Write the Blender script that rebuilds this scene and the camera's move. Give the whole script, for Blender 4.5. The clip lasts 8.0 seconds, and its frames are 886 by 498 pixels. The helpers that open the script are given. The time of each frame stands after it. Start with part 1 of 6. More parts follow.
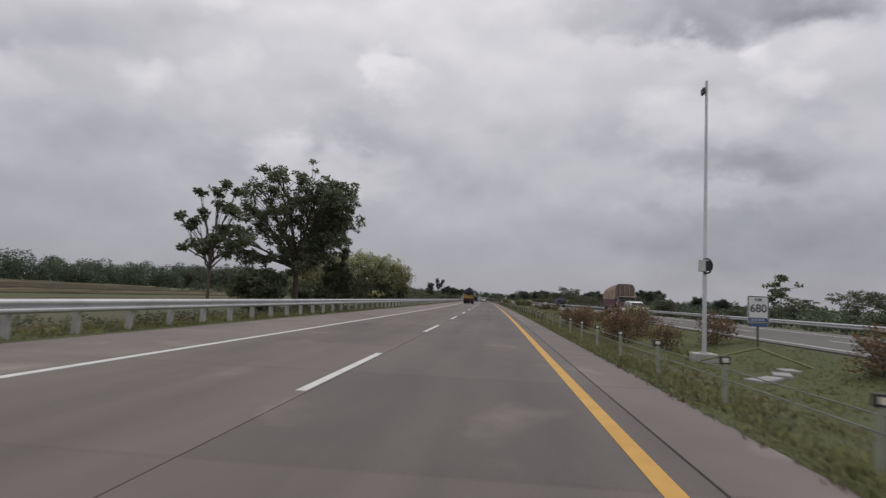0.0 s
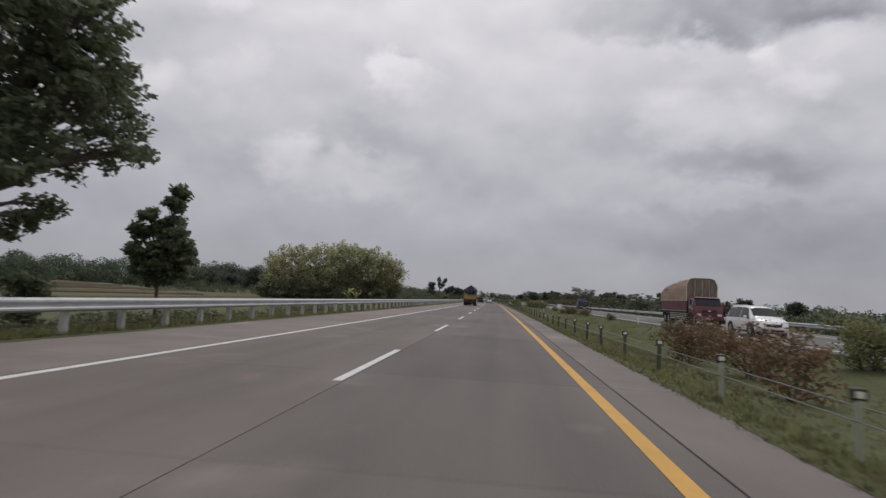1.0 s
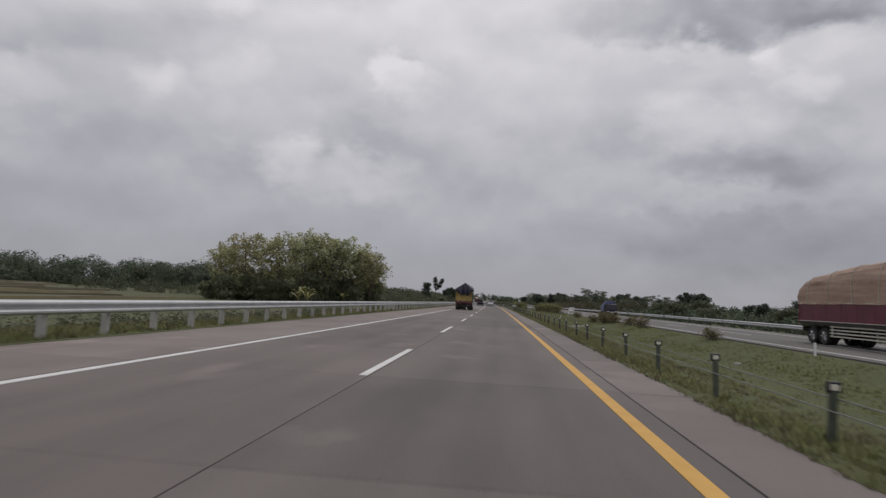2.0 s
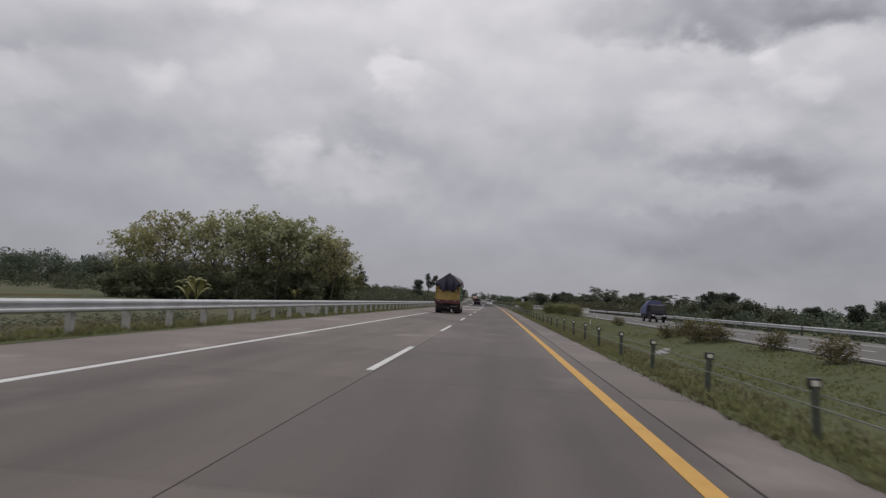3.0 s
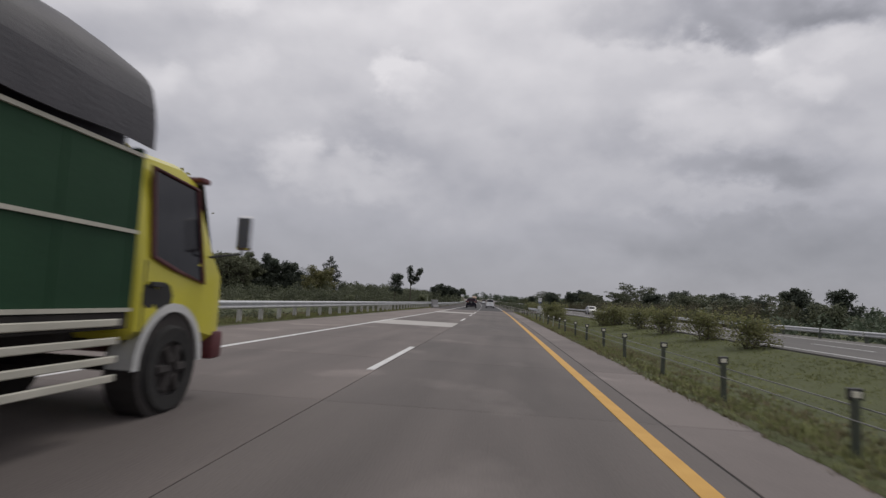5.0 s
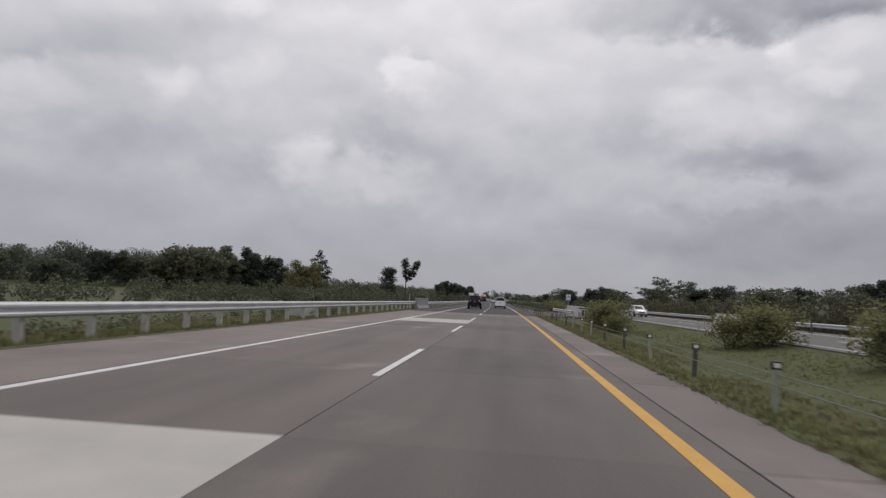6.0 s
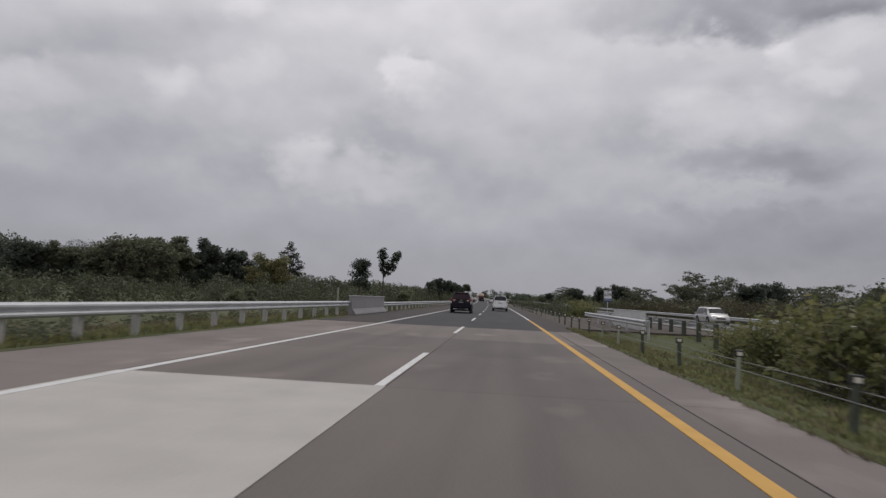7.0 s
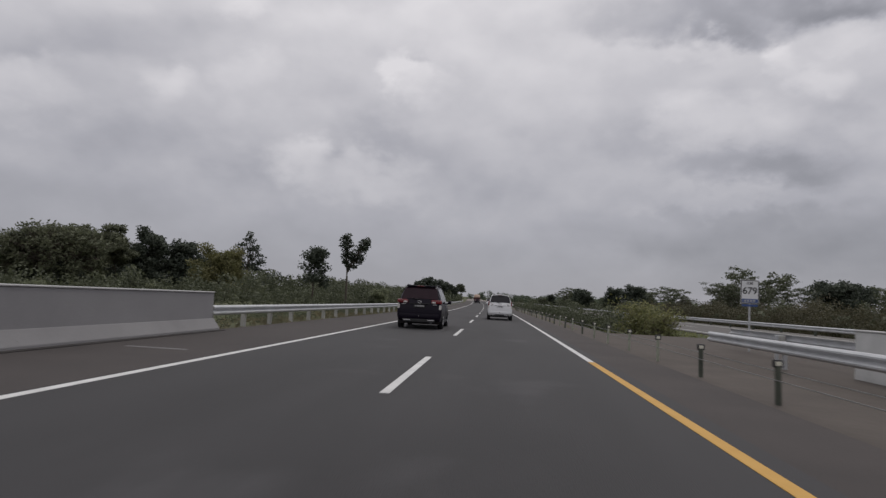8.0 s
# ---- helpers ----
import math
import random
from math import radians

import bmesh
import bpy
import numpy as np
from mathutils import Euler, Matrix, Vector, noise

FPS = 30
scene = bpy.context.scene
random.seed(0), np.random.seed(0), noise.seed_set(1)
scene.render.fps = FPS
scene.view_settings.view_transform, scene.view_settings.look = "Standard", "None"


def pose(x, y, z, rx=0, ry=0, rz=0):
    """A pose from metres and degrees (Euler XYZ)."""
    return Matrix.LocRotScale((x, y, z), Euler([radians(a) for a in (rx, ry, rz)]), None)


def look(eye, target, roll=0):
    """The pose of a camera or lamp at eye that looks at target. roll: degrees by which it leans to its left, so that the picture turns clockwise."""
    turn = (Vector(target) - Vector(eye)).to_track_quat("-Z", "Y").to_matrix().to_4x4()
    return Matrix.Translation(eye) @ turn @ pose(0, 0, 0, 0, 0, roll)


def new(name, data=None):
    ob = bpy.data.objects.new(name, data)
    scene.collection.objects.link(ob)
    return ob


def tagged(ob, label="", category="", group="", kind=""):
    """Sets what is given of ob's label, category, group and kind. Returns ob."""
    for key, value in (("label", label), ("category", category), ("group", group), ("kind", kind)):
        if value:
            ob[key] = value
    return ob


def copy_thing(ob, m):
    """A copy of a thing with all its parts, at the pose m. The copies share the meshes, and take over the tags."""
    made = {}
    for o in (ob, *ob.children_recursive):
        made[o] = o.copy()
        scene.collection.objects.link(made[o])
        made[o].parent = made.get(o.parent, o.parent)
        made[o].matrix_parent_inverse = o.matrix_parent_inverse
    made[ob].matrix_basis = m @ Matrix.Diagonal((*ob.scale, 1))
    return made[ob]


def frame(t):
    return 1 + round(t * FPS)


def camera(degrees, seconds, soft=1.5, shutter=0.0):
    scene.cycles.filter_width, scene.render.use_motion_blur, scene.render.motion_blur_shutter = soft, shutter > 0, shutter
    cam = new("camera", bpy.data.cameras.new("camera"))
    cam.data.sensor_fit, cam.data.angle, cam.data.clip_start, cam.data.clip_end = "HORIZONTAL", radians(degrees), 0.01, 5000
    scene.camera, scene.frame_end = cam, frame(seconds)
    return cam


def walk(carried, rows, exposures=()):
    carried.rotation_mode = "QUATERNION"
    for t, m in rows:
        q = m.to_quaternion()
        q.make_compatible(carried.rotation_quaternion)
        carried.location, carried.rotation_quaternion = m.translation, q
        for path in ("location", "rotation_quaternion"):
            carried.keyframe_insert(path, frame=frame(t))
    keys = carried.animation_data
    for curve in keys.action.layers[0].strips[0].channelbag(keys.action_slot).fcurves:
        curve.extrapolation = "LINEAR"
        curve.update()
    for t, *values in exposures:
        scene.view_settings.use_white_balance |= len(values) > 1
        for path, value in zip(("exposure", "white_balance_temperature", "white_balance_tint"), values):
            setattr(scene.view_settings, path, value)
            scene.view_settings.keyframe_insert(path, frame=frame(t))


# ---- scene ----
# ---- camera and its drive ----
LENS_HEIGHT = 1.228
DRIVE = [
    (0.0, 2.298, -7.116, 4.894, 4.676, -2.628), (0.5, 2.331, 5.327, 5.776, 4.779, -2.644),
    (1.0, 2.191, 17.943, 5.552, 4.705, -2.942), (1.5, 2.086, 30.591, 5.917, 4.775, -2.818),
    (1.7, 2.03, 35.612, 5.801, 4.93, -2.917), (2.8, 1.771, 63.111, 5.672, 4.936, -3.054),
    (3.0, 1.734, 68.417, 5.694, 4.893, -3.12), (3.5, 1.605, 81.289, 5.624, 4.939, -3.183),
    (4.0, 1.493, 94.042, 5.716, 4.988, -3.068), (4.5, 1.315, 107.029, 5.745, 4.971, -2.98),
    (5.8, 0.792, 141.763, 6.862, 4.861, -2.835), (6.0, 0.661, 147.123, 7.039, 4.812, -2.618),
    (6.5, 0.266, 160.57, 6.717, 4.88, -2.709), (7.0, -0.107, 174.099, 6.956, 4.784, -2.611),
    (7.5, -0.441, 187.766, 6.904, 4.936, -2.478), (8.0, -0.928, 200.532, 6.695, 4.951, -2.823),
]
cam = camera(74.34, 8.0, soft=1.4, shutter=0.12)
walk(cam, [(t, pose(x, y, LENS_HEIGHT, 90 + pitch, roll, yaw)) for t, x, y, yaw, pitch, roll in DRIVE],
     exposures=[(0.0, 0.10), (0.5, 0.0), (1.0, 0.10), (1.5, 0.03), (2.8, 0.0), (4.5, 0.0), (5.8, 0.16), (6.0, 0.16), (6.5, 0.03), (7.0, 0.0), (8.0, 0.0)])

# ---- world: overcast sky, weak wide sun ----
SUN_ELEVATION, SUN_TURN = 58.0, 25.0
sky_world = bpy.data.worlds.new("overcast")
scene.world = sky_world
sky_world.use_nodes = True
wt = sky_world.node_tree
wt.nodes.clear()


def wnode(kind, **values):
    n = wt.nodes.new(kind)
    for k, v in values.items():
        if k.startswith("in_"):
            n.inputs[int(k[3:])].default_value = v
    return n


def wmath(op, a, b=None, clamp=False):
    n = wt.nodes.new("ShaderNodeMath")
    n.operation, n.use_clamp = op, clamp
    for i, v in enumerate((a, b)):
        if v is None:
            continue
        if isinstance(v, (int, float)):
            n.inputs[i].default_value = v
        else:
            wt.links.new(v, n.inputs[i])
    return n.outputs[0]


def build_sky():
    coord = wnode("ShaderNodeTexCoord")
    sep = wnode("ShaderNodeSeparateXYZ")
    wt.links.new(coord.outputs["Generated"], sep.inputs[0])
    up = wmath("MAXIMUM", sep.outputs[2], 0.0)
    flat = wnode("ShaderNodeCombineXYZ")
    wt.links.new(sep.outputs[0], flat.inputs[0])
    wt.links.new(sep.outputs[1], flat.inputs[1])
    wt.links.new(wmath("MULTIPLY", sep.outputs[2], 1.5), flat.inputs[2])

    def noise_at(scale, detail, rough, shift):
        n = wnode("ShaderNodeTexNoise")
        add = wnode("ShaderNodeVectorMath")
        add.operation = "ADD"
        add.inputs[1].default_value = shift
        wt.links.new(flat.outputs[0], add.inputs[0])
        wt.links.new(add.outputs[0], n.inputs["Vector"])
        n.inputs["Scale"].default_value, n.inputs["Detail"].default_value = scale, detail
        n.inputs["Roughness"].default_value = rough
        return wmath("SUBTRACT", n.outputs["Fac"], 0.5)

    # a soft broken layer: broad swells, billows lit on their upper sides, faint wisps
    big = noise_at(3.0, 3.0, 0.5, (3.1, 1.7, 0.0))
    mid = noise_at(6.5, 5.0, 0.5, (7.3, 2.2, 0.0))
    relief = wmath("SUBTRACT", noise_at(9.0, 4.0, 0.45, (2.0, 4.0, 0.0)), noise_at(9.0, 4.0, 0.45, (2.0, 4.0, 0.05)))
    wisp = noise_at(22.0, 4.0, 0.5, (1.3, 9.2, 0.0))
    value = wmath("ADD", wmath("MULTIPLY", big, 0.07), wmath("MULTIPLY", mid, 0.10))
    value = wmath("ADD", value, wmath("ADD", wmath("MULTIPLY", relief, 0.16), wmath("MULTIPLY", wisp, 0.03)))
    value = wmath("MULTIPLY", value, wmath("MINIMUM", wmath("ADD", wmath("MULTIPLY", up, 4.0), 0.3), 1.0))
    # single clouds ahead: slope across and up, half width, reach above and below, gain
    heads = ((-0.961, 0.382, 0.103, 0.051, 0.068, 0.055), (-0.646, 0.401, 0.057, 0.031, 0.038, 0.05), (-0.496, 0.421, 0.061, 0.038, 0.075, 0.035), (-0.522, 0.539, 0.078, 0.033, 0.028, 0.05),
             (-0.177, 0.399, 0.077, 0.029, 0.052, 0.075), (-0.234, 0.418, 0.036, 0.019, 0.042, 0.06), (-0.393, 0.264, 0.064, 0.033, 0.067, 0.075), (-0.263, 0.201, 0.103, 0.041, 0.041, 0.045),
             (-0.229, 0.505, 0.23, 0.043, 0.095, 0.03), (0.419, 0.447, 0.04, 0.024, 0.041, 0.085), (0.485, 0.4, 0.057, 0.031, 0.038, 0.055), (0.321, 0.327, 0.108, 0.044, 0.048, 0.05),
             (0.533, 0.465, 0.087, 0.029, 0.034, 0.05), (0.297, 0.457, 0.055, 0.022, 0.028, 0.04), (0.366, 0.187, 0.168, 0.021, 0.026, 0.035), (0.039, 0.359, 0.165, 0.091, 0.09, 0.018))
    shades = ((-0.7, 0.494, 0.243, 0.051, 0.061, -0.05), (-0.902, 0.45, 0.133, 0.032, 0.028, -0.04), (-0.273, 0.279, 0.078, 0.039, 0.031, -0.065), (-0.755, 0.284, 0.173, 0.055, 0.065, -0.04),
              (-0.202, 0.433, 0.033, 0.013, 0.013, -0.03), (-0.508, 0.229, 0.071, 0.034, 0.031, -0.03), (-0.913, 0.177, 0.189, 0.055, 0.097, -0.02), (0.292, 0.507, 0.16, 0.07, 0.045, -0.16),
              (0.36, 0.477, 0.05, 0.022, 0.024, -0.06), (0.547, 0.525, 0.11, 0.05, 0.026, -0.20), (0.401, 0.237, 0.141, 0.03, 0.026, -0.1), (0.493, 0.269, 0.082, 0.033, 0.037, -0.05),
              (0.193, 0.291, 0.051, 0.049, 0.049, -0.035), (0.519, 0.343, 0.069, 0.024, 0.026, -0.04), (0.48, 0.13, 0.30, 0.07, 0.09, -0.07), (0.132, 0.496, 0.086, 0.031, 0.031, -0.03),
              (0.46, 0.515, 0.19, 0.08, 0.05, -0.10))
    ahead = wmath("MAXIMUM", sep.outputs[1], 0.15)
    away = wmath("MULTIPLY", wmath("LESS_THAN", sep.outputs[1], 0.15), 50.0)
    curl = [noise_at(s, 5.0, 0.52, v) for s, v in ((6.0, (4.4, 6.1, 0.0)), (7.0, (9.7, 1.2, 3.0)), (15.0, (2.2, 8.1, 1.0)), (30.0, (6.2, 3.1, 2.0)))]
    across = wmath("ADD", wmath("DIVIDE", sep.outputs[0], ahead), wmath("ADD", away, wmath("ADD", wmath("MULTIPLY", curl[0], 0.22), wmath("MULTIPLY", curl[3], 0.06))))
    above = wmath("ADD", wmath("DIVIDE", sep.outputs[2], ahead), wmath("ADD", wmath("MULTIPLY", curl[1], 0.12), wmath("ADD", wmath("MULTIPLY", curl[2], 0.07), wmath("MULTIPLY", curl[3], 0.05))))
    for x, z, wide, top, low, gain in heads + shades:
        du = wmath("DIVIDE", wmath("SUBTRACT", across, x), wide)
        rise_by = wmath("SUBTRACT", above, z)
        dv = wmath("ADD", wmath("DIVIDE", wmath("MAXIMUM", rise_by, 0.0), top), wmath("DIVIDE", wmath("MINIMUM", rise_by, 0.0), low))
        k = wmath("SQRT", wmath("ADD", wmath("MULTIPLY", du, du), wmath("MULTIPLY", dv, dv)))
        step = wnode("ShaderNodeMapRange")
        step.interpolation_type = "SMOOTHSTEP"
        wt.links.new(k, step.inputs[0])
        step.inputs[1].default_value, step.inputs[2].default_value = (1.4, 0.2) if gain > 0 else (1.6, 0.05)
        value = wmath("ADD", value, wmath("MULTIPLY", step.outputs[0], gain * (1.6 if gain > 0 else 1.2)))
    level = wmath("MINIMUM", up, 0.5)
    lift = wmath("ADD", value, wmath("ADD", wmath("MULTIPLY", level, 0.50), wmath("MULTIPLY", wmath("MULTIPLY", level, level), 0.34)))
    bright = wmath("MINIMUM", wmath("MAXIMUM", wmath("ADD", lift, 0.345), 0.2), 0.72)
    ramp = wnode("ShaderNodeValToRGB")
    ramp.color_ramp.elements[0].position, ramp.color_ramp.elements[0].color = 0.2, (0.192, 0.195, 0.22, 1)
    ramp.color_ramp.elements[1].position, ramp.color_ramp.elements[1].color = 0.72, (0.74, 0.72, 0.745, 1)
    e = ramp.color_ramp.elements.new(0.42)
    e.color = (0.400, 0.398, 0.438, 1)
    wt.links.new(bright, ramp.inputs[0])
    clouds = wnode("ShaderNodeBackground")
    wt.links.new(ramp.outputs[0], clouds.inputs[0])
    clouds.inputs[1].default_value = 1.0
    nishita = wnode("ShaderNodeTexSky")
    nishita.sky_type, nishita.sun_disc = "NISHITA", False
    nishita.sun_elevation, nishita.sun_rotation = radians(SUN_ELEVATION), radians(SUN_TURN)
    clear = wnode("ShaderNodeBackground")
    wt.links.new(nishita.outputs[0], clear.inputs[0])
    clear.inputs[1].default_value = 0.06
    mix = wnode("ShaderNodeMixShader")
    mix.inputs[0].default_value = 0.95
    wt.links.new(clear.outputs[0], mix.inputs[1])
    wt.links.new(clouds.outputs[0], mix.inputs[2])
    out = wnode("ShaderNodeOutputWorld")
    wt.links.new(mix.outputs[0], out.inputs[0])


build_sky()
sun_data = bpy.data.lights.new("sun", "SUN")
sun_data.energy, sun_data.angle, sun_data.color = 0.7, radians(18), (1.0, 0.96, 0.9)
sun = new("sun", sun_data)
sun.matrix_world = look((0, 0, 60), (-60 * math.sin(radians(SUN_TURN)) / math.tan(radians(SUN_ELEVATION)),
                                     -60 * math.cos(radians(SUN_TURN)) / math.tan(radians(SUN_ELEVATION)), 0))


# ---- materials ----
def material(name, low, high, rough=0.8, scale=3.0, fine=40.0, bump=0.2, metal=0.0, spread=0.0, island=0.0,
             stretch=(1, 1, 1), coat=0.0, rough_spread=0.1, see=0.0, shine=0.5):
    """Two base colours mixed by coarse and fine noise; spread and island vary objects and loose pieces."""
    m = bpy.data.materials.new(name)
    m.use_nodes = True
    nt = m.node_tree
    b = nt.nodes["Principled BSDF"]
    link = nt.links.new
    coord = nt.nodes.new("ShaderNodeTexCoord")
    mapping = nt.nodes.new("ShaderNodeMapping")
    mapping.inputs["Scale"].default_value = stretch
    geo = nt.nodes.new("ShaderNodeNewGeometry")
    link(geo.outputs["Position"], mapping.inputs[0])
    a = nt.nodes.new("ShaderNodeTexNoise")
    a.inputs["Scale"].default_value, a.inputs["Detail"].default_value = scale, 5.0
    c = nt.nodes.new("ShaderNodeTexNoise")
    c.inputs["Scale"].default_value, c.inputs["Detail"].default_value = fine, 3.0
    link(mapping.outputs[0], a.inputs["Vector"])
    link(mapping.outputs[0], c.inputs["Vector"])
    total = nt.nodes.new("ShaderNodeMath")
    total.operation = "MULTIPLY_ADD"
    link(a.outputs["Fac"], total.inputs[0])
    total.inputs[1].default_value = 1.5
    shift = nt.nodes.new("ShaderNodeMath")
    shift.operation = "MULTIPLY_ADD"
    link(c.outputs["Fac"], shift.inputs[0])
    shift.inputs[1].default_value, shift.inputs[2].default_value = 0.7, -0.6
    link(shift.outputs[0], total.inputs[2])
    fac = total.outputs[0]
    for weight, source in ((spread, "object"), (island, "island")):
        if not weight:
            continue
        if source == "object":
            n = nt.nodes.new("ShaderNodeObjectInfo")
            rnd = n.outputs["Random"]
        else:
            rnd = geo.outputs["Random Per Island"]
        s = nt.nodes.new("ShaderNodeMath")
        s.operation = "MULTIPLY_ADD"
        link(rnd, s.inputs[0])
        s.inputs[1].default_value = weight
        t = nt.nodes.new("ShaderNodeMath")
        t.operation = "SUBTRACT"
        link(fac, t.inputs[0])
        t.inputs[1].default_value = weight / 2
        link(t.outputs[0], s.inputs[2])
        fac = s.outputs[0]
    mix = nt.nodes.new("ShaderNodeMix")
    mix.data_type, mix.clamp_factor = "RGBA", True
    link(fac, mix.inputs[0])
    mix.inputs[6].default_value, mix.inputs[7].default_value = (*low, 1), (*high, 1)
    link(mix.outputs[2], b.inputs["Base Color"])
    r = nt.nodes.new("ShaderNodeMath")
    r.operation, r.use_clamp = "MULTIPLY_ADD", True
    link(c.outputs["Fac"], r.inputs[0])
    r.inputs[1].default_value, r.inputs[2].default_value = rough_spread, rough - rough_spread / 2
    link(r.outputs[0], b.inputs["Roughness"])
    b.inputs["Metallic"].default_value = metal
    b.inputs["Specular IOR Level"].default_value = shine
    b.inputs["Coat Weight"].default_value = coat
    b.inputs["Coat Roughness"].default_value = 0.06
    if see:
        thin = nt.nodes.new("ShaderNodeBsdfTranslucent")
        link(mix.outputs[2], thin.inputs[0])
        both = nt.nodes.new("ShaderNodeMixShader")
        both.inputs[0].default_value = see
        link(b.outputs[0], both.inputs[1])
        link(thin.outputs[0], both.inputs[2])
        link(both.outputs[0], nt.nodes["Material Output"].inputs[0])
    if bump:
        n = nt.nodes.new("ShaderNodeBump")
        n.inputs["Strength"].default_value, n.inputs["Distance"].default_value = bump, 0.02
        link(c.outputs["Fac"], n.inputs["Height"])
        link(n.outputs[0], b.inputs["Normal"])
    return m


CONCRETE = material("slab_concrete", (0.115, 0.099, 0.093), (0.183, 0.157, 0.145), 0.85, 0.5, 30, 0.25, spread=0.5, stretch=(1.6, 0.35, 1))
CONCRETE_NEW = material("new_concrete", (0.380, 0.364, 0.342), (0.494, 0.472, 0.446), 0.85, 1.2, 30, 0.2, spread=0.2)
CONCRETE_SHOULDER = material("shoulder_concrete", (0.155, 0.132, 0.122), (0.235, 0.202, 0.184), 0.9, 0.6, 25, 0.3, spread=0.4)
CONCRETE_DARK = material("slab_concrete_worn", (0.103, 0.091, 0.085), (0.161, 0.140, 0.130), 0.85, 0.5, 30, 0.25, spread=0.5, stretch=(1.6, 0.35, 1))
CONCRETE_PALE = material("slab_concrete_pale", (0.145, 0.126, 0.117), (0.218, 0.189, 0.174), 0.85, 0.5, 30, 0.25, spread=0.5, stretch=(1.6, 0.35, 1))
CONCRETE_VERGE = material("verge_concrete", (0.136, 0.118, 0.111), (0.207, 0.179, 0.168), 0.9, 0.6, 25, 0.3, spread=0.5)
CONCRETE_OLD = material("old_lane_concrete", (0.084, 0.080, 0.076), (0.132, 0.125, 0.118), 0.88, 0.4, 30, 0.25, stretch=(1.6, 0.2, 1))
CONCRETE_OLD_EDGE = material("old_shoulder_concrete", (0.11, 0.104, 0.096), (0.17, 0.160, 0.148), 0.9, 0.5, 25, 0.3)
ASPHALT = material("asphalt", (0.028, 0.027, 0.029), (0.049, 0.047, 0.050), 0.85, 0.35, 60, 0.4, stretch=(1.8, 0.2, 1))
ASPHALT_SHOULDER = material("shoulder_asphalt", (0.040, 0.034, 0.033), (0.068, 0.057, 0.054), 0.9, 0.5, 50, 0.4)
LINE_WHITE = material("line_white", (0.50, 0.50, 0.49), (0.74, 0.74, 0.73), 0.7, 3.0, 45, 0.1)
LINE_YELLOW = material("line_yellow", (0.50, 0.27, 0.045), (0.62, 0.36, 0.08), 0.7, 3.0, 45, 0.1)
GRASS_GROUND = material("grass_ground", (0.048, 0.058, 0.016), (0.078, 0.089, 0.027), 0.95, 0.35, 3, 0.3)
GRASS = material("grass_blades", (0.160, 0.178, 0.062), (0.268, 0.280, 0.108), 0.8, 0.5, 9, 0, island=0.8, see=0.4)
SOIL = material("bare_soil", (0.060, 0.050, 0.043), (0.105, 0.088, 0.076), 0.95, 0.8, 12, 0.6)
BANK_SOIL = material("bank_soil", (0.046, 0.040, 0.022), (0.085, 0.072, 0.040), 0.95, 0.5, 8, 0.4)
FIELD_SOIL = material("field_soil", (0.085, 0.075, 0.040), (0.150, 0.128, 0.070), 0.95, 0.3, 6, 0.4)
GALVANISED = material("galvanised_steel", (0.41, 0.425, 0.44), (0.59, 0.60, 0.615), 0.42, 2.0, 30, 0.05, metal=0.35)
POST_CONCRETE = material("post_concrete", (0.34, 0.34, 0.32), (0.50, 0.49, 0.46), 0.85, 4.0, 40, 0.2, spread=0.4)
GRASS_DRY = material("dry_verge_grass", (0.150, 0.132, 0.074), (0.270, 0.230, 0.135), 0.85, 0.6, 9, 0.3, island=0.8, see=0.5)
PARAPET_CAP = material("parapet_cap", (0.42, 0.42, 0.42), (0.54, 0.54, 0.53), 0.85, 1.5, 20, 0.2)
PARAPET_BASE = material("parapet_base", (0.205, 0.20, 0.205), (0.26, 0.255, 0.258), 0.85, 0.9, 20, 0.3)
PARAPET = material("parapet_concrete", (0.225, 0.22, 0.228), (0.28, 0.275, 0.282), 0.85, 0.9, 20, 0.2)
PARAPET_FOOT = material("parapet_foot", (0.28, 0.277, 0.275), (0.35, 0.345, 0.34), 0.85, 0.9, 20, 0.2)
POST_DARK = material("post_dark_green", (0.042, 0.050, 0.038), (0.095, 0.105, 0.080), 0.6, 5, 40, 0.1, spread=0.3)
POST_PALE = material("post_pale_green", (0.24, 0.26, 0.20), (0.36, 0.38, 0.30), 0.6, 5, 40, 0.1, spread=0.4)
REFLECTOR = material("reflector_sheet", (0.62, 0.60, 0.50), (0.74, 0.72, 0.62), 0.35, 20, 80, 0)
BLACK_PLASTIC = material("black_plastic", (0.012, 0.012, 0.013), (0.03, 0.03, 0.032), 0.5, 8, 60, 0.05)
WIRE = material("steel_rope", (0.16, 0.16, 0.15), (0.26, 0.26, 0.25), 0.5, 8, 60, 0.1, metal=0.5)
BARK = material("bark", (0.06, 0.05, 0.04), (0.13, 0.11, 0.09), 0.95, 4, 25, 0.6)
LEAF_DARK = material("leaf_dark", (0.073, 0.095, 0.055), (0.199, 0.225, 0.132), 0.55, 0.5, 6, 0, island=0.9, see=0.5)
LEAF_OLIVE = material("leaf_olive", (0.220, 0.232, 0.110), (0.560, 0.545, 0.300), 0.55, 0.35, 6, 0, island=1.0, see=0.55)
LEAF_YELLOW = material("leaf_yellow_green", (0.200, 0.200, 0.095), (0.520, 0.480, 0.260), 0.6, 0.35, 6, 0, island=1.0, see=0.55)
LEAF_TEAK = material("leaf_grey_green", (0.200, 0.225, 0.115), (0.520, 0.540, 0.320), 0.5, 0.35, 6, 0, island=1.0, see=0.55)
LEAF_FAR = material("leaf_far", (0.070, 0.082, 0.050), (0.145, 0.160, 0.098), 0.7, 0.12, 3, 0, island=0.4, see=0.35)
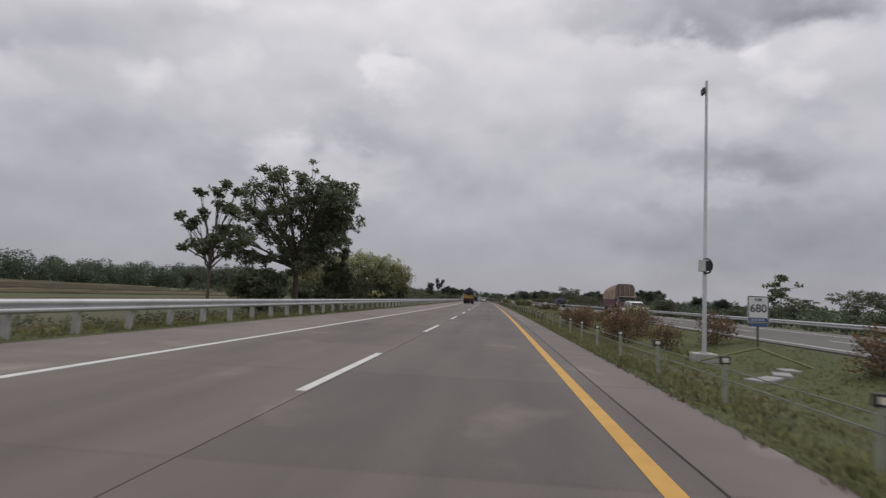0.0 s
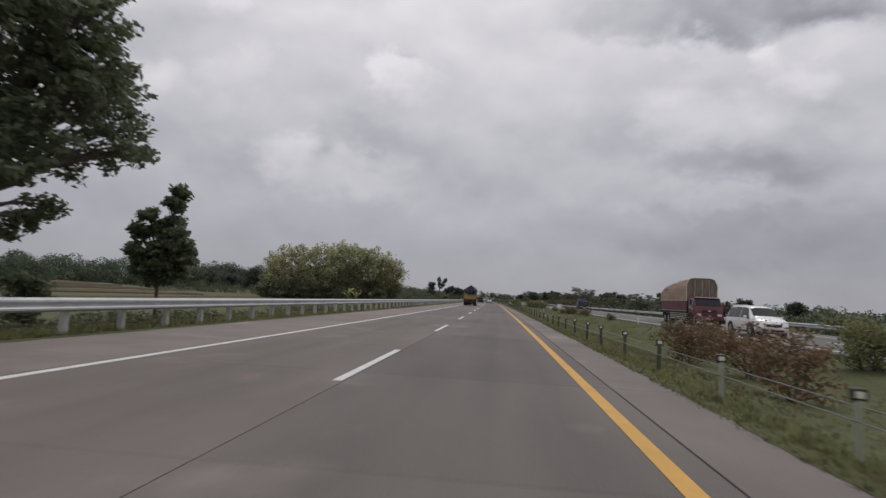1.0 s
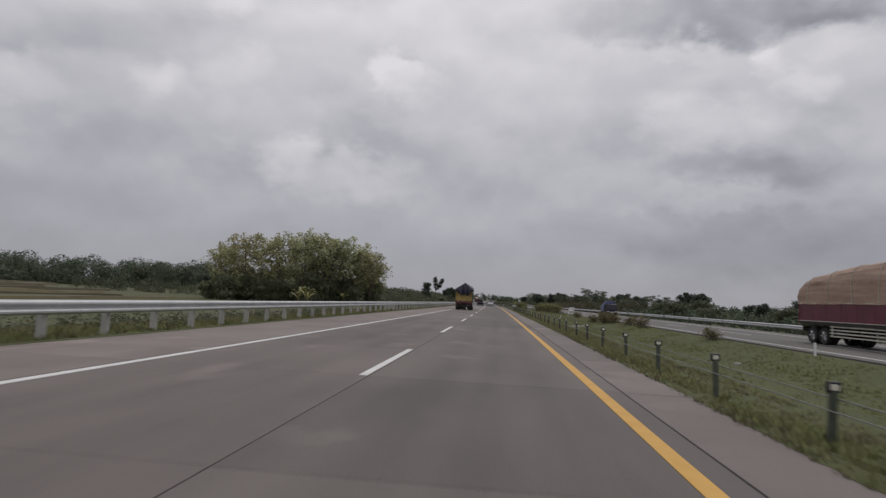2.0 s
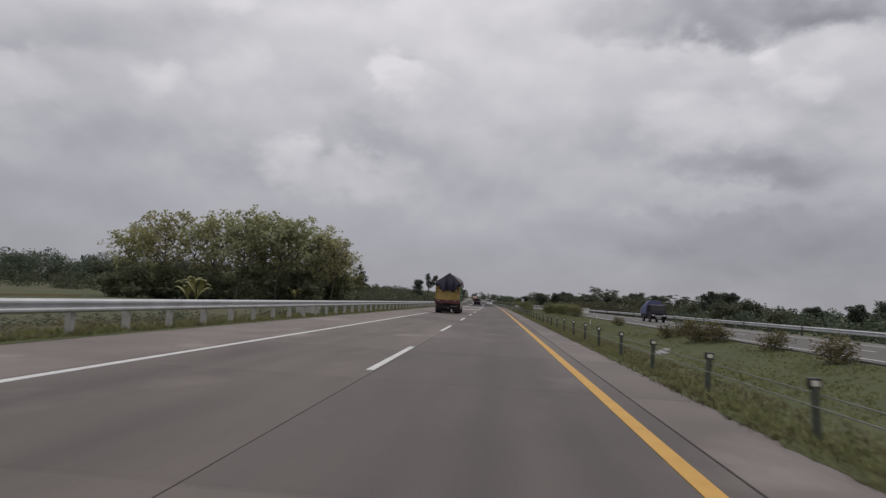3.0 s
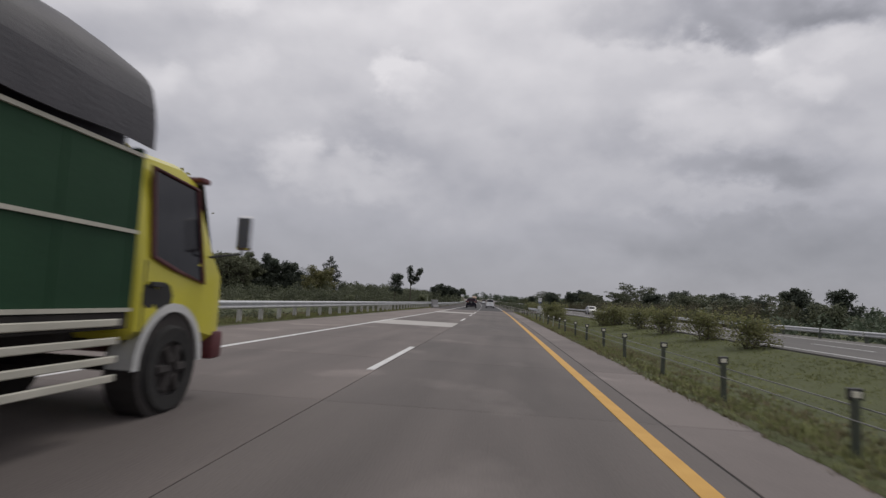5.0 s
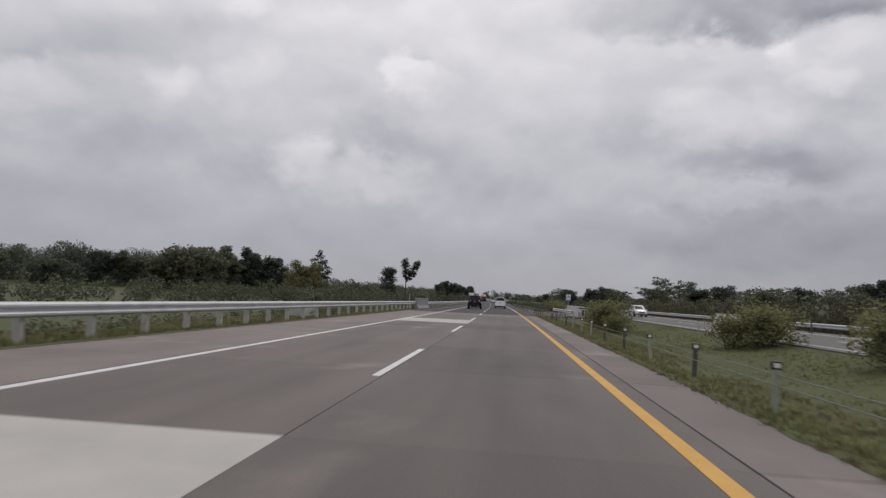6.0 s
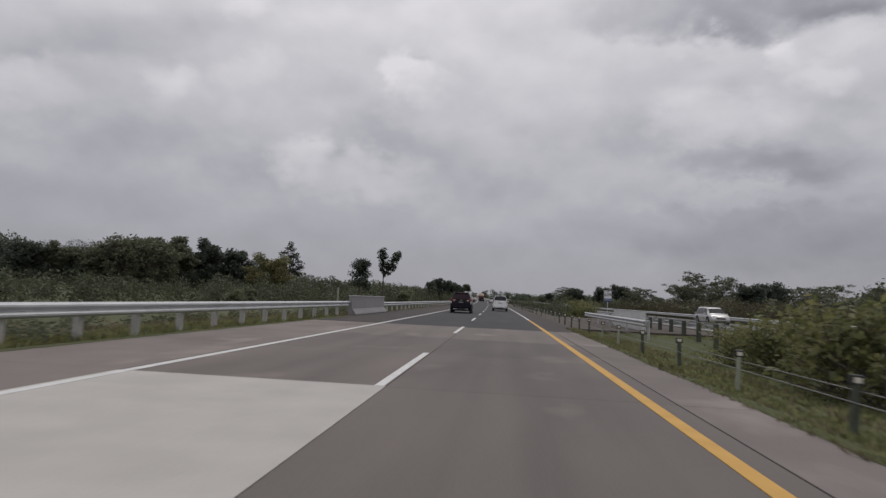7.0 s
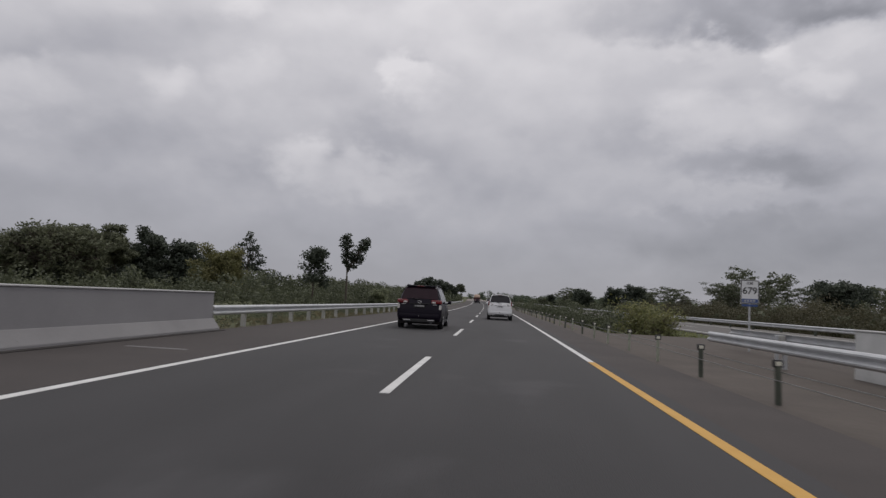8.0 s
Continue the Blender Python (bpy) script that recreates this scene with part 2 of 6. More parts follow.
# distance haze is put into this leaf colour, cooler than LEAF_FAR
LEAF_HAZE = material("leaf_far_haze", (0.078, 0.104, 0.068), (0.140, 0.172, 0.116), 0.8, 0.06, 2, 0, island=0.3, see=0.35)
LEAF_SHRUB = material("leaf_shrub", (0.115, 0.132, 0.052), (0.270, 0.265, 0.120), 0.6, 0.9, 8, 0, island=1.0, see=0.5)
LEAF_RED = material("leaf_red_brown", (0.12, 0.10, 0.05), (0.25, 0.135, 0.08), 0.6, 0.9, 8, 0, island=1.0, see=0.35)
LEAF_GOLD = material("leaf_golden_green", (0.11, 0.115, 0.045), (0.25, 0.235, 0.105), 0.65, 0.3, 6, 0, island=0.6, see=0.35)
LEAF_UNDER = material("leaf_undergrowth", (0.150, 0.172, 0.105), (0.285, 0.305, 0.190), 0.65, 0.5, 6, 0, island=0.6, see=0.55)
LEAF_NIGHT = material("leaf_blue_green", (0.042, 0.054, 0.040), (0.092, 0.110, 0.078), 0.7, 0.2, 4, 0, island=0.5, see=0.3)
LEAF_WOOD = material("leaf_wood_green", (0.095, 0.107, 0.066), (0.185, 0.196, 0.122), 0.7, 0.2, 4, 0, island=0.6, see=0.35)
LEAF_DRY = material("leaf_dry_brown", (0.10, 0.105, 0.045), (0.235, 0.185, 0.09), 0.7, 0.9, 8, 0, island=0.9, see=0.35)
LEAF_BROWN = material("leaf_brown_olive", (0.066, 0.063, 0.037), (0.130, 0.120, 0.072), 0.75, 0.10, 3, 0, island=0.4, see=0.35)
LEAF_BANANA = material("leaf_banana", (0.16, 0.17, 0.05), (0.34, 0.33, 0.14), 0.6, 1.5, 8, 0, island=0.8, see=0.35)
BLACK_PAINT = material("black_car_paint", (0.006, 0.004, 0.010), (0.010, 0.007, 0.015), 0.35, 3, 30, 0, coat=0.0, shine=0.16)
WHITE_PAINT = material("white_car_paint", (0.70, 0.71, 0.72), (0.80, 0.80, 0.81), 0.3, 3, 30, 0, coat=0.7)
SILVER_PAINT = material("silver_car_paint", (0.44, 0.44, 0.44), (0.56, 0.56, 0.55), 0.32, 3, 30, 0, metal=0.3, coat=0.7)
GLASS_DARK = material("tinted_glass", (0.010, 0.010, 0.013), (0.016, 0.016, 0.020), 0.08, 3, 30, 0, shine=0.35)
GLASS_PLUM = material("plum_tinted_glass", (0.020, 0.009, 0.014), (0.032, 0.014, 0.022), 0.10, 3, 30, 0, shine=0.2)
TYRE = material("tyre_rubber", (0.012, 0.012, 0.012), (0.03, 0.029, 0.028), 0.9, 6, 50, 0.3)
RIM = material("wheel_rim", (0.25, 0.25, 0.26), (0.42, 0.42, 0.43), 0.35, 6, 50, 0, metal=0.8)
LAMP_RED = material("red_lamp", (0.120, 0.004, 0.008), (0.220, 0.014, 0.018), 0.2, 12, 60, 0, coat=0.8)
LAMP_CLEAR = material("clear_lamp", (0.55, 0.53, 0.50), (0.75, 0.73, 0.70), 0.2, 12, 60, 0, coat=0.8)
CHROME = material("chrome", (0.55, 0.55, 0.56), (0.7, 0.7, 0.7), 0.15, 8, 60, 0, metal=1.0)
PLATE_DARK = material("plate_black", (0.015, 0.015, 0.016), (0.03, 0.03, 0.03), 0.5, 8, 60, 0)
BAR_PALE = material("pale_marks", (0.35, 0.35, 0.35), (0.5, 0.5, 0.5), 0.6, 8, 60, 0)
TARP_BLACK = material("dark_tarpaulin", (0.015, 0.013, 0.028), (0.034, 0.030, 0.056), 0.42, 2.5, 30, 0.25, shine=0.5)
TARP_BEIGE = material("beige_tarpaulin", (0.20, 0.105, 0.080), (0.50, 0.385, 0.30), 0.75, 1.1, 14, 0.4, stretch=(0.35, 0.3, 4.2))
NET_BROWN = material("brown_netting", (0.10, 0.075, 0.06), (0.24, 0.19, 0.155), 0.85, 2.2, 30, 0.4, stretch=(2.5, 1, 0.6))
TARP_BLUE = material("blue_tarpaulin", (0.055, 0.066, 0.15), (0.12, 0.14, 0.28), 0.6, 1.8, 25, 0.4)
TARP_ROOF = material("grey_tarpaulin", (0.040, 0.039, 0.046), (0.075, 0.072, 0.080), 0.5, 2.0, 30, 0.3, shine=0.3)
CLOTH_RED = material("red_cloth", (0.16, 0.025, 0.030), (0.30, 0.05, 0.055), 0.85, 3, 30, 0.3)
LAMP_DUSTY = material("dusty_red_lamp", (0.05, 0.012, 0.012), (0.13, 0.03, 0.028), 0.5, 12, 60, 0)
TRUCK_YELLOW = material("worn_yellow_paint", (0.130, 0.085, 0.032), (0.500, 0.370, 0.100), 0.6, 1.1, 9, 0.15, stretch=(1, 1, 0.8))
TRUCK_RED = material("worn_red_paint", (0.060, 0.016, 0.019), (0.150, 0.036, 0.040), 0.55, 1.7, 22, 0.15)
TRUCK_GREEN = material("worn_green_paint", (0.008, 0.036, 0.016), (0.020, 0.066, 0.030), 0.6, 1.3, 20, 0.15, shine=0.25)
TRUCK_MAROON = material("maroon_paint", (0.065, 0.012, 0.028), (0.150, 0.030, 0.045), 0.45, 1.5, 20, 0.1)
CAB_YELLOW = material("cab_yellow_paint", (0.55, 0.50, 0.035), (0.64, 0.58, 0.06), 0.4, 1.5, 20, 0.05, coat=0.3)
CHASSIS = material("dirty_chassis", (0.018, 0.016, 0.016), (0.046, 0.040, 0.038), 0.9, 3, 25, 0.3)
PALE_STRIP = material("pale_painted_strip", (0.40, 0.39, 0.33), (0.58, 0.56, 0.48), 0.6, 3, 30, 0.1)
SIGN_WHITE = material("sign_white", (0.68, 0.69, 0.70), (0.78, 0.79, 0.80), 0.5, 3, 30, 0)
SIGN_BLUE = material("sign_blue", (0.035, 0.075, 0.22), (0.055, 0.105, 0.28), 0.5, 3, 30, 0)
SIGN_INK = material("sign_ink", (0.012, 0.012, 0.013), (0.02, 0.02, 0.02), 0.6, 3, 30, 0)
PIPE_OLIVE = material("olive_pipe", (0.16, 0.16, 0.065), (0.26, 0.26, 0.12), 0.6, 4, 40, 0.1)
WALL_PALE = material("pale_wall", (0.50, 0.51, 0.50), (0.66, 0.66, 0.65), 0.8, 2, 20, 0.1)


def add_fields():
    """Dry tan strips and greener plots over the ground, as wide as farm plots."""
    nt = GRASS_GROUND.node_tree
    b = nt.nodes["Principled BSDF"]
    old = b.inputs["Base Color"].links[0].from_socket
    geo = nt.nodes.new("ShaderNodeNewGeometry")
    mapping = nt.nodes.new("ShaderNodeMapping")
    mapping.inputs["Scale"].default_value = (0.085, 0.03, 0.0)
    nt.links.new(geo.outputs["Position"], mapping.inputs[0])
    plot = nt.nodes.new("ShaderNodeTexNoise")
    plot.inputs["Scale"].default_value, plot.inputs["Detail"].default_value = 1.0, 3.0
    nt.links.new(mapping.outputs[0], plot.inputs["Vector"])
    ramp = nt.nodes.new("ShaderNodeValToRGB")
    ramp.color_ramp.elements[0].position, ramp.color_ramp.elements[1].position = 0.48, 0.58
    nt.links.new(plot.outputs["Fac"], ramp.inputs[0])
    part_of = nt.nodes.new("ShaderNodeMath")
    part_of.operation = "MULTIPLY"
    part_of.inputs[1].default_value = 0.8
    nt.links.new(ramp.outputs[0], part_of.inputs[0])
    sep = nt.nodes.new("ShaderNodeSeparateXYZ")
    nt.links.new(geo.outputs["Position"], sep.inputs[0])
    away = nt.nodes.new("ShaderNodeMapRange")
    away.inputs[1].default_value, away.inputs[2].default_value = -6.9, -8.0
    nt.links.new(sep.outputs[0], away.inputs[0])
    fac = nt.nodes.new("ShaderNodeMath")
    fac.operation = "MULTIPLY"
    nt.links.new(part_of.outputs[0], fac.inputs[0])
    nt.links.new(away.outputs[0], fac.inputs[1])
    mix = nt.nodes.new("ShaderNodeMix")
    mix.data_type = "RGBA"
    nt.links.new(fac.outputs[0], mix.inputs[0])
    nt.links.new(old, mix.inputs[6])
    mix.inputs[7].default_value = (0.088, 0.082, 0.044, 1)
    nt.links.new(mix.outputs[2], b.inputs["Base Color"])


add_fields()


def add_traffic_wear(mat, tracks, oil):
    """Dark wheel tracks along a lane slab, an oil line in its middle, and pale scuffed patches."""
    nt = mat.node_tree
    b = nt.nodes["Principled BSDF"]
    old = b.inputs["Base Color"].links[0].from_socket

    def calc(op, *args):
        n = nt.nodes.new("ShaderNodeMath")
        n.operation = op
        for i, v in enumerate(args):
            if isinstance(v, (int, float)):
                n.inputs[i].default_value = v
            else:
                nt.links.new(v, n.inputs[i])
        return n.outputs[0]

    def cloud(stretch, scale, detail):
        geo = nt.nodes.new("ShaderNodeNewGeometry")
        mp = nt.nodes.new("ShaderNodeMapping")
        mp.inputs["Scale"].default_value = stretch
        nt.links.new(geo.outputs["Position"], mp.inputs[0])
        n = nt.nodes.new("ShaderNodeTexNoise")
        n.inputs["Scale"].default_value, n.inputs["Detail"].default_value = scale, detail
        nt.links.new(mp.outputs[0], n.inputs["Vector"])
        return n.outputs["Fac"]

    coord = nt.nodes.new("ShaderNodeTexCoord")
    sep = nt.nodes.new("ShaderNodeSeparateXYZ")
    nt.links.new(coord.outputs["Object"], sep.inputs[0])
    across = calc("ABSOLUTE", sep.outputs[0])
    streak = cloud((2.2, 0.10, 1.0), 1.0, 4.0)
    dark = 0.0
    for centre, wide, gain in ((0.85, 0.42, tracks), (0.0, 0.30, oil)):
        k = calc("DIVIDE", calc("SUBTRACT", across, centre), wide)
        bell = calc("POWER", 2.718, calc("MULTIPLY", calc("MULTIPLY", k, k), -1.0))
        dark = calc("ADD", dark, calc("MULTIPLY", bell, calc("MULTIPLY", streak, 2.0 * gain)))
    scuff = nt.nodes.new("ShaderNodeMapRange")
    nt.links.new(cloud((0.7, 0.45, 1.0), 0.8, 6.0), scuff.inputs[0])
    scuff.inputs[1].default_value, scuff.inputs[2].default_value = 0.60, 0.74
    blotch = nt.nodes.new("ShaderNodeMapRange")
    nt.links.new(cloud((0.5, 0.22, 1.0), 0.7, 5.0), blotch.inputs[0])
    blotch.inputs[1].default_value, blotch.inputs[2].default_value = 0.55, 0.75
    gain = calc("ADD", calc("SUBTRACT", 1.0, calc("ADD", dark, calc("MULTIPLY", blotch.outputs[0], 0.22))), calc("MULTIPLY", scuff.outputs[0], 0.5))
    mul = nt.nodes.new("ShaderNodeVectorMath")
    mul.operation = "SCALE"
    nt.links.new(old, mul.inputs[0])
    nt.links.new(gain, mul.inputs["Scale"])
    nt.links.new(mul.outputs[0], b.inputs["Base Color"])


add_traffic_wear(CONCRETE, 0.13, 0.14)
add_traffic_wear(CONCRETE_DARK, 0.13, 0.14)
add_traffic_wear(CONCRETE_PALE, 0.13, 0.14)
add_traffic_wear(CONCRETE_VERGE, 0.0, 0.0)
add_traffic_wear(CONCRETE_SHOULDER, 0.0, 0.0)
add_traffic_wear(ASPHALT, 0.0, 0.0)


# ---- mesh helpers ----
def finish(name, bm, mat, smooth=False, bevel=0.0):
    if bevel:
        bmesh.ops.bevel(bm, geom=[e for e in bm.edges], offset=bevel, segments=1, affect="EDGES", profile=0.5)
    bmesh.ops.recalc_face_normals(bm, faces=bm.faces)
    me = bpy.data.meshes.new(name)
    bm.to_mesh(me)
    bm.free()
    me.materials.append(mat)
    if smooth:
        me.polygons.foreach_set("use_smooth", [True] * len(me.polygons))
        me.set_sharp_from_angle(angle=radians(38))
    return me


def part(name, bm, mat, parent, label="", smooth=False, bevel=0.0):
    """One mesh object under a thing or under a part."""
    ob = new(name, finish(name, bm, mat, smooth, bevel))
    ob.parent = parent
    return tagged(ob, label)


def piece(name, me, parent, m):
    ob = new(name, me)
    ob.parent = parent
    ob.matrix_basis = m
    return ob


def thing(name, m, label, category, group="", kind=""):
    ob = new(name)
    ob.empty_display_size = 0.2
    ob.matrix_world = m
    return tagged(ob, label, category, group, kind)


def single(name, bm, mat, m, label, category, group="", kind="", smooth=False, bevel=0.0):
    ob = new(name, finish(name, bm, mat, smooth, bevel))
    ob.matrix_world = m
    return tagged(ob, label, category, group, kind)


def box(x0, x1, y0, y1, z0, z1, bm=None):
    bm = bm or bmesh.new()
    v = [bm.verts.new((x, y, z)) for z in (z0, z1) for y in (y0, y1) for x in (x0, x1)]
    for f in ((0, 2, 3, 1), (4, 5, 7, 6), (0, 1, 5, 4), (2, 6, 7, 3), (0, 4, 6, 2), (1, 3, 7, 5)):
        bm.faces.new([v[i] for i in f])
    return bm


def soft_box(x0, x1, y0, y1, z0, z1, r=0.02, bm=None):
    b2 = box(x0, x1, y0, y1, z0, z1)
    bmesh.ops.bevel(b2, geom=[e for e in b2.edges], offset=r, segments=2, affect="EDGES", profile=0.5)
    if bm is None:
        return b2
    tmp = bpy.data.meshes.new("tmp")
    b2.to_mesh(tmp)
    b2.free()
    bm.from_mesh(tmp)
    bpy.data.meshes.remove(tmp)
    return bm


def tube(points, radii, sides=8, bm=None, cap=True):
    bm = bm or bmesh.new()
    points = [Vector(p) for p in points]
    if isinstance(radii, (int, float)):
        radii = [radii] * len(points)
    rings = []
    for i, p in enumerate(points):
        way = (points[min(i + 1, len(points) - 1)] - points[max(i - 1, 0)]).normalized()
        side = way.cross(Vector((0.31, 0.17, 0.93)) if abs(way.z) < 0.9 else Vector((1, 0, 0))).normalized()
        other = way.cross(side)
        rings.append([bm.verts.new(p + radii[i] * (math.cos(2 * math.pi * k / sides) * side + math.sin(2 * math.pi * k / sides) * other)) for k in range(sides)])
    for a, b in zip(rings, rings[1:]):
        for k in range(sides):
            bm.faces.new((a[k], a[(k + 1) % sides], b[(k + 1) % sides], b[k]))
    if cap:
        bm.faces.new(rings[0][::-1])
        bm.faces.new(rings[-1])
    return bm


def prism(profile, y0, y1, bm=None, axis="y"):
    """A closed outline in x and z (or y and z) drawn along y (or x)."""
    bm = bm or bmesh.new()
    put = (lambda a, b, c: (a, c, b)) if axis == "y" else (lambda a, b, c: (c, a, b))
    a = [bm.verts.new(put(p, q, y0)) for p, q in profile]
    b = [bm.verts.new(put(p, q, y1)) for p, q in profile]
    n = len(profile)
    for i in range(n):
        bm.faces.new((a[i], a[(i + 1) % n], b[(i + 1) % n], b[i]))
    bm.faces.new(a[::-1])
    bm.faces.new(b)
    return bm


def sheet(grid, thick=0.0):
    """A surface through rows of points; given thickness it becomes a closed shell."""
    bm = bmesh.new()
    v = [[bm.verts.new(p) for p in row] for row in grid]
    for r, s in zip(v, v[1:]):
        for i in range(len(r) - 1):
            bm.faces.new((r[i], r[i + 1], s[i + 1], s[i]))
    if thick:
        bmesh.ops.recalc_face_normals(bm, faces=bm.faces)
        bmesh.ops.solidify(bm, geom=bm.faces[:], thickness=thick)
    return bm


# ---- the road's line: metres across and along ----
BEND_STEP = 25.0
BEND = [0.0, 0.003, -0.109, -0.327, -0.618, -0.947, -1.309, -1.738, -2.289, -2.964, -3.757, -4.668,
        -5.66, -6.75, -7.95, -9.25, -10.65, -12.15, -13.75, -15.45, -17.25]
BEND_SLOPE = [(BEND[min(i + 1, len(BEND) - 1)] - BEND[max(i - 1, 0)]) / (BEND_STEP * (min(i + 1, len(BEND) - 1) - max(i - 1, 0))) for i in range(len(BEND))]


def bend(y):
    if y <= 0:
        return 0.0
    i = int(y / BEND_STEP)
    if i >= len(BEND) - 1:
        return BEND[-1] + (y - BEND_STEP * (len(BEND) - 1)) * BEND_SLOPE[-1]
    s = y / BEND_STEP - i
    a, b, ma, mb = BEND[i], BEND[i + 1], BEND_SLOPE[i] * BEND_STEP, BEND_SLOPE[i + 1] * BEND_STEP
    return a * (2 * s**3 - 3 * s * s + 1) + b * (3 * s * s - 2 * s**3) + ma * (s**3 - 2 * s * s + s) + mb * (s**3 - s * s)


def rise(y):
    return 0.0 if y < 250 else min((y - 250) ** 2 * 0.00002, 0.8 + (y - 450) * 0.008) if y > 450 else (y - 250) ** 2 * 0.00002


def heading(y):
    return -math.degrees(math.atan((bend(y + 1) - bend(y - 1)) / 2))


def at(u, y, z=0.0, turn=0.0):
    """The pose of a thing u metres across and y along the road, facing along it."""
    return pose(bend(y) + u, y, z + rise(y), 0, 0, heading(y) + turn)


def ribbon(u0, u1, y0, y1, z0, z1, step=5.0, bm=None):
    """A slab that follows the road's line."""
    bm = bm or bmesh.new()
    n = max(1, int(math.ceil((y1 - y0) / step)))
    rows = []
    for i in range(n + 1):
        y = y0 + (y1 - y0) * i / n
        x, r = bend(y), rise(y)
        rows.append([bm.verts.new(p) for p in ((x + u0, y, z0 + r), (x + u0, y, z1 + r), (x + u1, y, z1 + r), (x + u1, y, z0 + r))])
    for a, b in zip(rows, rows[1:]):
        for k in range(4):
            bm.faces.new((a[k], b[k], b[(k + 1) % 4], a[(k + 1) % 4]))
    bm.faces.new(rows[0])
    bm.faces.new(rows[-1][::-1])
    return bm


# ---- ground ----
PROFILE = [(-3000, -0.6), (-400, -0.7), (-60, -0.8), (-25, -0.7), (-14, -0.4), (-10, -0.12), (-8, -0.05), (-6.95, -0.04), (-6.6, -0.34), (4.8, -0.34),
           (5.15, -0.04), (6, -0.12), (7.5, -0.36), (9.3, -0.5), (11, -0.4), (12.6, -0.16), (13.5, -0.05), (13.85, -0.3), (24.1, -0.3),
           (24.5, -0.06), (27, -0.3), (32, -0.8), (60, -1.0), (400, -0.7), (3000, -0.6)]


def ground_height(u, y):
    for (a, za), (b, zb) in zip(PROFILE, PROFILE[1:]):
        if a <= u <= b:
            z = za + (zb - za) * (u - a) / (b - a)
            break
    else:
        z = -0.6
    if 203 < y < 230 and 5.15 < u < 13.5:
        z = max(z, -0.12)
    if u < -30:
        z += 6.5 * math.exp(-(((u + 150) / 55) ** 2 + ((y - 385) / 70) ** 2)) + min(1, (-u - 30) / 200) * 1.2 * noise.noise((u * 0.02, y * 0.02, 0))
        f = min(1.0, max(0.0, (-u - 45) / 120))
        z += 2.1 * f * f * (3 - 2 * f) * math.exp(-((y - 60) / 120) ** 2)
    if u > 40:
        z += min(1, (u - 40) / 200) * 1.0 * noise.noise((u * 0.02, y * 0.02, 3))
    return z + rise(y)


def build_ground():
    us = [-3000, -1500, -800, -500, -350, -280, -220, -180, -160, -140, -130, -120, -110, -100, -90, -80, -70, -60, -50, -40, -32, -25, -20, -17, -14, -12, -10, -9, -8, -7.4, -6.95, -6.6,
          4.8, 5.15, 5.6, 6, 6.7, 7.5, 8.4, 9.3, 10.2, 11, 11.8, 12.6, 13.5, 13.85, 24.1, 24.5, 25.6, 27, 29, 32, 37, 45, 60, 80, 110, 150, 220, 320, 500, 900, 1600, 3000]
    ys = [-600, -200, -90] + list(range(-50, 420, 5)) + [430, 450, 480, 520, 570, 640, 740, 900, 1200, 1700, 2400, 3200]
    bm = bmesh.new()
    rows = []
    for y in ys:
        row = []
        for u in us:
            soft = min(1.0, max(0.0, min(abs(u + 6.8), abs(u - 5), abs(u - 13.6), abs(u - 24.3)) - 0.3))
            z = ground_height(u, y) + 0.05 * soft * noise.noise((u * 0.7, y * 0.5, 1))
            row.append(bm.verts.new((bend(y) + u, y, z)))
        rows.append(row)
    for a, b in zip(rows, rows[1:]):
        for i in range(len(us) - 1):
            bm.faces.new((a[i], a[i + 1], b[i + 1], b[i]))
    single("ground", bm, GRASS_GROUND, Matrix(), "rough green grass ground beside the toll road", "ground", kind="structure", smooth=True)


build_ground()

# ---- carriageways ----
SLAB_END = 199.7
FIRST_SLAB = -38.0
COLUMNS = (("shoulder_slab", -6.9, -3.84, CONCRETE_SHOULDER), ("lane_slab", -3.830, 0.074, CONCRETE),
           ("lane_slab", 0.088, 3.886, CONCRETE_DARK), ("verge_slab", 3.914, 5.08, CONCRETE_VERGE))
carriageway = thing("carriageway", Matrix(), "grey concrete slab carriageway with cut joints", "road", kind="structure")
part("base_course", ribbon(-6.85, 5.03, -400, FIRST_SLAB, -0.33, 0.0, 20), CONCRETE, carriageway)
part("joint_filler", ribbon(-6.85, 5.03, FIRST_SLAB, SLAB_END, -0.33, -0.012), CHASSIS, carriageway)
part("asphalt_lanes", ribbon(-3.8, 3.86, SLAB_END, 520, -0.33, 0.0), ASPHALT, carriageway, "dark asphalt from the underpass onwards")
part("asphalt_shoulder", ribbon(-6.95, -3.8, SLAB_END + 0.3, 520, -0.33, -0.004), ASPHALT_SHOULDER, carriageway)
part("asphalt_edge", ribbon(3.86, 5.15, SLAB_END, 520, -0.33, -0.004), ASPHALT_SHOULDER, carriageway)
part("far_lanes", ribbon(-3.8, 3.86, 520, 1500, -0.33, 0.0, 10), CONCRETE, carriageway)
part("far_shoulder", ribbon(-6.9, -3.8, 520, 1500, -0.33, -0.004, 10), CONCRETE_SHOULDER, carriageway)
part("far_edge", ribbon(3.86, 5.08, 520, 1500, -0.33, -0.004, 10), CONCRETE_SHOULDER, carriageway)

opposite = thing("opposite_carriageway", Matrix(), "grey concrete carriageway for oncoming traffic", "road", kind="structure")
part("lanes", ribbon(13.6, 21.9, -300, 1500, -0.33, 0.0, 10), CONCRETE_OLD, opposite)
part("shoulder", ribbon(21.9, 24.4, -300, 1500, -0.33, -0.004, 10), CONCRETE_OLD_EDGE, opposite)


def stripe(name, u, wide, y0, y1, mat, label):
    single(name, ribbon(u - wide / 2, u + wide / 2, y0, y1, -0.002, 0.005), mat, Matrix(), label, "road marking", kind="structure")


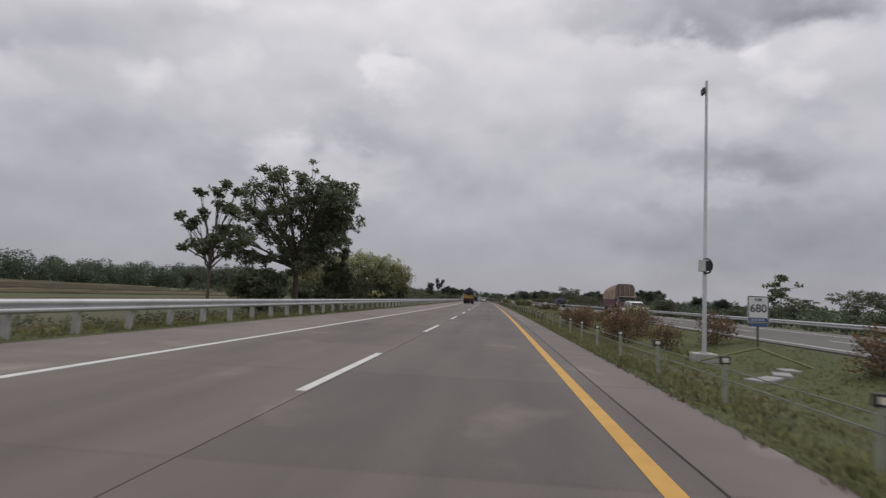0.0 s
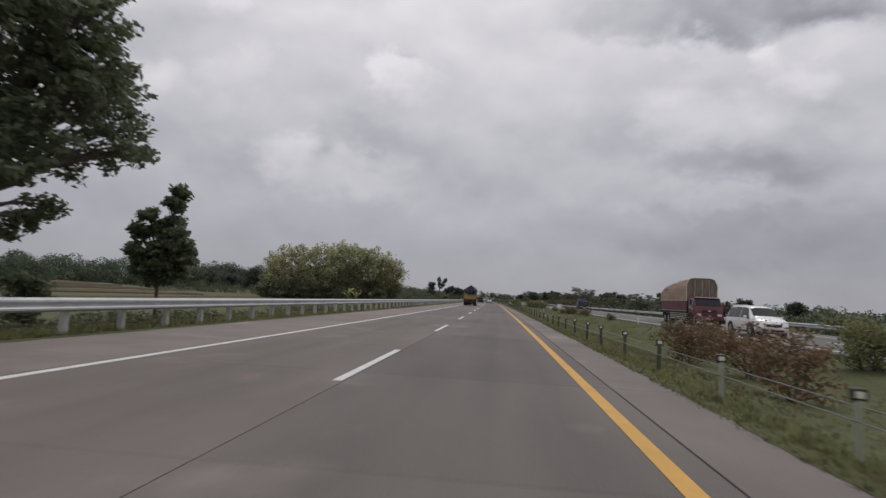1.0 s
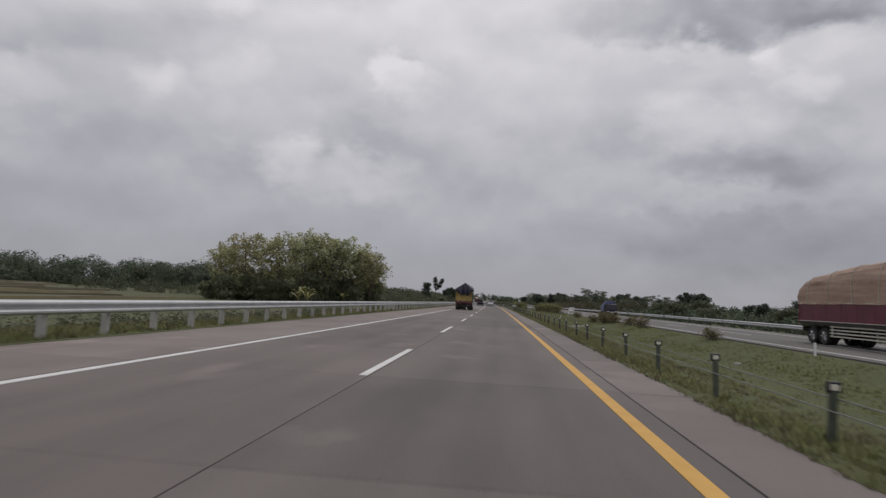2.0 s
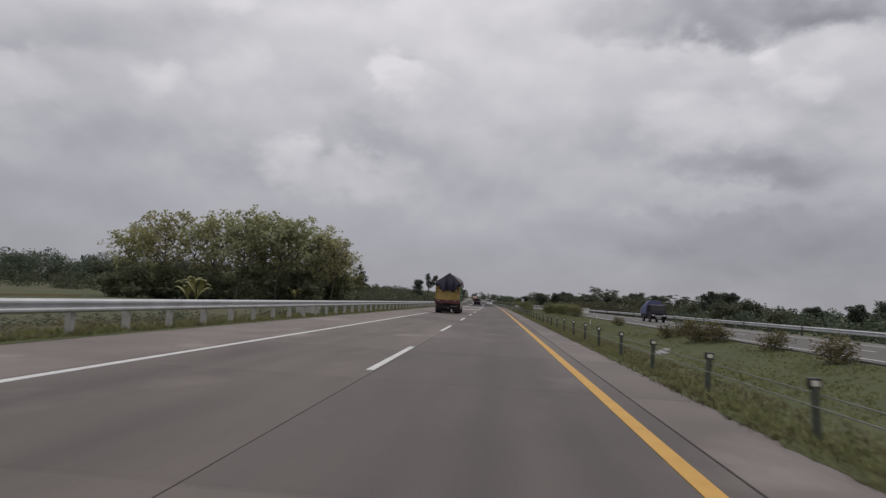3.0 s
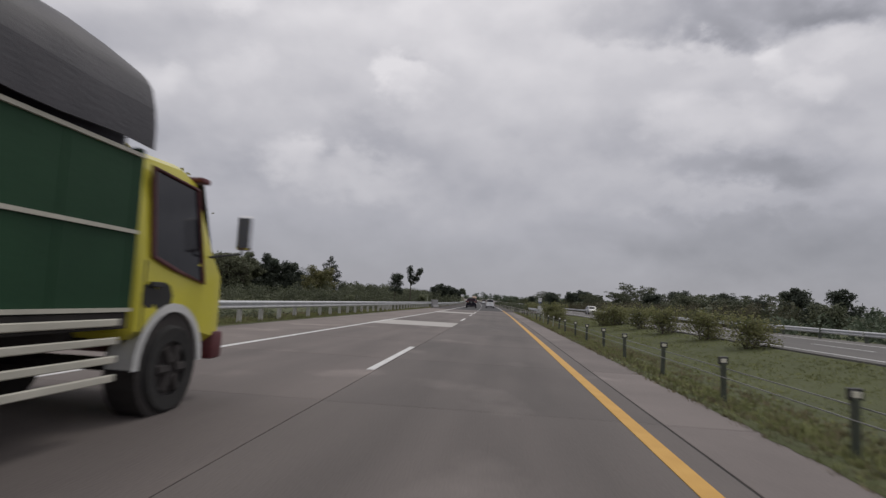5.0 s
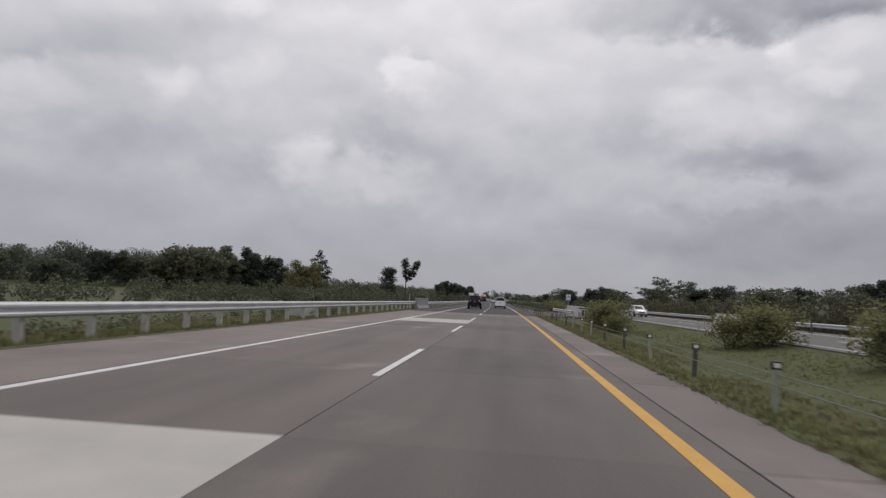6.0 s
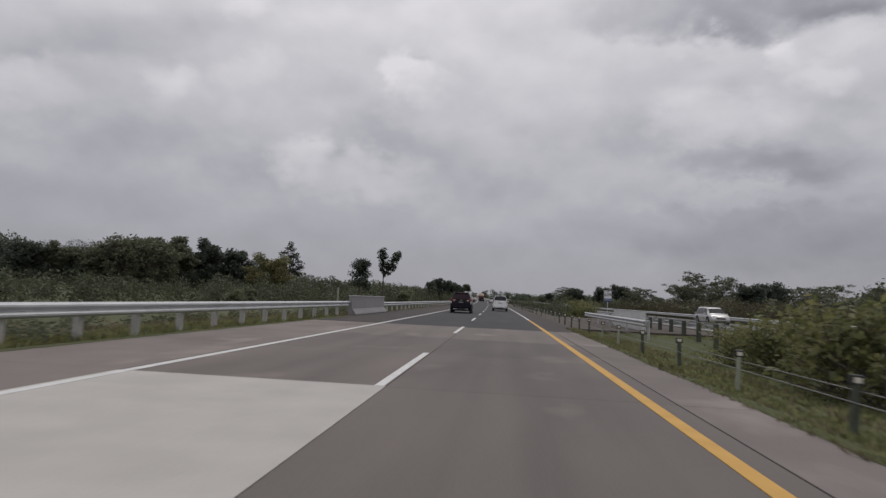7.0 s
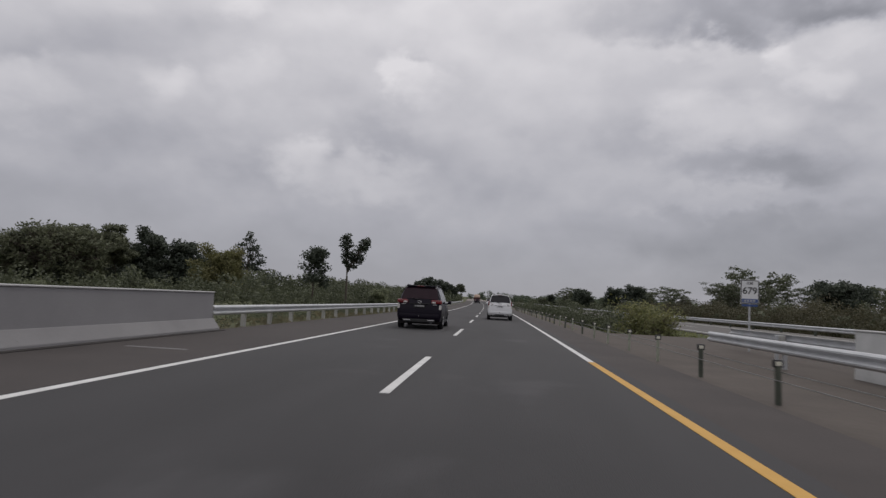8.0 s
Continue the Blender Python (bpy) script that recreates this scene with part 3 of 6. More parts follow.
stripe("edge_line", -3.66, 0.15, -200, 700, LINE_WHITE, "solid white edge line along the shoulder")
stripe("edge_line", 3.534, 0.17, -200, 203, LINE_YELLOW, "solid yellow edge line along the median side")
stripe("edge_line", 3.534, 0.15, 203.05, 214, LINE_YELLOW, "solid yellow edge line along the median side")
stripe("edge_line", 3.534, 0.14, 214.05, 700, LINE_WHITE, "solid white edge line along the median past the underpass")
stripe("edge_line", 14.45, 0.15, -200, 700, LINE_WHITE, "solid white edge line of the opposite carriageway")
stripe("edge_line", 21.7, 0.15, -200, 700, LINE_WHITE, "solid white outer edge line of the opposite carriageway")
for k in [k for k in range(-4, 40) if k != 11]:
    single("lane_dash", ribbon(-0.075, 0.055, 13 * k, 13 * k + 5, -0.002, 0.006), LINE_WHITE, Matrix(), "worn white dash between the two lanes", "road marking", "lane dashes", "structure")
for k in range(-2, 34):
    single("lane_dash", ribbon(18.0, 18.13, 13 * k + 4, 13 * k + 9, -0.002, 0.006), LINE_WHITE, Matrix(), "white dash on the opposite carriageway", "road marking", "opposite lane dashes", "structure")


# ---- guardrails ----
def wbeam_mesh(length, flip):
    """A W-shaped steel beam, rounded over at its folds."""
    s = -1 if flip else 1
    outline = [(0.0, -0.155), (0.035, -0.14), (0.08, -0.105), (0.083, -0.07), (0.04, -0.03), (0.006, -0.01), (0.006, 0.01), (0.04, 0.03), (0.083, 0.07), (0.08, 0.105), (0.035, 0.14), (0.0, 0.155)]
    closed = [(s * a, b) for a, b in outline] + [(s * (a - 0.007), b) for a, b in reversed(outline)]
    return finish("beam", prism(closed, -0.06, length + 0.06), GALVANISED)


def post_mesh(height, half=0.075, mat=None):
    return finish("post", box(-half, half, -half, half, -0.5, height), mat or POST_CONCRETE, bevel=0.012)


def spacer_mesh(flip):
    s = -1 if flip else 1
    x0, x1 = sorted((0.06 * s, 0.20 * s))
    return finish("spacer", box(x0, x1, -0.07, 0.07, -0.16, 0.12), POST_CONCRETE, bevel=0.01)


def guardrail(label, u, y0, y1, z, facing, gap=2.4, segment=4.8, post_mat=None, double=False, half=0.075, taper=None, first=0.3):
    """facing +1: the beam's face looks towards larger u."""
    rail = thing("guardrail", at(u, y0), label, "guardrail")
    flip = facing < 0
    base_u = u

    def line(y):
        """The rail's distance from the road's middle, drawing in along a taper."""
        if not taper:
            return base_u
        ya, yb, ub = taper
        return base_u + (ub - base_u) * min(1.0, max(0.0, (y - ya) / (yb - ya)))

    inv = rail.matrix_world.inverted()
    beam, post, spacer = wbeam_mesh(segment, flip), post_mesh(z - 0.02, half, post_mat), spacer_mesh(flip)
    n = max(1, int(round((y1 - y0) / segment)))
    for i in range(n):
        y = y0 + i * segment
        lap = 0.003 * (i % 2)
        piece("beam", beam, rail, inv @ at(line(y) + facing * (0.19 + lap), y, z - 0.16))
        if double:
            piece("beam", beam, rail, inv @ at(line(y) + facing * (0.19 + lap), y, z - 0.52))
    y = y0 + first
    while y < y0 + n * segment:
        piece("post", post, rail, inv @ at(line(y) - facing * 0.02, y, 0))
        piece("spacer", spacer, rail, inv @ at(line(y), y, z - 0.15))
        y += gap
    return rail


guardrail("grey galvanised beam guardrail on pale concrete posts along the shoulder", -7.45, -37.0, 208.0, 0.80, 1, gap=2.02, first=0.55)
guardrail("grey galvanised beam guardrail beyond the underpass wall", -7.35, 217.4, 420.0, 0.72, 1, gap=2.4)
guardrail("galvanised guardrail along the far shoulder of the opposite road", 24.9, -30.0, 199.8, 0.68, -1, gap=4.8, segment=9.6, post_mat=POST_DARK, taper=(100.0, 190.0, 23.3))
guardrail("galvanised guardrail of the opposite road beyond the underpass", 23.4, 209.9, 459.0, 0.66, -1, gap=4.8, segment=9.6, post_mat=POST_DARK)
guardrail("bright steel guardrail shielding the median gap", 8.3, 201.5, 221.0, 0.65, -1, gap=4.6, segment=4.6, post_mat=GALVANISED, half=0.045)
guardrail("steel guardrail on dark posts before the median parapet", 10.8, 198.0, 214.0, 0.66, 1, gap=2.2, segment=4.0, post_mat=POST_DARK, half=0.09)
guardrail("steel guardrail on dark posts beyond the median parapet", 9.6, 214.2, 222.9, 0.70, 1, gap=4.3, segment=4.3, post_mat=GALVANISED, half=0.045)


# ---- underpass parapets ----
def parapet(label, u, y0, y1, height, facing, mat=None, foot=True):
    mat = mat or PARAPET
    wall = thing("parapet", at(u, y0), label, "parapet", kind="structure")
    inv = wall.matrix_world.inverted()

    def slab(u0, u1, z0, z1, name, mat):
        bm = ribbon(u + min(u0 * facing, u1 * facing), u + max(u0 * facing, u1 * facing), y0, y1, z0, z1, 3)
        bmesh.ops.transform(bm, matrix=inv, verts=bm.verts)
        part(name, bm, mat, wall, bevel=0.012)

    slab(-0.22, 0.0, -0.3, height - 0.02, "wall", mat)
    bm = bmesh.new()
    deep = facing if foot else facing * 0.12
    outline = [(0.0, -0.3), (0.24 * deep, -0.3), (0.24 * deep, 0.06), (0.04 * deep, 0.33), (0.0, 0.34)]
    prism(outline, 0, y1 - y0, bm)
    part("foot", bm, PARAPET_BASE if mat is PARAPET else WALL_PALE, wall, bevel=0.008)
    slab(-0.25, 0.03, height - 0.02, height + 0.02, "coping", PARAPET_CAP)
    return wall


parapet("grey concrete underpass parapet with a sloped pale foot", -7.05, 207.6, 217.2, 1.11, 1)
parapet("pale concrete parapet in the median over the underpass", 9.1, 206.5, 214.2, 1.0, -1, WALL_PALE, False)
parapet("pale concrete parapet on the far side of the opposite road", 23.2, 200.6, 209.4, 0.95, -1, WALL_PALE)
for u, y in ((-7.75, 206.9),):
    single("marker_post", tube([(0, 0, -0.3), (0, 0, 1.55)], 0.05, 8), POST_PALE, at(u, y), "weathered grey post at the end of the guardrail", "post")


# ---- wire rope barrier in the median ----
def barrier():
    rail = thing("wire_rope_barrier", Matrix(), "low wire rope barrier on slim posts with pale reflectors", "barrier")
    body = finish("post", soft_box(-0.038, 0.038, -0.032, 0.032, -0.6, 0.56, 0.012), POST_DARK)
    body_pale = finish("post", soft_box(-0.032, 0.032, -0.028, 0.028, -0.6, 0.56, 0.012), POST_PALE)
    head = finish("reflector_case", soft_box(-0.068, 0.068, -0.03, 0.03, 0.535, 0.65, 0.012), BLACK_PLASTIC)
    face = finish("reflector", box(-0.042, 0.042, -0.036, -0.028, 0.562, 0.622), REFLECTOR, bevel=0.003)
    stations = []
    marks = [(-40.4, 12), (-2.0, 4), (10.6, 8), (36.59, 16), (87.9, 8), (113.33, 17), (168.27, 13), (209.53, 30), (303.8, 1)]
    for (a, n), (b, _) in zip(marks, marks[1:]):
        stations += [a + (b - a) * i / n for i in range(n)]
    rng = random.Random(4)
    for y in stations:
        u = 5.42 + rng.uniform(-0.03, 0.03)
        lean = pose(0, 0, 0, rng.uniform(-2, 2), rng.uniform(-3, 3), 0)
        pale = y < 27 or (y > 150 and rng.random() < 0.4)
        post = piece("post", body_pale if pale else body, rail, at(u, y, -0.04) @ lean)
        piece("reflector_case", head, post, Matrix())
        piece("reflector", face, post, Matrix())
    for z, du in ((0.47, 0.055), (0.36, -0.055)):
        pts = []
        for y in stations:
            pts.append((bend(y) + 5.42 + du, y, z - 0.04 + rise(y)))
        part("wire", tube(pts, 0.008, 5), WIRE, rail)


barrier()


# ---- kilometre signs and camera pole ----
def text_mesh(words, size, name):
    curve = bpy.data.curves.new(name, "FONT")
    curve.body, curve.size, curve.align_x, curve.align_y, curve.extrude = words, size, "CENTER", "CENTER", 0.002
    curve.offset = size * 0.014
    holder = new("tmp_text", curve)
    bpy.context.view_layer.update()
    me = bpy.data.meshes.new_from_object(holder)
    bpy.data.objects.remove(holder)
    me.materials.clear()
    return me


def km_sign(u, y, base, low, number, braces):
    sign = thing("kilometre_sign", at(u, y, 0), "white kilometre sign reading KM %s over a blue plate" % number, "road sign")
    part("pole", tube([(0, 0.03, base + 0.6 if braces else base), (0, 0.03, low + 0.9)], 0.03, 10), GALVANISED if not braces else POST_DARK, sign, smooth=True)
    panel = part("panel", soft_box(-0.31, 0.31, -0.012, 0.012, low + 0.10, low + 0.93, 0.008), SIGN_WHITE, sign)
    rim = bmesh.new()
    for x0, x1, z0, z1 in ((-0.30, 0.30, 0.895, 0.92), (-0.30, 0.30, 0.11, 0.13), (-0.30, -0.275, 0.13, 0.895), (0.275, 0.30, 0.13, 0.895)):
        box(x0, x1, -0.017, -0.010, low + z0, low + z1, rim)
    part("border", rim, SIGN_INK, panel)
    plate = part("plate", soft_box(-0.262, 0.262, -0.018, -0.008, low + 0.145, low + 0.275, 0.004), SIGN_BLUE, panel, "blue strip across the foot of the panel")
    for i in range(4):
        part("mark", box(-0.2 + 0.1 * i, -0.13 + 0.1 * i, -0.022, -0.017, low + 0.175, low + 0.245), BAR_PALE, plate)
    part("lower_plate", soft_box(-0.26, 0.26, -0.012, 0.012, low + 0.01, low + 0.085, 0.006), SIGN_BLUE, sign, "narrow blue plate")
    for words, size, z in (("KM", 0.14, 0.81), (number, 0.33, 0.545)):
        me = text_mesh(words, size, "lettering")
        me.materials.append(SIGN_INK)
        piece("lettering", me, panel, pose(0, -0.0135, low + z, 90, 0, 0))
    if braces:
        for side in (-1, 1):
            part("brace", tube([(0, 0, base + 0.62), (1.4 * side, -0.8 * side, base + 0.10), (1.41 * side, -0.8 * side, base - 0.1)], 0.034, 8), PIPE_OLIVE, sign, "olive pipe brace")
    return sign


km_sign(10.26, 11.35, -0.5, 0.76, "680", True)
km_sign(10.1, 221.9, -0.2, 1.50, "679", False)


def camera_pole():
    pole = thing("traffic_camera_pole", at(9.25, 12.95, -0.48), "tall grey steel pole with an equipment box", "pole")
    part("footing", soft_box(-0.36, 0.36, -0.36, 0.36, -0.3, 0.26, 0.03), POST_CONCRETE, pole, "pale concrete footing")
    part("mast", tube([(0, 0, 0.2), (0, 0, 3.2), (0, 0, 3.22), (0, 0, 9.45)], [0.075, 0.066, 0.058, 0.042], 14), GALVANISED, pole, smooth=True)
    part("flange", tube([(0, 0, 0.26), (0, 0, 0.29)], 0.15, 12), GALVANISED, pole)
    case = part("equipment_box", soft_box(-0.24, -0.02, -0.22, -0.07, 2.93, 3.32, 0.02), WALL_PALE, pole, "grey equipment box")
    part("box_lid", soft_box(-0.05, 0.13, -0.23, -0.20, 2.95, 3.30, 0.01), BLACK_PLASTIC, case)
    ring = [(0.02 + 0.17 * math.cos(a), -0.13, 3.12 + 0.24 * math.sin(a)) for a in [2 * math.pi * i / 24 for i in range(25)]]
    part("cable_coil", tube(ring, 0.028, 8), BLACK_PLASTIC, pole, "coiled black cable", smooth=True)
    arm = part("camera_arm", tube([(0, 0, 9.2), (-0.14, -0.02, 9.18)], 0.03, 8), GALVANISED, pole)
    part("camera", soft_box(-0.17, -0.09, -0.18, 0.08, 8.95, 9.16, 0.02), BLACK_PLASTIC, arm)


camera_pole()


def lone_marker(u, y, h):
    m = thing("guide_post", at(u, y, ground_height(u, y) - rise(y)), "short white guide post at the road edge", "post", "guide posts")
    part("stake", soft_box(-0.035, 0.035, -0.025, 0.025, -0.2, h, 0.01), SIGN_WHITE, m)


for u, y in ((13.2, 65.0), (13.3, 134.5), (13.45, 182.2), (11.0, 124.4)):
    lone_marker(u, y, 0.48)
single("median_apron", ribbon(5.13, 13.5, 204.8, 231.0, -0.30, -0.035), SOIL, Matrix(), "bare brown soil and concrete beside the median rail", "ground", kind="structure")

single("dirt_strip", ribbon(-7.0, -6.62, 206.9, 217.2, -0.02, 0.012), CHASSIS, Matrix(), "dark line of dirt along the foot of the parapet", "dirt", kind="structure")
single("expansion_joint", ribbon(-5.95, -4.66, 211.47, 211.56, -0.02, 0.003), PARAPET_BASE, Matrix(), "pale worn joint across the asphalt shoulder", "joint", kind="structure")
single("expansion_joint", ribbon(0.12, 4.35, 149.45, 149.51, -0.02, 0.003), PARAPET_BASE, Matrix(), "thin pale filled joint across the lane", "joint", kind="structure")
single("median_apron", ribbon(5.11, 7.0, 231.0, 430.0, -0.30, -0.035), SOIL, Matrix(), "bare brown soil strip beside the median posts", "ground", kind="structure")


def ragged_edge(u0, u1, y0, y1, seed):
    """Soil and grass creeping over the pavement's edge."""
    rng = random.Random(seed)
    bm = bmesh.new()
    rows = []
    y = y0
    while y < y1:
        creep = max(0.02, 0.22 + 0.07 * noise.noise((y * 0.2, seed, 0)) + 0.06 * noise.noise((y * 1.3, seed, 4)) + 0.05 * noise.noise((y * 3.7, seed, 9)))
        inner = u0 - creep if u1 > u0 else u0 + creep
        x = bend(y)
        rows.append([bm.verts.new(p) for p in ((x + inner, y, 0.003), (x + (inner + u0) / 2, y, 0.014 + 0.01 * rng.random()), (x + u0, y, 0.012), (x + u1, y, -0.035))])
        y += 0.14
    for a, b in zip(rows, rows[1:]):
        for k in range(3):
            bm.faces.new((a[k], a[k + 1], b[k + 1], b[k]))
    single("verge_edge", bm, GRASS_GROUND, Matrix(), "ragged soil and grass edge along the pavement", "ground", kind="structure", smooth=True)


ragged_edge(5.06, 5.35, -20.0, 199.0, 3)
ragged_edge(-6.88, -7.15, -20.0, 206.0, 8)


# ---- loose pieces on the median grass ----
def lump(size, seed, flat):
    bm = bmesh.new()
    bmesh.ops.create_icosphere(bm, subdivisions=2, radius=size)
    for v in bm.verts:
        k = 1 + 0.35 * noise.noise(v.co * (2.2 / size) + Vector((seed, 0, 0)))
        v.co = Vector((v.co.x * k, v.co.y * k, v.co.z * k * flat))
    return bm


for k, (u, y, s, flat) in enumerate(((9.0, 93.9, 0.30, 0.5), (8.5, 92.2, 0.36, 0.45), (9.6, 95.3, 0.28, 0.5), (8.9, 92.9, 0.2, 0.6), (9.4, 94.6, 0.18, 0.6), (8.2, 91.4, 0.22, 0.5), (10.2, 64.0, 0.2, 0.5))):
    single("stone", lump(s * 0.62, k * 3.7, flat * 0.8), PARAPET_FOOT, at(u, y, ground_height(u, y) + 0.02, k * 50), "pale broken stone lying in the median grass", "stone", "median stones", smooth=True)
for k, (u, y, w) in enumerate(((8.6, 7.4, 0.30), (9.3, 8.4, 0.34), (9.9, 9.1, 0.42), (10.5, 10.0, 0.30))):
    single("broken_slab", soft_box(-w, w, -0.22, 0.22, -0.03, 0.07, 0.02), PARAPET_FOOT, at(u, y, ground_height(u, y) + 0.02, 35 + 17 * k), "pale broken concrete slab lying on the grass", "slab", "broken slabs")


# ---- drain boxes behind the guardrail ----
def drain_box(u, y0, y1, h):
    """An open concrete catch pit with thick rims."""
    pit = thing("drain_box", at(u, y0), "pale concrete drain box in the grass behind the guardrail", "drain", "drain boxes")
    long = y1 - y0
    for x0, x1, ya, yb in ((-0.45, -0.33, 0, long), (0.33, 0.45, 0, long), (-0.33, 0.33, 0, 0.12), (-0.33, 0.33, long - 0.12, long)):
        part("wall", soft_box(x0, x1, ya, yb, -0.5, h, 0.012), POST_CONCRETE, pit)


drain_box(-8.6, 175.47, 177.62, 0.42)
drain_box(-8.6, 100.29, 101.99, 0.42)


# ---- low banks between the fields ----
BANKS = ((-88, 2.0, -20, 150, 0.55), (-64, 1.4, 30, 128, 0.4), (-122, 2.6, 0, 190, 0.7), (-33, 0.6, 5, 120, 0.22), (-43, 0.7, 20, 132, 0.28), (-53, 0.7, -10, 125, 0.25), (-76, 1.1, 10, 150, 0.35), (-104, 1.6, 0, 170, 0.5))
for k, (u, wide, y0, y1, tall) in enumerate(BANKS):
    bm = bmesh.new()
    rows = []
    for i in range(41):
        y = y0 + (y1 - y0) * i / 40
        swing = 5 * math.sin(y * 0.021 + u)
        g = ground_height(u, y)
        t = 1.3 * tall * (0.8 + 0.5 * noise.noise((y * 0.12, u, 0)))
        rows.append([bm.verts.new((bend(y) + u + swing + d * wide, y, g + z)) for d, z in ((-1.0, -0.4), (-0.45, t), (0.45, t * 0.95), (1.0, -0.4))])
    for a, b in zip(rows, rows[1:]):
        for q in range(3):
            bm.faces.new((a[q], a[q + 1], b[q + 1], b[q]))
    single("field_bank", bm, (FIELD_SOIL, BANK_SOIL)[k % 3 != 1], Matrix(), "low earth bank between two fields", "ground", kind="structure", smooth=True)


# ---- vehicles: local y points forward from the rear, z up from the road ----
def wheel(parent, x, y, r, wide, side, rim_mat=None):
    """A tyre and its rim; side -1 or +1 is where the rim faces."""
    hub = new("wheel")
    hub.parent = parent
    hub.matrix_basis = pose(x, y, r)
    ring = [(0.62 * r, -wide / 2 + 0.01), (0.93 * r, -wide / 2), (r, -wide / 2 + 0.035), (r, wide / 2 - 0.035), (0.93 * r, wide / 2), (0.62 * r, wide / 2 - 0.01)]
    bm = bmesh.new()
    n = 28
    rows = []
    for i in range(n):
        a = 2 * math.pi * i / n
        rows.append([bm.verts.new((w, p * math.cos(a), p * math.sin(a))) for p, w in ring])
    for i in range(n):
        a, b = rows[i], rows[(i + 1) % n]
        for k in range(len(ring)):
            bm.faces.new((a[k], b[k], b[(k + 1) % len(ring)], a[(k + 1) % len(ring)]))
    part("tyre", bm, TYRE, hub, smooth=True)
    rim = bmesh.new()
    face = side * (wide / 2 - 0.05)
    tube([(face - side * 0.08, 0, 0), (face, 0, 0)], 0.60 * r, 20, rim)
    tube([(face, 0, 0), (face + side * 0.035, 0, 0)], [0.22 * r, 0.16 * r], 10, rim)
    for k in range(6):
        a = k * math.pi / 3
        tube([(face + side * 0.015, 0.15 * r * math.cos(a), 0.15 * r * math.sin(a)), (face + side * 0.012, 0.56 * r * math.cos(a), 0.56 * r * math.sin(a))], 0.045 * r / 0.34, 6, rim)
    part("rim", rim, rim_mat or RIM, hub, smooth=True)
    return hub


class Shell:
    """A car body lofted through stations (y, bottom, top, half width, roof half width)."""

    def __init__(self, stations, belt):
        self.s, self.belt = stations, belt

    def station(self, i):
        k = min(int(i), len(self.s) - 2)
        f = i - k
        return [a + (b - a) * f for a, b in zip(self.s[k], self.s[k + 1])]

    def ring(self, i):
        y, zb, zt, hw, wt = self.station(i)
        zs = min(self.belt, zt - 0.10)
        half = [(hw * 0.72, zb), (hw * 0.95, zb + 0.05), (hw, zb + (zs - zb) * 0.40), (hw * 0.995, zb + (zs - zb) * 0.75), (hw * 0.965, zs),
                ((hw * 0.965 + wt) / 2 + 0.012, zs + (zt - zs) * 0.52), (wt, zt - 0.055), (wt * 0.86, zt - 0.012), (wt * 0.45, zt)]
        return [(x, y, z) for x, z in half] + [(-x, y, z) for x, z in reversed(half)]

    def body(self):
        bm = bmesh.new()
        n = (len(self.s) - 1) * 3
        rows = [[bm.verts.new(p) for p in self.ring(i / 3)] for i in range(n + 1)]
        for a, b in zip(rows, rows[1:]):
            for k in range(len(a)):
                bm.faces.new((a[k], b[k], b[(k + 1) % len(a)], a[(k + 1) % len(a)]))
        bm.faces.new(rows[0])
        bm.faces.new(rows[-1][::-1])
        bmesh.ops.smooth_vert(bm, verts=bm.verts[:], factor=0.25, use_axis_x=True, use_axis_y=True, use_axis_z=True)
        return bm

    def over(self, i0, i1, span0, span1, off=0.012, n=6, x0=-1.0, x1=1.0):
        """A panel on the upper face, from station i0 to i1, with spans of the roof width."""
        rows = []
        for k in range(n + 1):
            f = k / n
            i = i0 + (i1 - i0) * f
            y, zb, zt, hw, wt = self.station(i)
            ya, _, za, _, _ = self.station(max(i - 0.05, 0))
            yb, _, zc, _, _ = self.station(i + 0.05)
            way = Vector((0, yb - ya, zc - za)).normalized()
            out = Vector((0, -way.z, way.y))
            w = (span0 + (span1 - span0) * f) * wt
            row = []
            for j in range(9):
                t = x0 + (x1 - x0) * j / 8
                row.append(Vector((w * t, y, zt - 0.012 * abs(t) ** 2 - 0.02 * abs(t) ** 6)) + off * out)
            rows.append(row)
        return sheet(rows, 0.01)

    def flank(self, i0, i1, t0, t1, side, off=0.012, n=5, rake0=0.0, rake1=0.0):
        """A panel on the side between belt (t 0) and roof edge (t 1); rakes slope its ends."""
        rows = []
        for k in range(n + 1):
            row = []
            for j in range(5):
                t = t0 + (t1 - t0) * j / 4
                f = k / n
                i = (i0 + rake0 * t) + ((i1 + rake1 * t) - (i0 + rake0 * t)) * f
                y, zb, zt, hw, wt = self.station(i)
                zs = min(self.belt, zt - 0.10)
                a, b, c = (hw * 0.965, zs), ((hw * 0.965 + wt) / 2 + 0.012, zs + (zt - zs) * 0.52), (wt, zt - 0.055)
                x, z = [p + (q - p) * t / 0.5 for p, q in zip(a, b)] if t < 0.5 else [p + (q - p) * (t - 0.5) / 0.5 for p, q in zip(b, c)]
                row.append((side * (x + off), y, z))
            rows.append(row)
        return sheet(rows, 0.01)


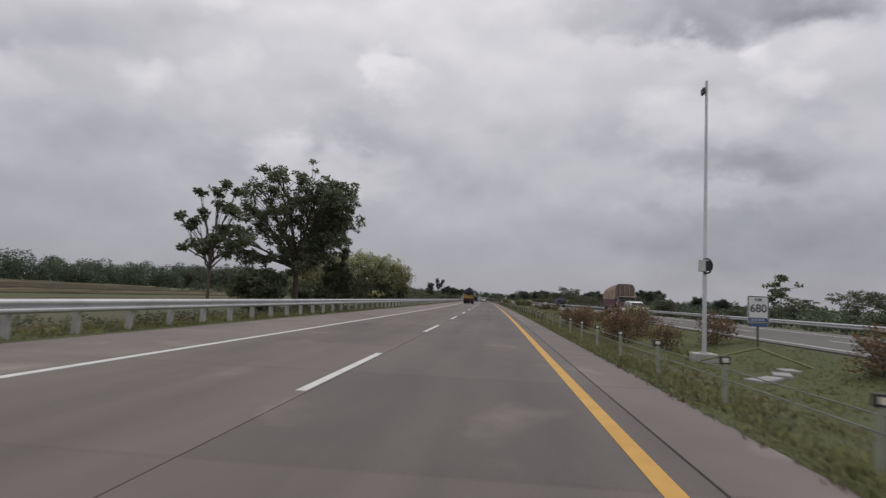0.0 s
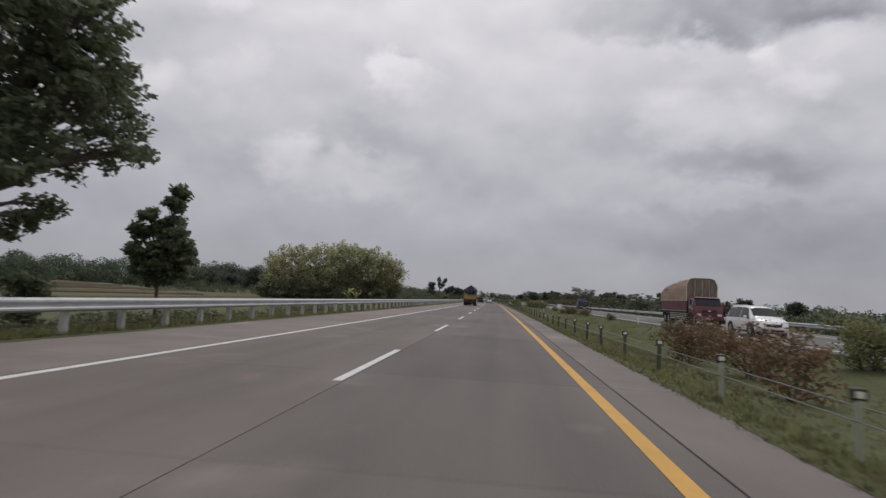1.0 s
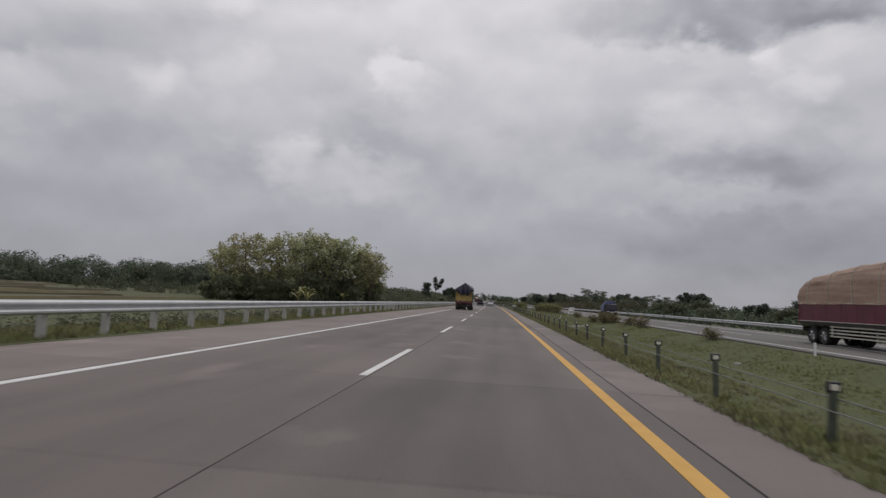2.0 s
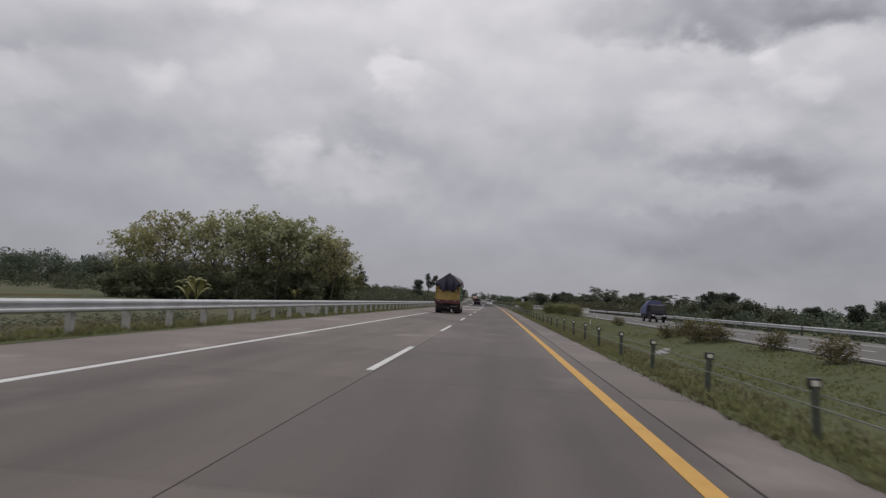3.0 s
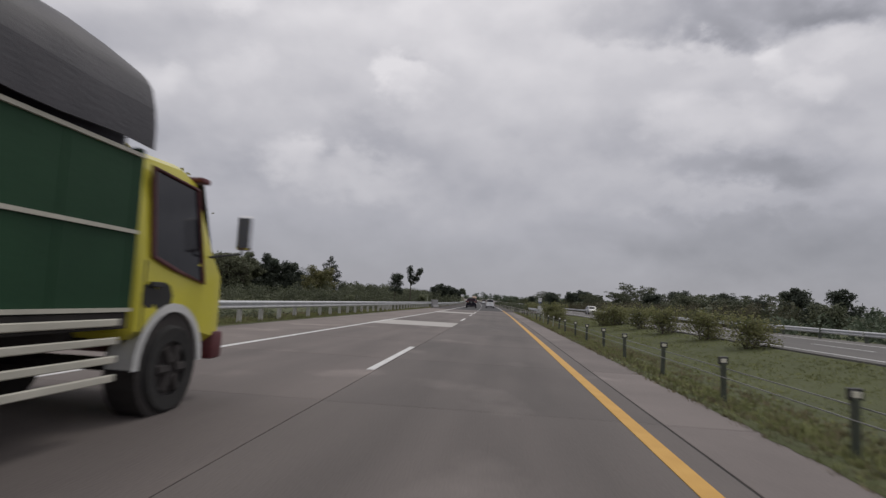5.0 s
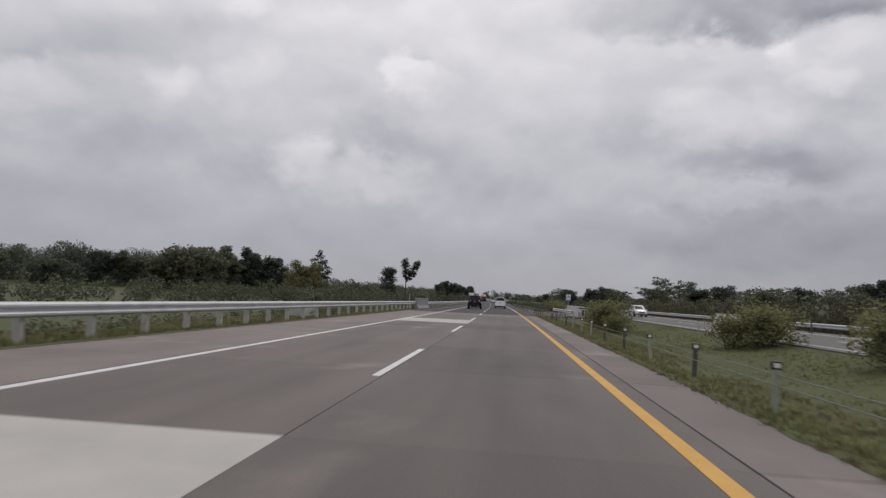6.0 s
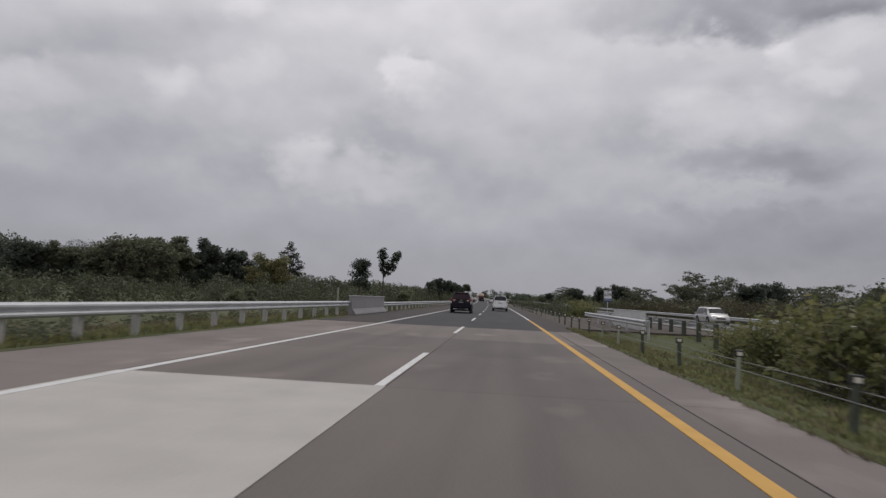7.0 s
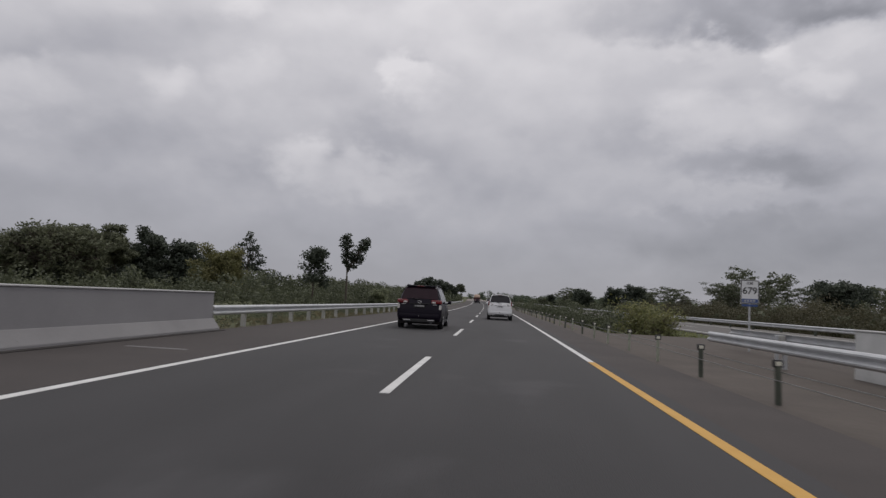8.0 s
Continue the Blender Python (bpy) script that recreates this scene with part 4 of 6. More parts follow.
MPV = [(0.00, 0.44, 0.64, 0.70, 0.60), (0.02, 0.34, 0.82, 0.86, 0.74), (0.07, 0.29, 1.02, 0.90, 0.80), (0.13, 0.27, 1.14, 0.912, 0.79), (0.27, 0.25, 1.46, 0.918, 0.73),
       (0.40, 0.25, 1.70, 0.918, 0.67), (0.60, 0.25, 1.765, 0.918, 0.655), (1.5, 0.24, 1.79, 0.918, 0.66), (2.6, 0.24, 1.77, 0.918, 0.66), (3.05, 0.24, 1.70, 0.918, 0.655),
       (3.78, 0.24, 1.16, 0.905, 0.72), (4.32, 0.25, 1.03, 0.89, 0.74), (4.62, 0.30, 0.88, 0.83, 0.66), (4.73, 0.42, 0.70, 0.68, 0.5)]


def family_car(name, m, label, paint, scale=(1, 1, 1), dark=False, group="", tall_lamps=False):
    """A people carrier with all its outer parts."""
    c = thing(name, m, label, "car", group)
    sx, sy, sz = scale
    sh = Shell([(y * sy, zb * sz, zt * sz, hw * sx, wt * sx) for y, zb, zt, hw, wt in MPV], 1.0 * sz)
    body = part("body", sh.body(), paint, c, smooth=True)
    part("rear_window", sh.over(3.25, 4.92, 0.98, 0.95), GLASS_PLUM if paint is BLACK_PAINT else GLASS_DARK, c, smooth=True)
    part("windscreen", sh.over(9.1, 9.95, 0.95, 0.98), GLASS_DARK, c, smooth=True)
    for side in (-1, 1):
        part("quarter_window", sh.flank(4.9, 6.7, 0.06, 0.90, side, rake0=0.5), GLASS_DARK, c)
        part("side_window", sh.flank(6.78, 7.62, 0.06, 0.92, side), GLASS_DARK, c)
        part("side_window", sh.flank(7.72, 9.85, 0.06, 0.92, side, rake1=-0.95), GLASS_DARK, c)
        rear = bmesh.new()
        soft_box(min(0.47 * side, 0.905 * side) * sx, max(0.47 * side, 0.905 * side) * sx, 0.045 * sy, 0.30 * sy, 1.035 * sz, 1.185 * sz, 0.03, rear)
        if tall_lamps:
            rear.free()
            rear = soft_box(min(0.80 * side, 0.885 * side) * sx, max(0.80 * side, 0.885 * side) * sx, 0.06 * sy, 0.24 * sy, 0.98 * sz, 1.30 * sz, 0.03)
        light = part("tail_light", rear, LAMP_RED, c, "slim upright tail light" if tall_lamps else "red wrap-around tail light", smooth=True)
        part("reversing_lens", soft_box(min(0.50 * side, 0.66 * side) * sx, max(0.50 * side, 0.66 * side) * sx, 0.032 * sy, 0.08, 1.05 * sz, 1.11 * sz, 0.012), LAMP_CLEAR, light)
        part("corner_reflector", soft_box(min(0.80 * side, 0.895 * side) * sx, max(0.80 * side, 0.895 * side) * sx, 0.022, 0.20, 0.80 * sz, 0.985 * sz, 0.02), LAMP_CLEAR, c, "pale vertical reflector")
        part("headlight", soft_box(min(0.50 * side, 0.83 * side) * sx, max(0.50 * side, 0.83 * side) * sx, 4.36 * sy, 4.60 * sy, 0.76 * sz, 0.92 * sz, 0.04), LAMP_CLEAR, c, smooth=True)
        mirror = part("mirror", soft_box(min(0.93 * side, 1.10 * side) * sx, max(0.93 * side, 1.10 * side) * sx, 3.28 * sy, 3.40 * sy, 1.02 * sz, 1.18 * sz, 0.04), paint, c, smooth=True)
        part("mirror_arm", tube([(0.87 * side * sx, 3.36 * sy, 1.03 * sz), (1.0 * side * sx, 3.34 * sy, 1.06 * sz)], 0.03, 8), BLACK_PLASTIC, mirror)
        part("door_handle", soft_box(min(0.905 * side, 0.94 * side) * sx, max(0.905 * side, 0.94 * side) * sx, 2.15 * sy, 2.35 * sy, 0.92 * sz, 0.96 * sz, 0.008), CHROME, c)
        part("sill", soft_box(min(0.86 * side, 0.925 * side) * sx, max(0.86 * side, 0.925 * side) * sx, 1.35 * sy, 3.3 * sy, 0.24 * sz, 0.34 * sz, 0.02), BLACK_PLASTIC, c)
        part("roof_rail", tube([(0.60 * side * sx, 0.75 * sy, 1.75 * sz), (0.62 * side * sx, 0.85 * sy, 1.80 * sz), (0.62 * side * sx, 2.6 * sy, 1.80 * sz), (0.60 * side * sx, 2.7 * sy, 1.76 * sz)], 0.016, 8), BLACK_PLASTIC if dark else CHROME, c)
        for y in (0.92, 3.78):
            part("wheel_arch", tube([(0.80 * side * sx, y * sy, 0.345), (0.921 * side * sx, y * sy, 0.345)], 0.40, 24), BLACK_PLASTIC, c)
            wheel(c, 0.83 * side * sx, y * sy, 0.335, 0.215, side)
    part("spoiler", soft_box(-0.60 * sx, 0.60 * sx, 0.30 * sy, 0.62 * sy, 1.71 * sz, 1.765 * sz, 0.025), paint, c, smooth=True)
    part("brake_light", soft_box(-0.16, 0.16, 0.292 * sy, 0.32 * sy, 1.725 * sz, 1.748 * sz, 0.006), LAMP_RED, c)
    part("rear_bumper", soft_box(-0.82 * sx, 0.82 * sx, -0.035, 0.16, 0.40 * sz, 0.62 * sz, 0.05), paint, c, smooth=True)
    part("valance", soft_box(-0.66 * sx, 0.66 * sx, -0.02, 0.2, 0.27 * sz, 0.41 * sz, 0.03), BLACK_PLASTIC, c)
    for x in (-0.48, 0.48):
        part("fog_lamp", soft_box((x - 0.14) * sx, (x + 0.14) * sx, -0.03, 0.05, 0.335 * sz, 0.375 * sz, 0.01), CHROME, c)
    plate = part("number_plate", soft_box(-0.23, 0.23, 0.0, 0.03, 0.86 * sz, 0.985 * sz, 0.008), PLATE_DARK if dark else SIGN_WHITE, c)
    for i, w in enumerate((0.03, 0.05, 0.05, 0.05, 0.05, 0.05)):
        part("mark", box(-0.18 + 0.066 * i, -0.18 + 0.066 * i + w, -0.004, 0.002, 0.90 * sz, 0.955 * sz), BAR_PALE if dark else SIGN_INK, plate)
    part("plate_garnish", soft_box(-0.42 * sx, 0.42 * sx, 0.03, 0.09, 1.005 * sz, 1.035 * sz, 0.01), CHROME if not dark else BLACK_PLASTIC, c)
    badge = [(0.075 * math.cos(a), 0.062, (1.085 + 0.05 * math.sin(a)) * sz) for a in [2 * math.pi * i / 16 for i in range(17)]]
    part("badge", tube(badge, 0.011, 6), CHROME, c, "plain chrome ring badge")
    for x0, x1 in ((-0.72, -0.56), (0.54, 0.62), (0.64, 0.72)):
        part("emblem", soft_box(x0 * sx, x1 * sx, 0.005, 0.03, 0.975 * sz, 1.0 * sz, 0.004), CHROME, c)
    part("wiper", tube([(0.0, 0.115 * sy, 1.19 * sz), (-0.32, 0.14 * sy, 1.235 * sz)], 0.012, 6), BLACK_PLASTIC, c)
    part("antenna", tube([(0.06, 0.9 * sy, 1.77 * sz), (0.06, 0.80 * sy, 1.90 * sz)], [0.02, 0.008], 6), BLACK_PLASTIC, c)
    part("tow_ball", tube([(0, -0.06, 0.50 * sz), (0, -0.06, 0.56 * sz)], [0.018, 0.03], 8), CHROME, c)
    part("grille", soft_box(-0.42 * sx, 0.42 * sx, 4.60 * sy, 4.75 * sy, 0.60 * sz, 0.76 * sz, 0.03), BLACK_PLASTIC if not dark else CHROME, c)
    part("front_intake", soft_box(-0.55 * sx, 0.55 * sx, 4.58 * sy, 4.73 * sy, 0.36 * sz, 0.48 * sz, 0.03), BLACK_PLASTIC, c)
    part("underbody", box(-0.80 * sx, 0.80 * sx, 0.3 * sy, 4.4 * sy, 0.20, 0.30), CHASSIS, c)
    part("exhaust", tube([(0.5, 0.0, 0.27), (0.5, 0.4, 0.27)], 0.03, 10), RIM, c)
    return c


family_car("people_carrier", at(-1.70, 224.0, 0, 0.8), "glossy black people carrier with red tail lights in the lane", BLACK_PAINT, dark=True)
family_car("minivan", at(1.75, 241.5), "white boxy minivan with a dark rear window on the road ahead", WHITE_PAINT, scale=(0.93, 0.93, 1.0), tall_lamps=True)
family_car("minivan", at(16.3, 53.8, 0, 180), "white compact minivan on the opposite carriageway", WHITE_PAINT, scale=(0.92, 0.9, 0.92))
family_car("minivan", at(19.6, 228.5, 0, 180), "silver compact minivan on the opposite carriageway", SILVER_PAINT, scale=(0.89, 0.86, 0.83))
family_car("minivan", at(1.6, 372.0), "white minivan far ahead on the road", WHITE_PAINT, scale=(0.95, 0.95, 1.0))
family_car("minivan", at(-1.9, 405.0), "dark hatchback far ahead on the road", BLACK_PAINT, scale=(0.92, 0.9, 0.9), dark=True)


def cab(parent, y0, paint, trim, bumper, wide=1.06, tall=2.45):
    """A flat-fronted truck cab from y0 forward."""
    rows = [(y0, 0.78, tall - 0.05, wide - 0.05), (y0 + 0.06, 0.72, tall, wide), (y0 + 0.85, 0.70, tall + 0.02, wide), (y0 + 1.12, 0.68, tall - 0.06, wide),
            (y0 + 1.42, 0.62, 1.62, wide), (y0 + 1.62, 0.60, 1.40, wide - 0.01), (y0 + 1.68, 0.60, 1.0, wide - 0.03)]
    bm = bmesh.new()
    rings = []
    for y, zb, zt, w in rows:
        zs = min(1.45, zt - 0.1)
        half = [(w * 0.9, zb), (w, zb + 0.08), (w, zs), (w - 0.05 * (zt > 1.7), (zs + zt) / 2), (w - 0.11 * (zt > 1.7) - 0.02, zt - 0.06), (w - 0.22, zt)]
        rings.append([bm.verts.new((x, y, z)) for x, z in half + [(-x, z) for x, z in reversed(half)]])
    for a, b in zip(rings, rings[1:]):
        for k in range(len(a)):
            bm.faces.new((a[k], b[k], b[(k + 1) % len(a)], a[(k + 1) % len(a)]))
    bm.faces.new(rings[0])
    bm.faces.new(rings[-1][::-1])
    shell = part("cab", bm, paint, parent, smooth=True)
    part("windscreen", sheet([[(x, y0 + 1.135 + 0.30 * (1 - f) + 0.035, 1.60 + (tall - 1.72) * f) for x in (-0.94, -0.5, 0, 0.5, 0.94)] for f in (0.02, 0.35, 0.7, 1.0)], 0.012), GLASS_DARK, shell)
    for s in (-1, 1):
        grid = []
        for f in (0, 0.5, 1):
            z = 1.42 + (tall - 1.62) * f
            xx = s * (wide + 0.012 - 0.085 * max(0.0, (z - 1.45) / (tall - 1.5)))
            grid.append([(xx, y0 + 0.22, z + 0.06), (xx, y0 + 0.60, z + 0.02 - 0.06 * (1 - f)), (xx, y0 + 1.18 - 0.14 * f, z - 0.16 * (1 - f))])
        window = part("door_window", sheet(grid, 0.012), GLASS_DARK, shell)
        edge = [grid[0][0], grid[0][1], grid[0][2], grid[2][2], grid[2][0], grid[0][0]]
        part("window_trim", tube([(x + 0.008 * s, y, z) for x, y, z in edge], 0.022, 6), trim, window)
        part("door_seam", box(min(s * (wide + 0.001), s * (wide + 0.006)), max(s * (wide + 0.001), s * (wide + 0.006)), y0 + 0.14, y0 + 0.16, 0.8, 1.44), CHASSIS, shell)
        part("door_handle", soft_box(min(s * wide, s * (wide + 0.04)), max(s * wide, s * (wide + 0.04)), y0 + 0.22, y0 + 0.4, 1.20, 1.25, 0.01), BLACK_PLASTIC, shell)
        arm = part("mirror_arm", tube([(s * (wide - 0.02), y0 + 1.30, 1.55), (s * (wide + 0.26), y0 + 1.52, 1.62), (s * (wide + 0.28), y0 + 1.54, 2.05)], 0.015, 6), BLACK_PLASTIC, shell)
        part("mirror", soft_box(min(s * (wide + 0.19), s * (wide + 0.37)), max(s * (wide + 0.19), s * (wide + 0.37)), y0 + 1.50, y0 + 1.57, 1.66, 2.06, 0.03), CHROME if paint is CAB_YELLOW else BLACK_PLASTIC, arm)
        part("headlight", soft_box(min(s * 0.62, s * 0.96), max(s * 0.62, s * 0.96), y0 + 1.60, y0 + 1.71, 0.80, 0.98, 0.03), LAMP_CLEAR, shell)
        arc = [[(s * (wide + 0.03 - d), y0 + 0.65 + r * math.cos(math.pi * i / 14), 0.45 + r * math.sin(math.pi * i / 14)) for d, r in ((0.30, 0.52), (0.0, 0.52), (0.0, 0.60))] for i in range(15)]
        part("fender", sheet(arc, 0.015), WALL_PALE if paint is CAB_YELLOW else CHASSIS, shell, smooth=True)
        part("wheel_well", tube([(s * (wide - 0.3), y0 + 0.65, 0.45), (s * (wide + 0.004), y0 + 0.65, 0.45)], 0.52, 24), CHASSIS, shell)
    part("bumper", soft_box(-wide - 0.02, wide + 0.02, y0 + 1.50, y0 + 1.76, 0.42, 0.74, 0.05), bumper, shell, smooth=True)
    part("grille", soft_box(-0.55, 0.55, y0 + 1.64, y0 + 1.70, 1.06, 1.30, 0.03), BLACK_PLASTIC, shell)
    part("crest", soft_box(-0.12, 0.12, y0 + 1.68, y0 + 1.715, 1.14, 1.24, 0.02), CHROME, shell)
    part("number_plate", soft_box(-0.25, 0.25, y0 + 1.75, y0 + 1.78, 0.52, 0.66, 0.008), BAR_PALE, shell)
    part("visor", soft_box(-0.95, 0.95, y0 + 1.12, y0 + 1.30, tall - 0.10, tall - 0.04, 0.02), trim, shell)
    return shell


def running_gear(t, length, axles, front, r=0.42, rim_mat=None):
    for s in (-1, 1):
        part("chassis_rail", box(min(s * 0.36, s * 0.46), max(s * 0.36, s * 0.46), 0.05, length, 0.66, 0.88), CHASSIS, t)
        for y in axles:
            wheel(t, s * 0.98, y, r, 0.24, s, rim_mat)
            wheel(t, s * 0.71, y, r, 0.24, s, rim_mat)
        wheel(t, s * 0.93, front, r, 0.24, s, rim_mat)
        guard = part("side_guard", box(min(s * 1.04, s * 1.09), max(s * 1.04, s * 1.09), axles[-1] + 0.65, axles[-1] + 0.72, 0.42, 0.95), PALE_STRIP, t, "pale painted side guard")
        for z in (0.45, 0.60, 0.75, 0.90):
            part("slat", box(min(s * 1.08, s * 1.11), max(s * 1.08, s * 1.11), axles[-1] + 0.55, front - 0.95, z - 0.03, z + 0.03), PALE_STRIP, guard, bevel=0.008)
    for y in list(axles) + [front]:
        part("axle", tube([(-0.9, y, r), (0.9, y, r)], 0.07, 10), CHASSIS, t)
    part("differential", tube([(-0.18, axles[0], r), (0.18, axles[0], r)], 0.2, 14), CHASSIS, t)
    part("fuel_tank", soft_box(0.5, 0.98, axles[-1] + 0.9, axles[-1] + 1.9, 0.42, 0.85, 0.06), CHASSIS, t, smooth=True)
    part("cross_member", box(-0.9, 0.9, 0.10, 0.22, 0.60, 0.74), CHASSIS, t, bevel=0.01)


def crate(t, length, z0, z1, half, side_mat, tail_mat, low_mat, trim, rows=2):
    """The load bed: floor, flat sides with slim trim, tail gate."""
    part("bed_floor", box(-half, half, 0.0, length, z0 - 0.14, z0), CHASSIS, t, bevel=0.01)
    for s in (-1, 1):
        wall = part("side_wall", box(min(s * half, s * (half - 0.05)), max(s * half, s * (half - 0.05)), 0.03, length, z0, z1), side_mat, t)
        for i in range(7):
            y = 0.05 + (length - 0.1) * i / 6
            part("rib", box(min(s * half, s * (half + 0.006)), max(s * half, s * (half + 0.006)), y - 0.03, y + 0.03, z0 + 0.02, z1 - 0.02), side_mat, wall)
        for z in [z0 + 0.02 + (z1 - z0 - 0.04) * k / rows for k in range(rows + 1)]:
            part("rail", box(min(s * half, s * (half + 0.025)), max(s * half, s * (half + 0.025)), 0.0, length, z - 0.016, z + 0.016), trim, wall)
        part("corner_post", box(min(s * (half - 0.07), s * (half + 0.02)), max(s * (half - 0.07), s * (half + 0.02)), -0.02, 0.05, z0 - 0.1, z1 + 0.03), tail_mat, t, bevel=0.008)
    gate = part("tail_gate", box(-half + 0.09, half - 0.09, 0.0, 0.05, z0 + 0.20, z1 - 0.28), tail_mat, t)
    part("lower_gate", box(-half - 0.03, half + 0.03, -0.05, 0.05, z0 - 0.12, z0 + 0.20), low_mat, t, "worn dark red lower board", bevel=0.012)
    for z_low, z_high in ((z0 + 0.205, z0 + 0.62), (z0 + 0.625, z1 - 0.29)):
        part("plank", box(-half + 0.09, half - 0.09, -0.018, 0.002, z_low, z_high), tail_mat, gate)
    for x in [-half + 0.16 + 0.14 * i for i in range(int((2 * half - 0.3) / 0.14) + 1)]:
        part("bar", box(x - 0.02, x + 0.02, 0.0, 0.05, z1 - 0.32, z1), tail_mat, gate)
    part("top_rail", box(-half, half, -0.01, 0.06, z1 - 0.04, z1 + 0.03), tail_mat, t, bevel=0.008)
    for x in (-0.75, -0.05, 0.70):
        part("hinge", box(x - 0.08, x + 0.08, -0.065, -0.045, z0 + 0.08, z0 + 0.115), PALE_STRIP, t)
        part("hinge_strap", box(x - 0.05, x + 0.05, -0.062, -0.045, z0 - 0.04, z0 + 0.07), CHASSIS, t)
    for x, z, w in ((-0.86, 0.42, 0.16), (-0.90, 0.54, 0.13), (0.80, 0.44, 0.22), (0.86, 0.56, 0.17), (0.92, 0.34, 0.10)):
        part("strap", box(x - w, x + w, -0.035, -0.019, z1 - z - 0.025, z1 - z + 0.025), TRUCK_RED, t, "dark grimy strap")
    part("headboard", box(-half, half, length - 0.04, length + 0.03, z0, z1 + 0.05), side_mat, t, bevel=0.01)
    for s in (-1, 1):
        light = part("tail_light", soft_box(min(s * 0.74, s * 0.96), max(s * 0.74, s * 0.96), 0.02, 0.12, 0.66, 0.75, 0.02), LAMP_DUSTY, t, "dusty red tail light")
        part("light_frame", box(min(s * 0.60, s * 1.02), max(s * 0.60, s * 1.02), 0.05, 0.14, 0.60, 0.84), CHASSIS, light)


def peaked_tarp(t, length, half, edge, peak, seed, lean=0.11):
    """A dark sheet, tented behind and arched in front, with a hanging flap drawn down to two tips."""
    n = 40
    cols = [-1 + 2 * i / n for i in range(n + 1)]
    rows = []
    for k in range(15):
        f = k / 14
        y = -0.10 + (length + 0.15) * f
        top = peak - 0.03 * f - 0.16 * f ** 5
        row = []
        for s in cols:
            tent = 1 - abs(s)
            arch = math.sqrt(max(0.0, 1 - s * s))
            shape = tent ** 1.12 + (arch - tent) * min(1, 0.08 + 1.0 * f)
            sag = 0.035 * math.sin(f * 19) * (1 - abs(s)) * abs(s)
            z = edge + (top - edge) * shape - sag + 0.02 * noise.noise((s * 3, y * 1.3, seed))
            row.append(((half + 0.03) * s + lean * (1 - abs(s)), y, z))
        rows.append(row)
    part("roof_sheet", sheet(rows, 0.012), TARP_ROOF, t, smooth=True)
    flap = []
    for j in range(15):
        g = j / 14
        row = []
        for i, s in enumerate(cols):
            x0, _, tz = rows[0][i]
            a = abs(s)
            if a < 0.45:
                low = edge - 0.72 - 0.19 * (a / 0.45) ** 2.2 + 0.02 * math.cos(s * 25.0)
            else:
                low = edge - 0.91 + 0.74 * ((a - 0.45) / 0.55) ** 0.9
            spoke = math.sin(s * 11.5 + 0.6) + 0.55 * math.sin(s * 21.0 + 2.0 + g) + 0.2 * math.sin(s * 41 + g * 2)
            fold = 0.105 * spoke * (0.12 + g) * (1 - 0.6 * a)
            row.append((x0 * (1 - 0.04 * g) - 0.05 * g * s * (a > 0.5), -0.10 - 0.12 * math.sin(g * 2.2) - fold, tz + (low - tz) * g))
        flap.append(row)
    part("rear_flap", sheet(flap, 0.012), TARP_BLACK, t, smooth=True)
    # unseen dark block added so no sky shows between sheet and walls
    part("cargo", soft_box(-half + 0.08, half - 0.08, 0.12, length - 0.1, 1.0, edge + 0.02, 0.06), TARP_BLACK, t, "plain dark block added to fill the space under the tarpaulin")
    for s in (-1, 1):
        drop = []
        for k in range(15):
            x, y, z = rows[k][0 if s < 0 else -1]
            drop.append([(x, y, z), (x + 0.02 * s, y, z - 0.16), (x + 0.025 * s, y, z - 0.35 - 0.02 * math.sin(y * 3.6 + s))])
        part("side_hem", sheet(drop, 0.012), TARP_ROOF, t, smooth=True)
        roll = [((half + 0.05) * s, 0.10 + 0.42 * (length - 0.2) * i / 14, edge - 0.03 + 0.03 * math.sin(i * 1.9)) for i in range(15)]
        part("cloth_roll", tube(roll, [0.035 + 0.015 * math.sin(i * 2.3) for i in range(15)], 8), CLOTH_RED, t, "rolled red cloth along the edge", smooth=True)


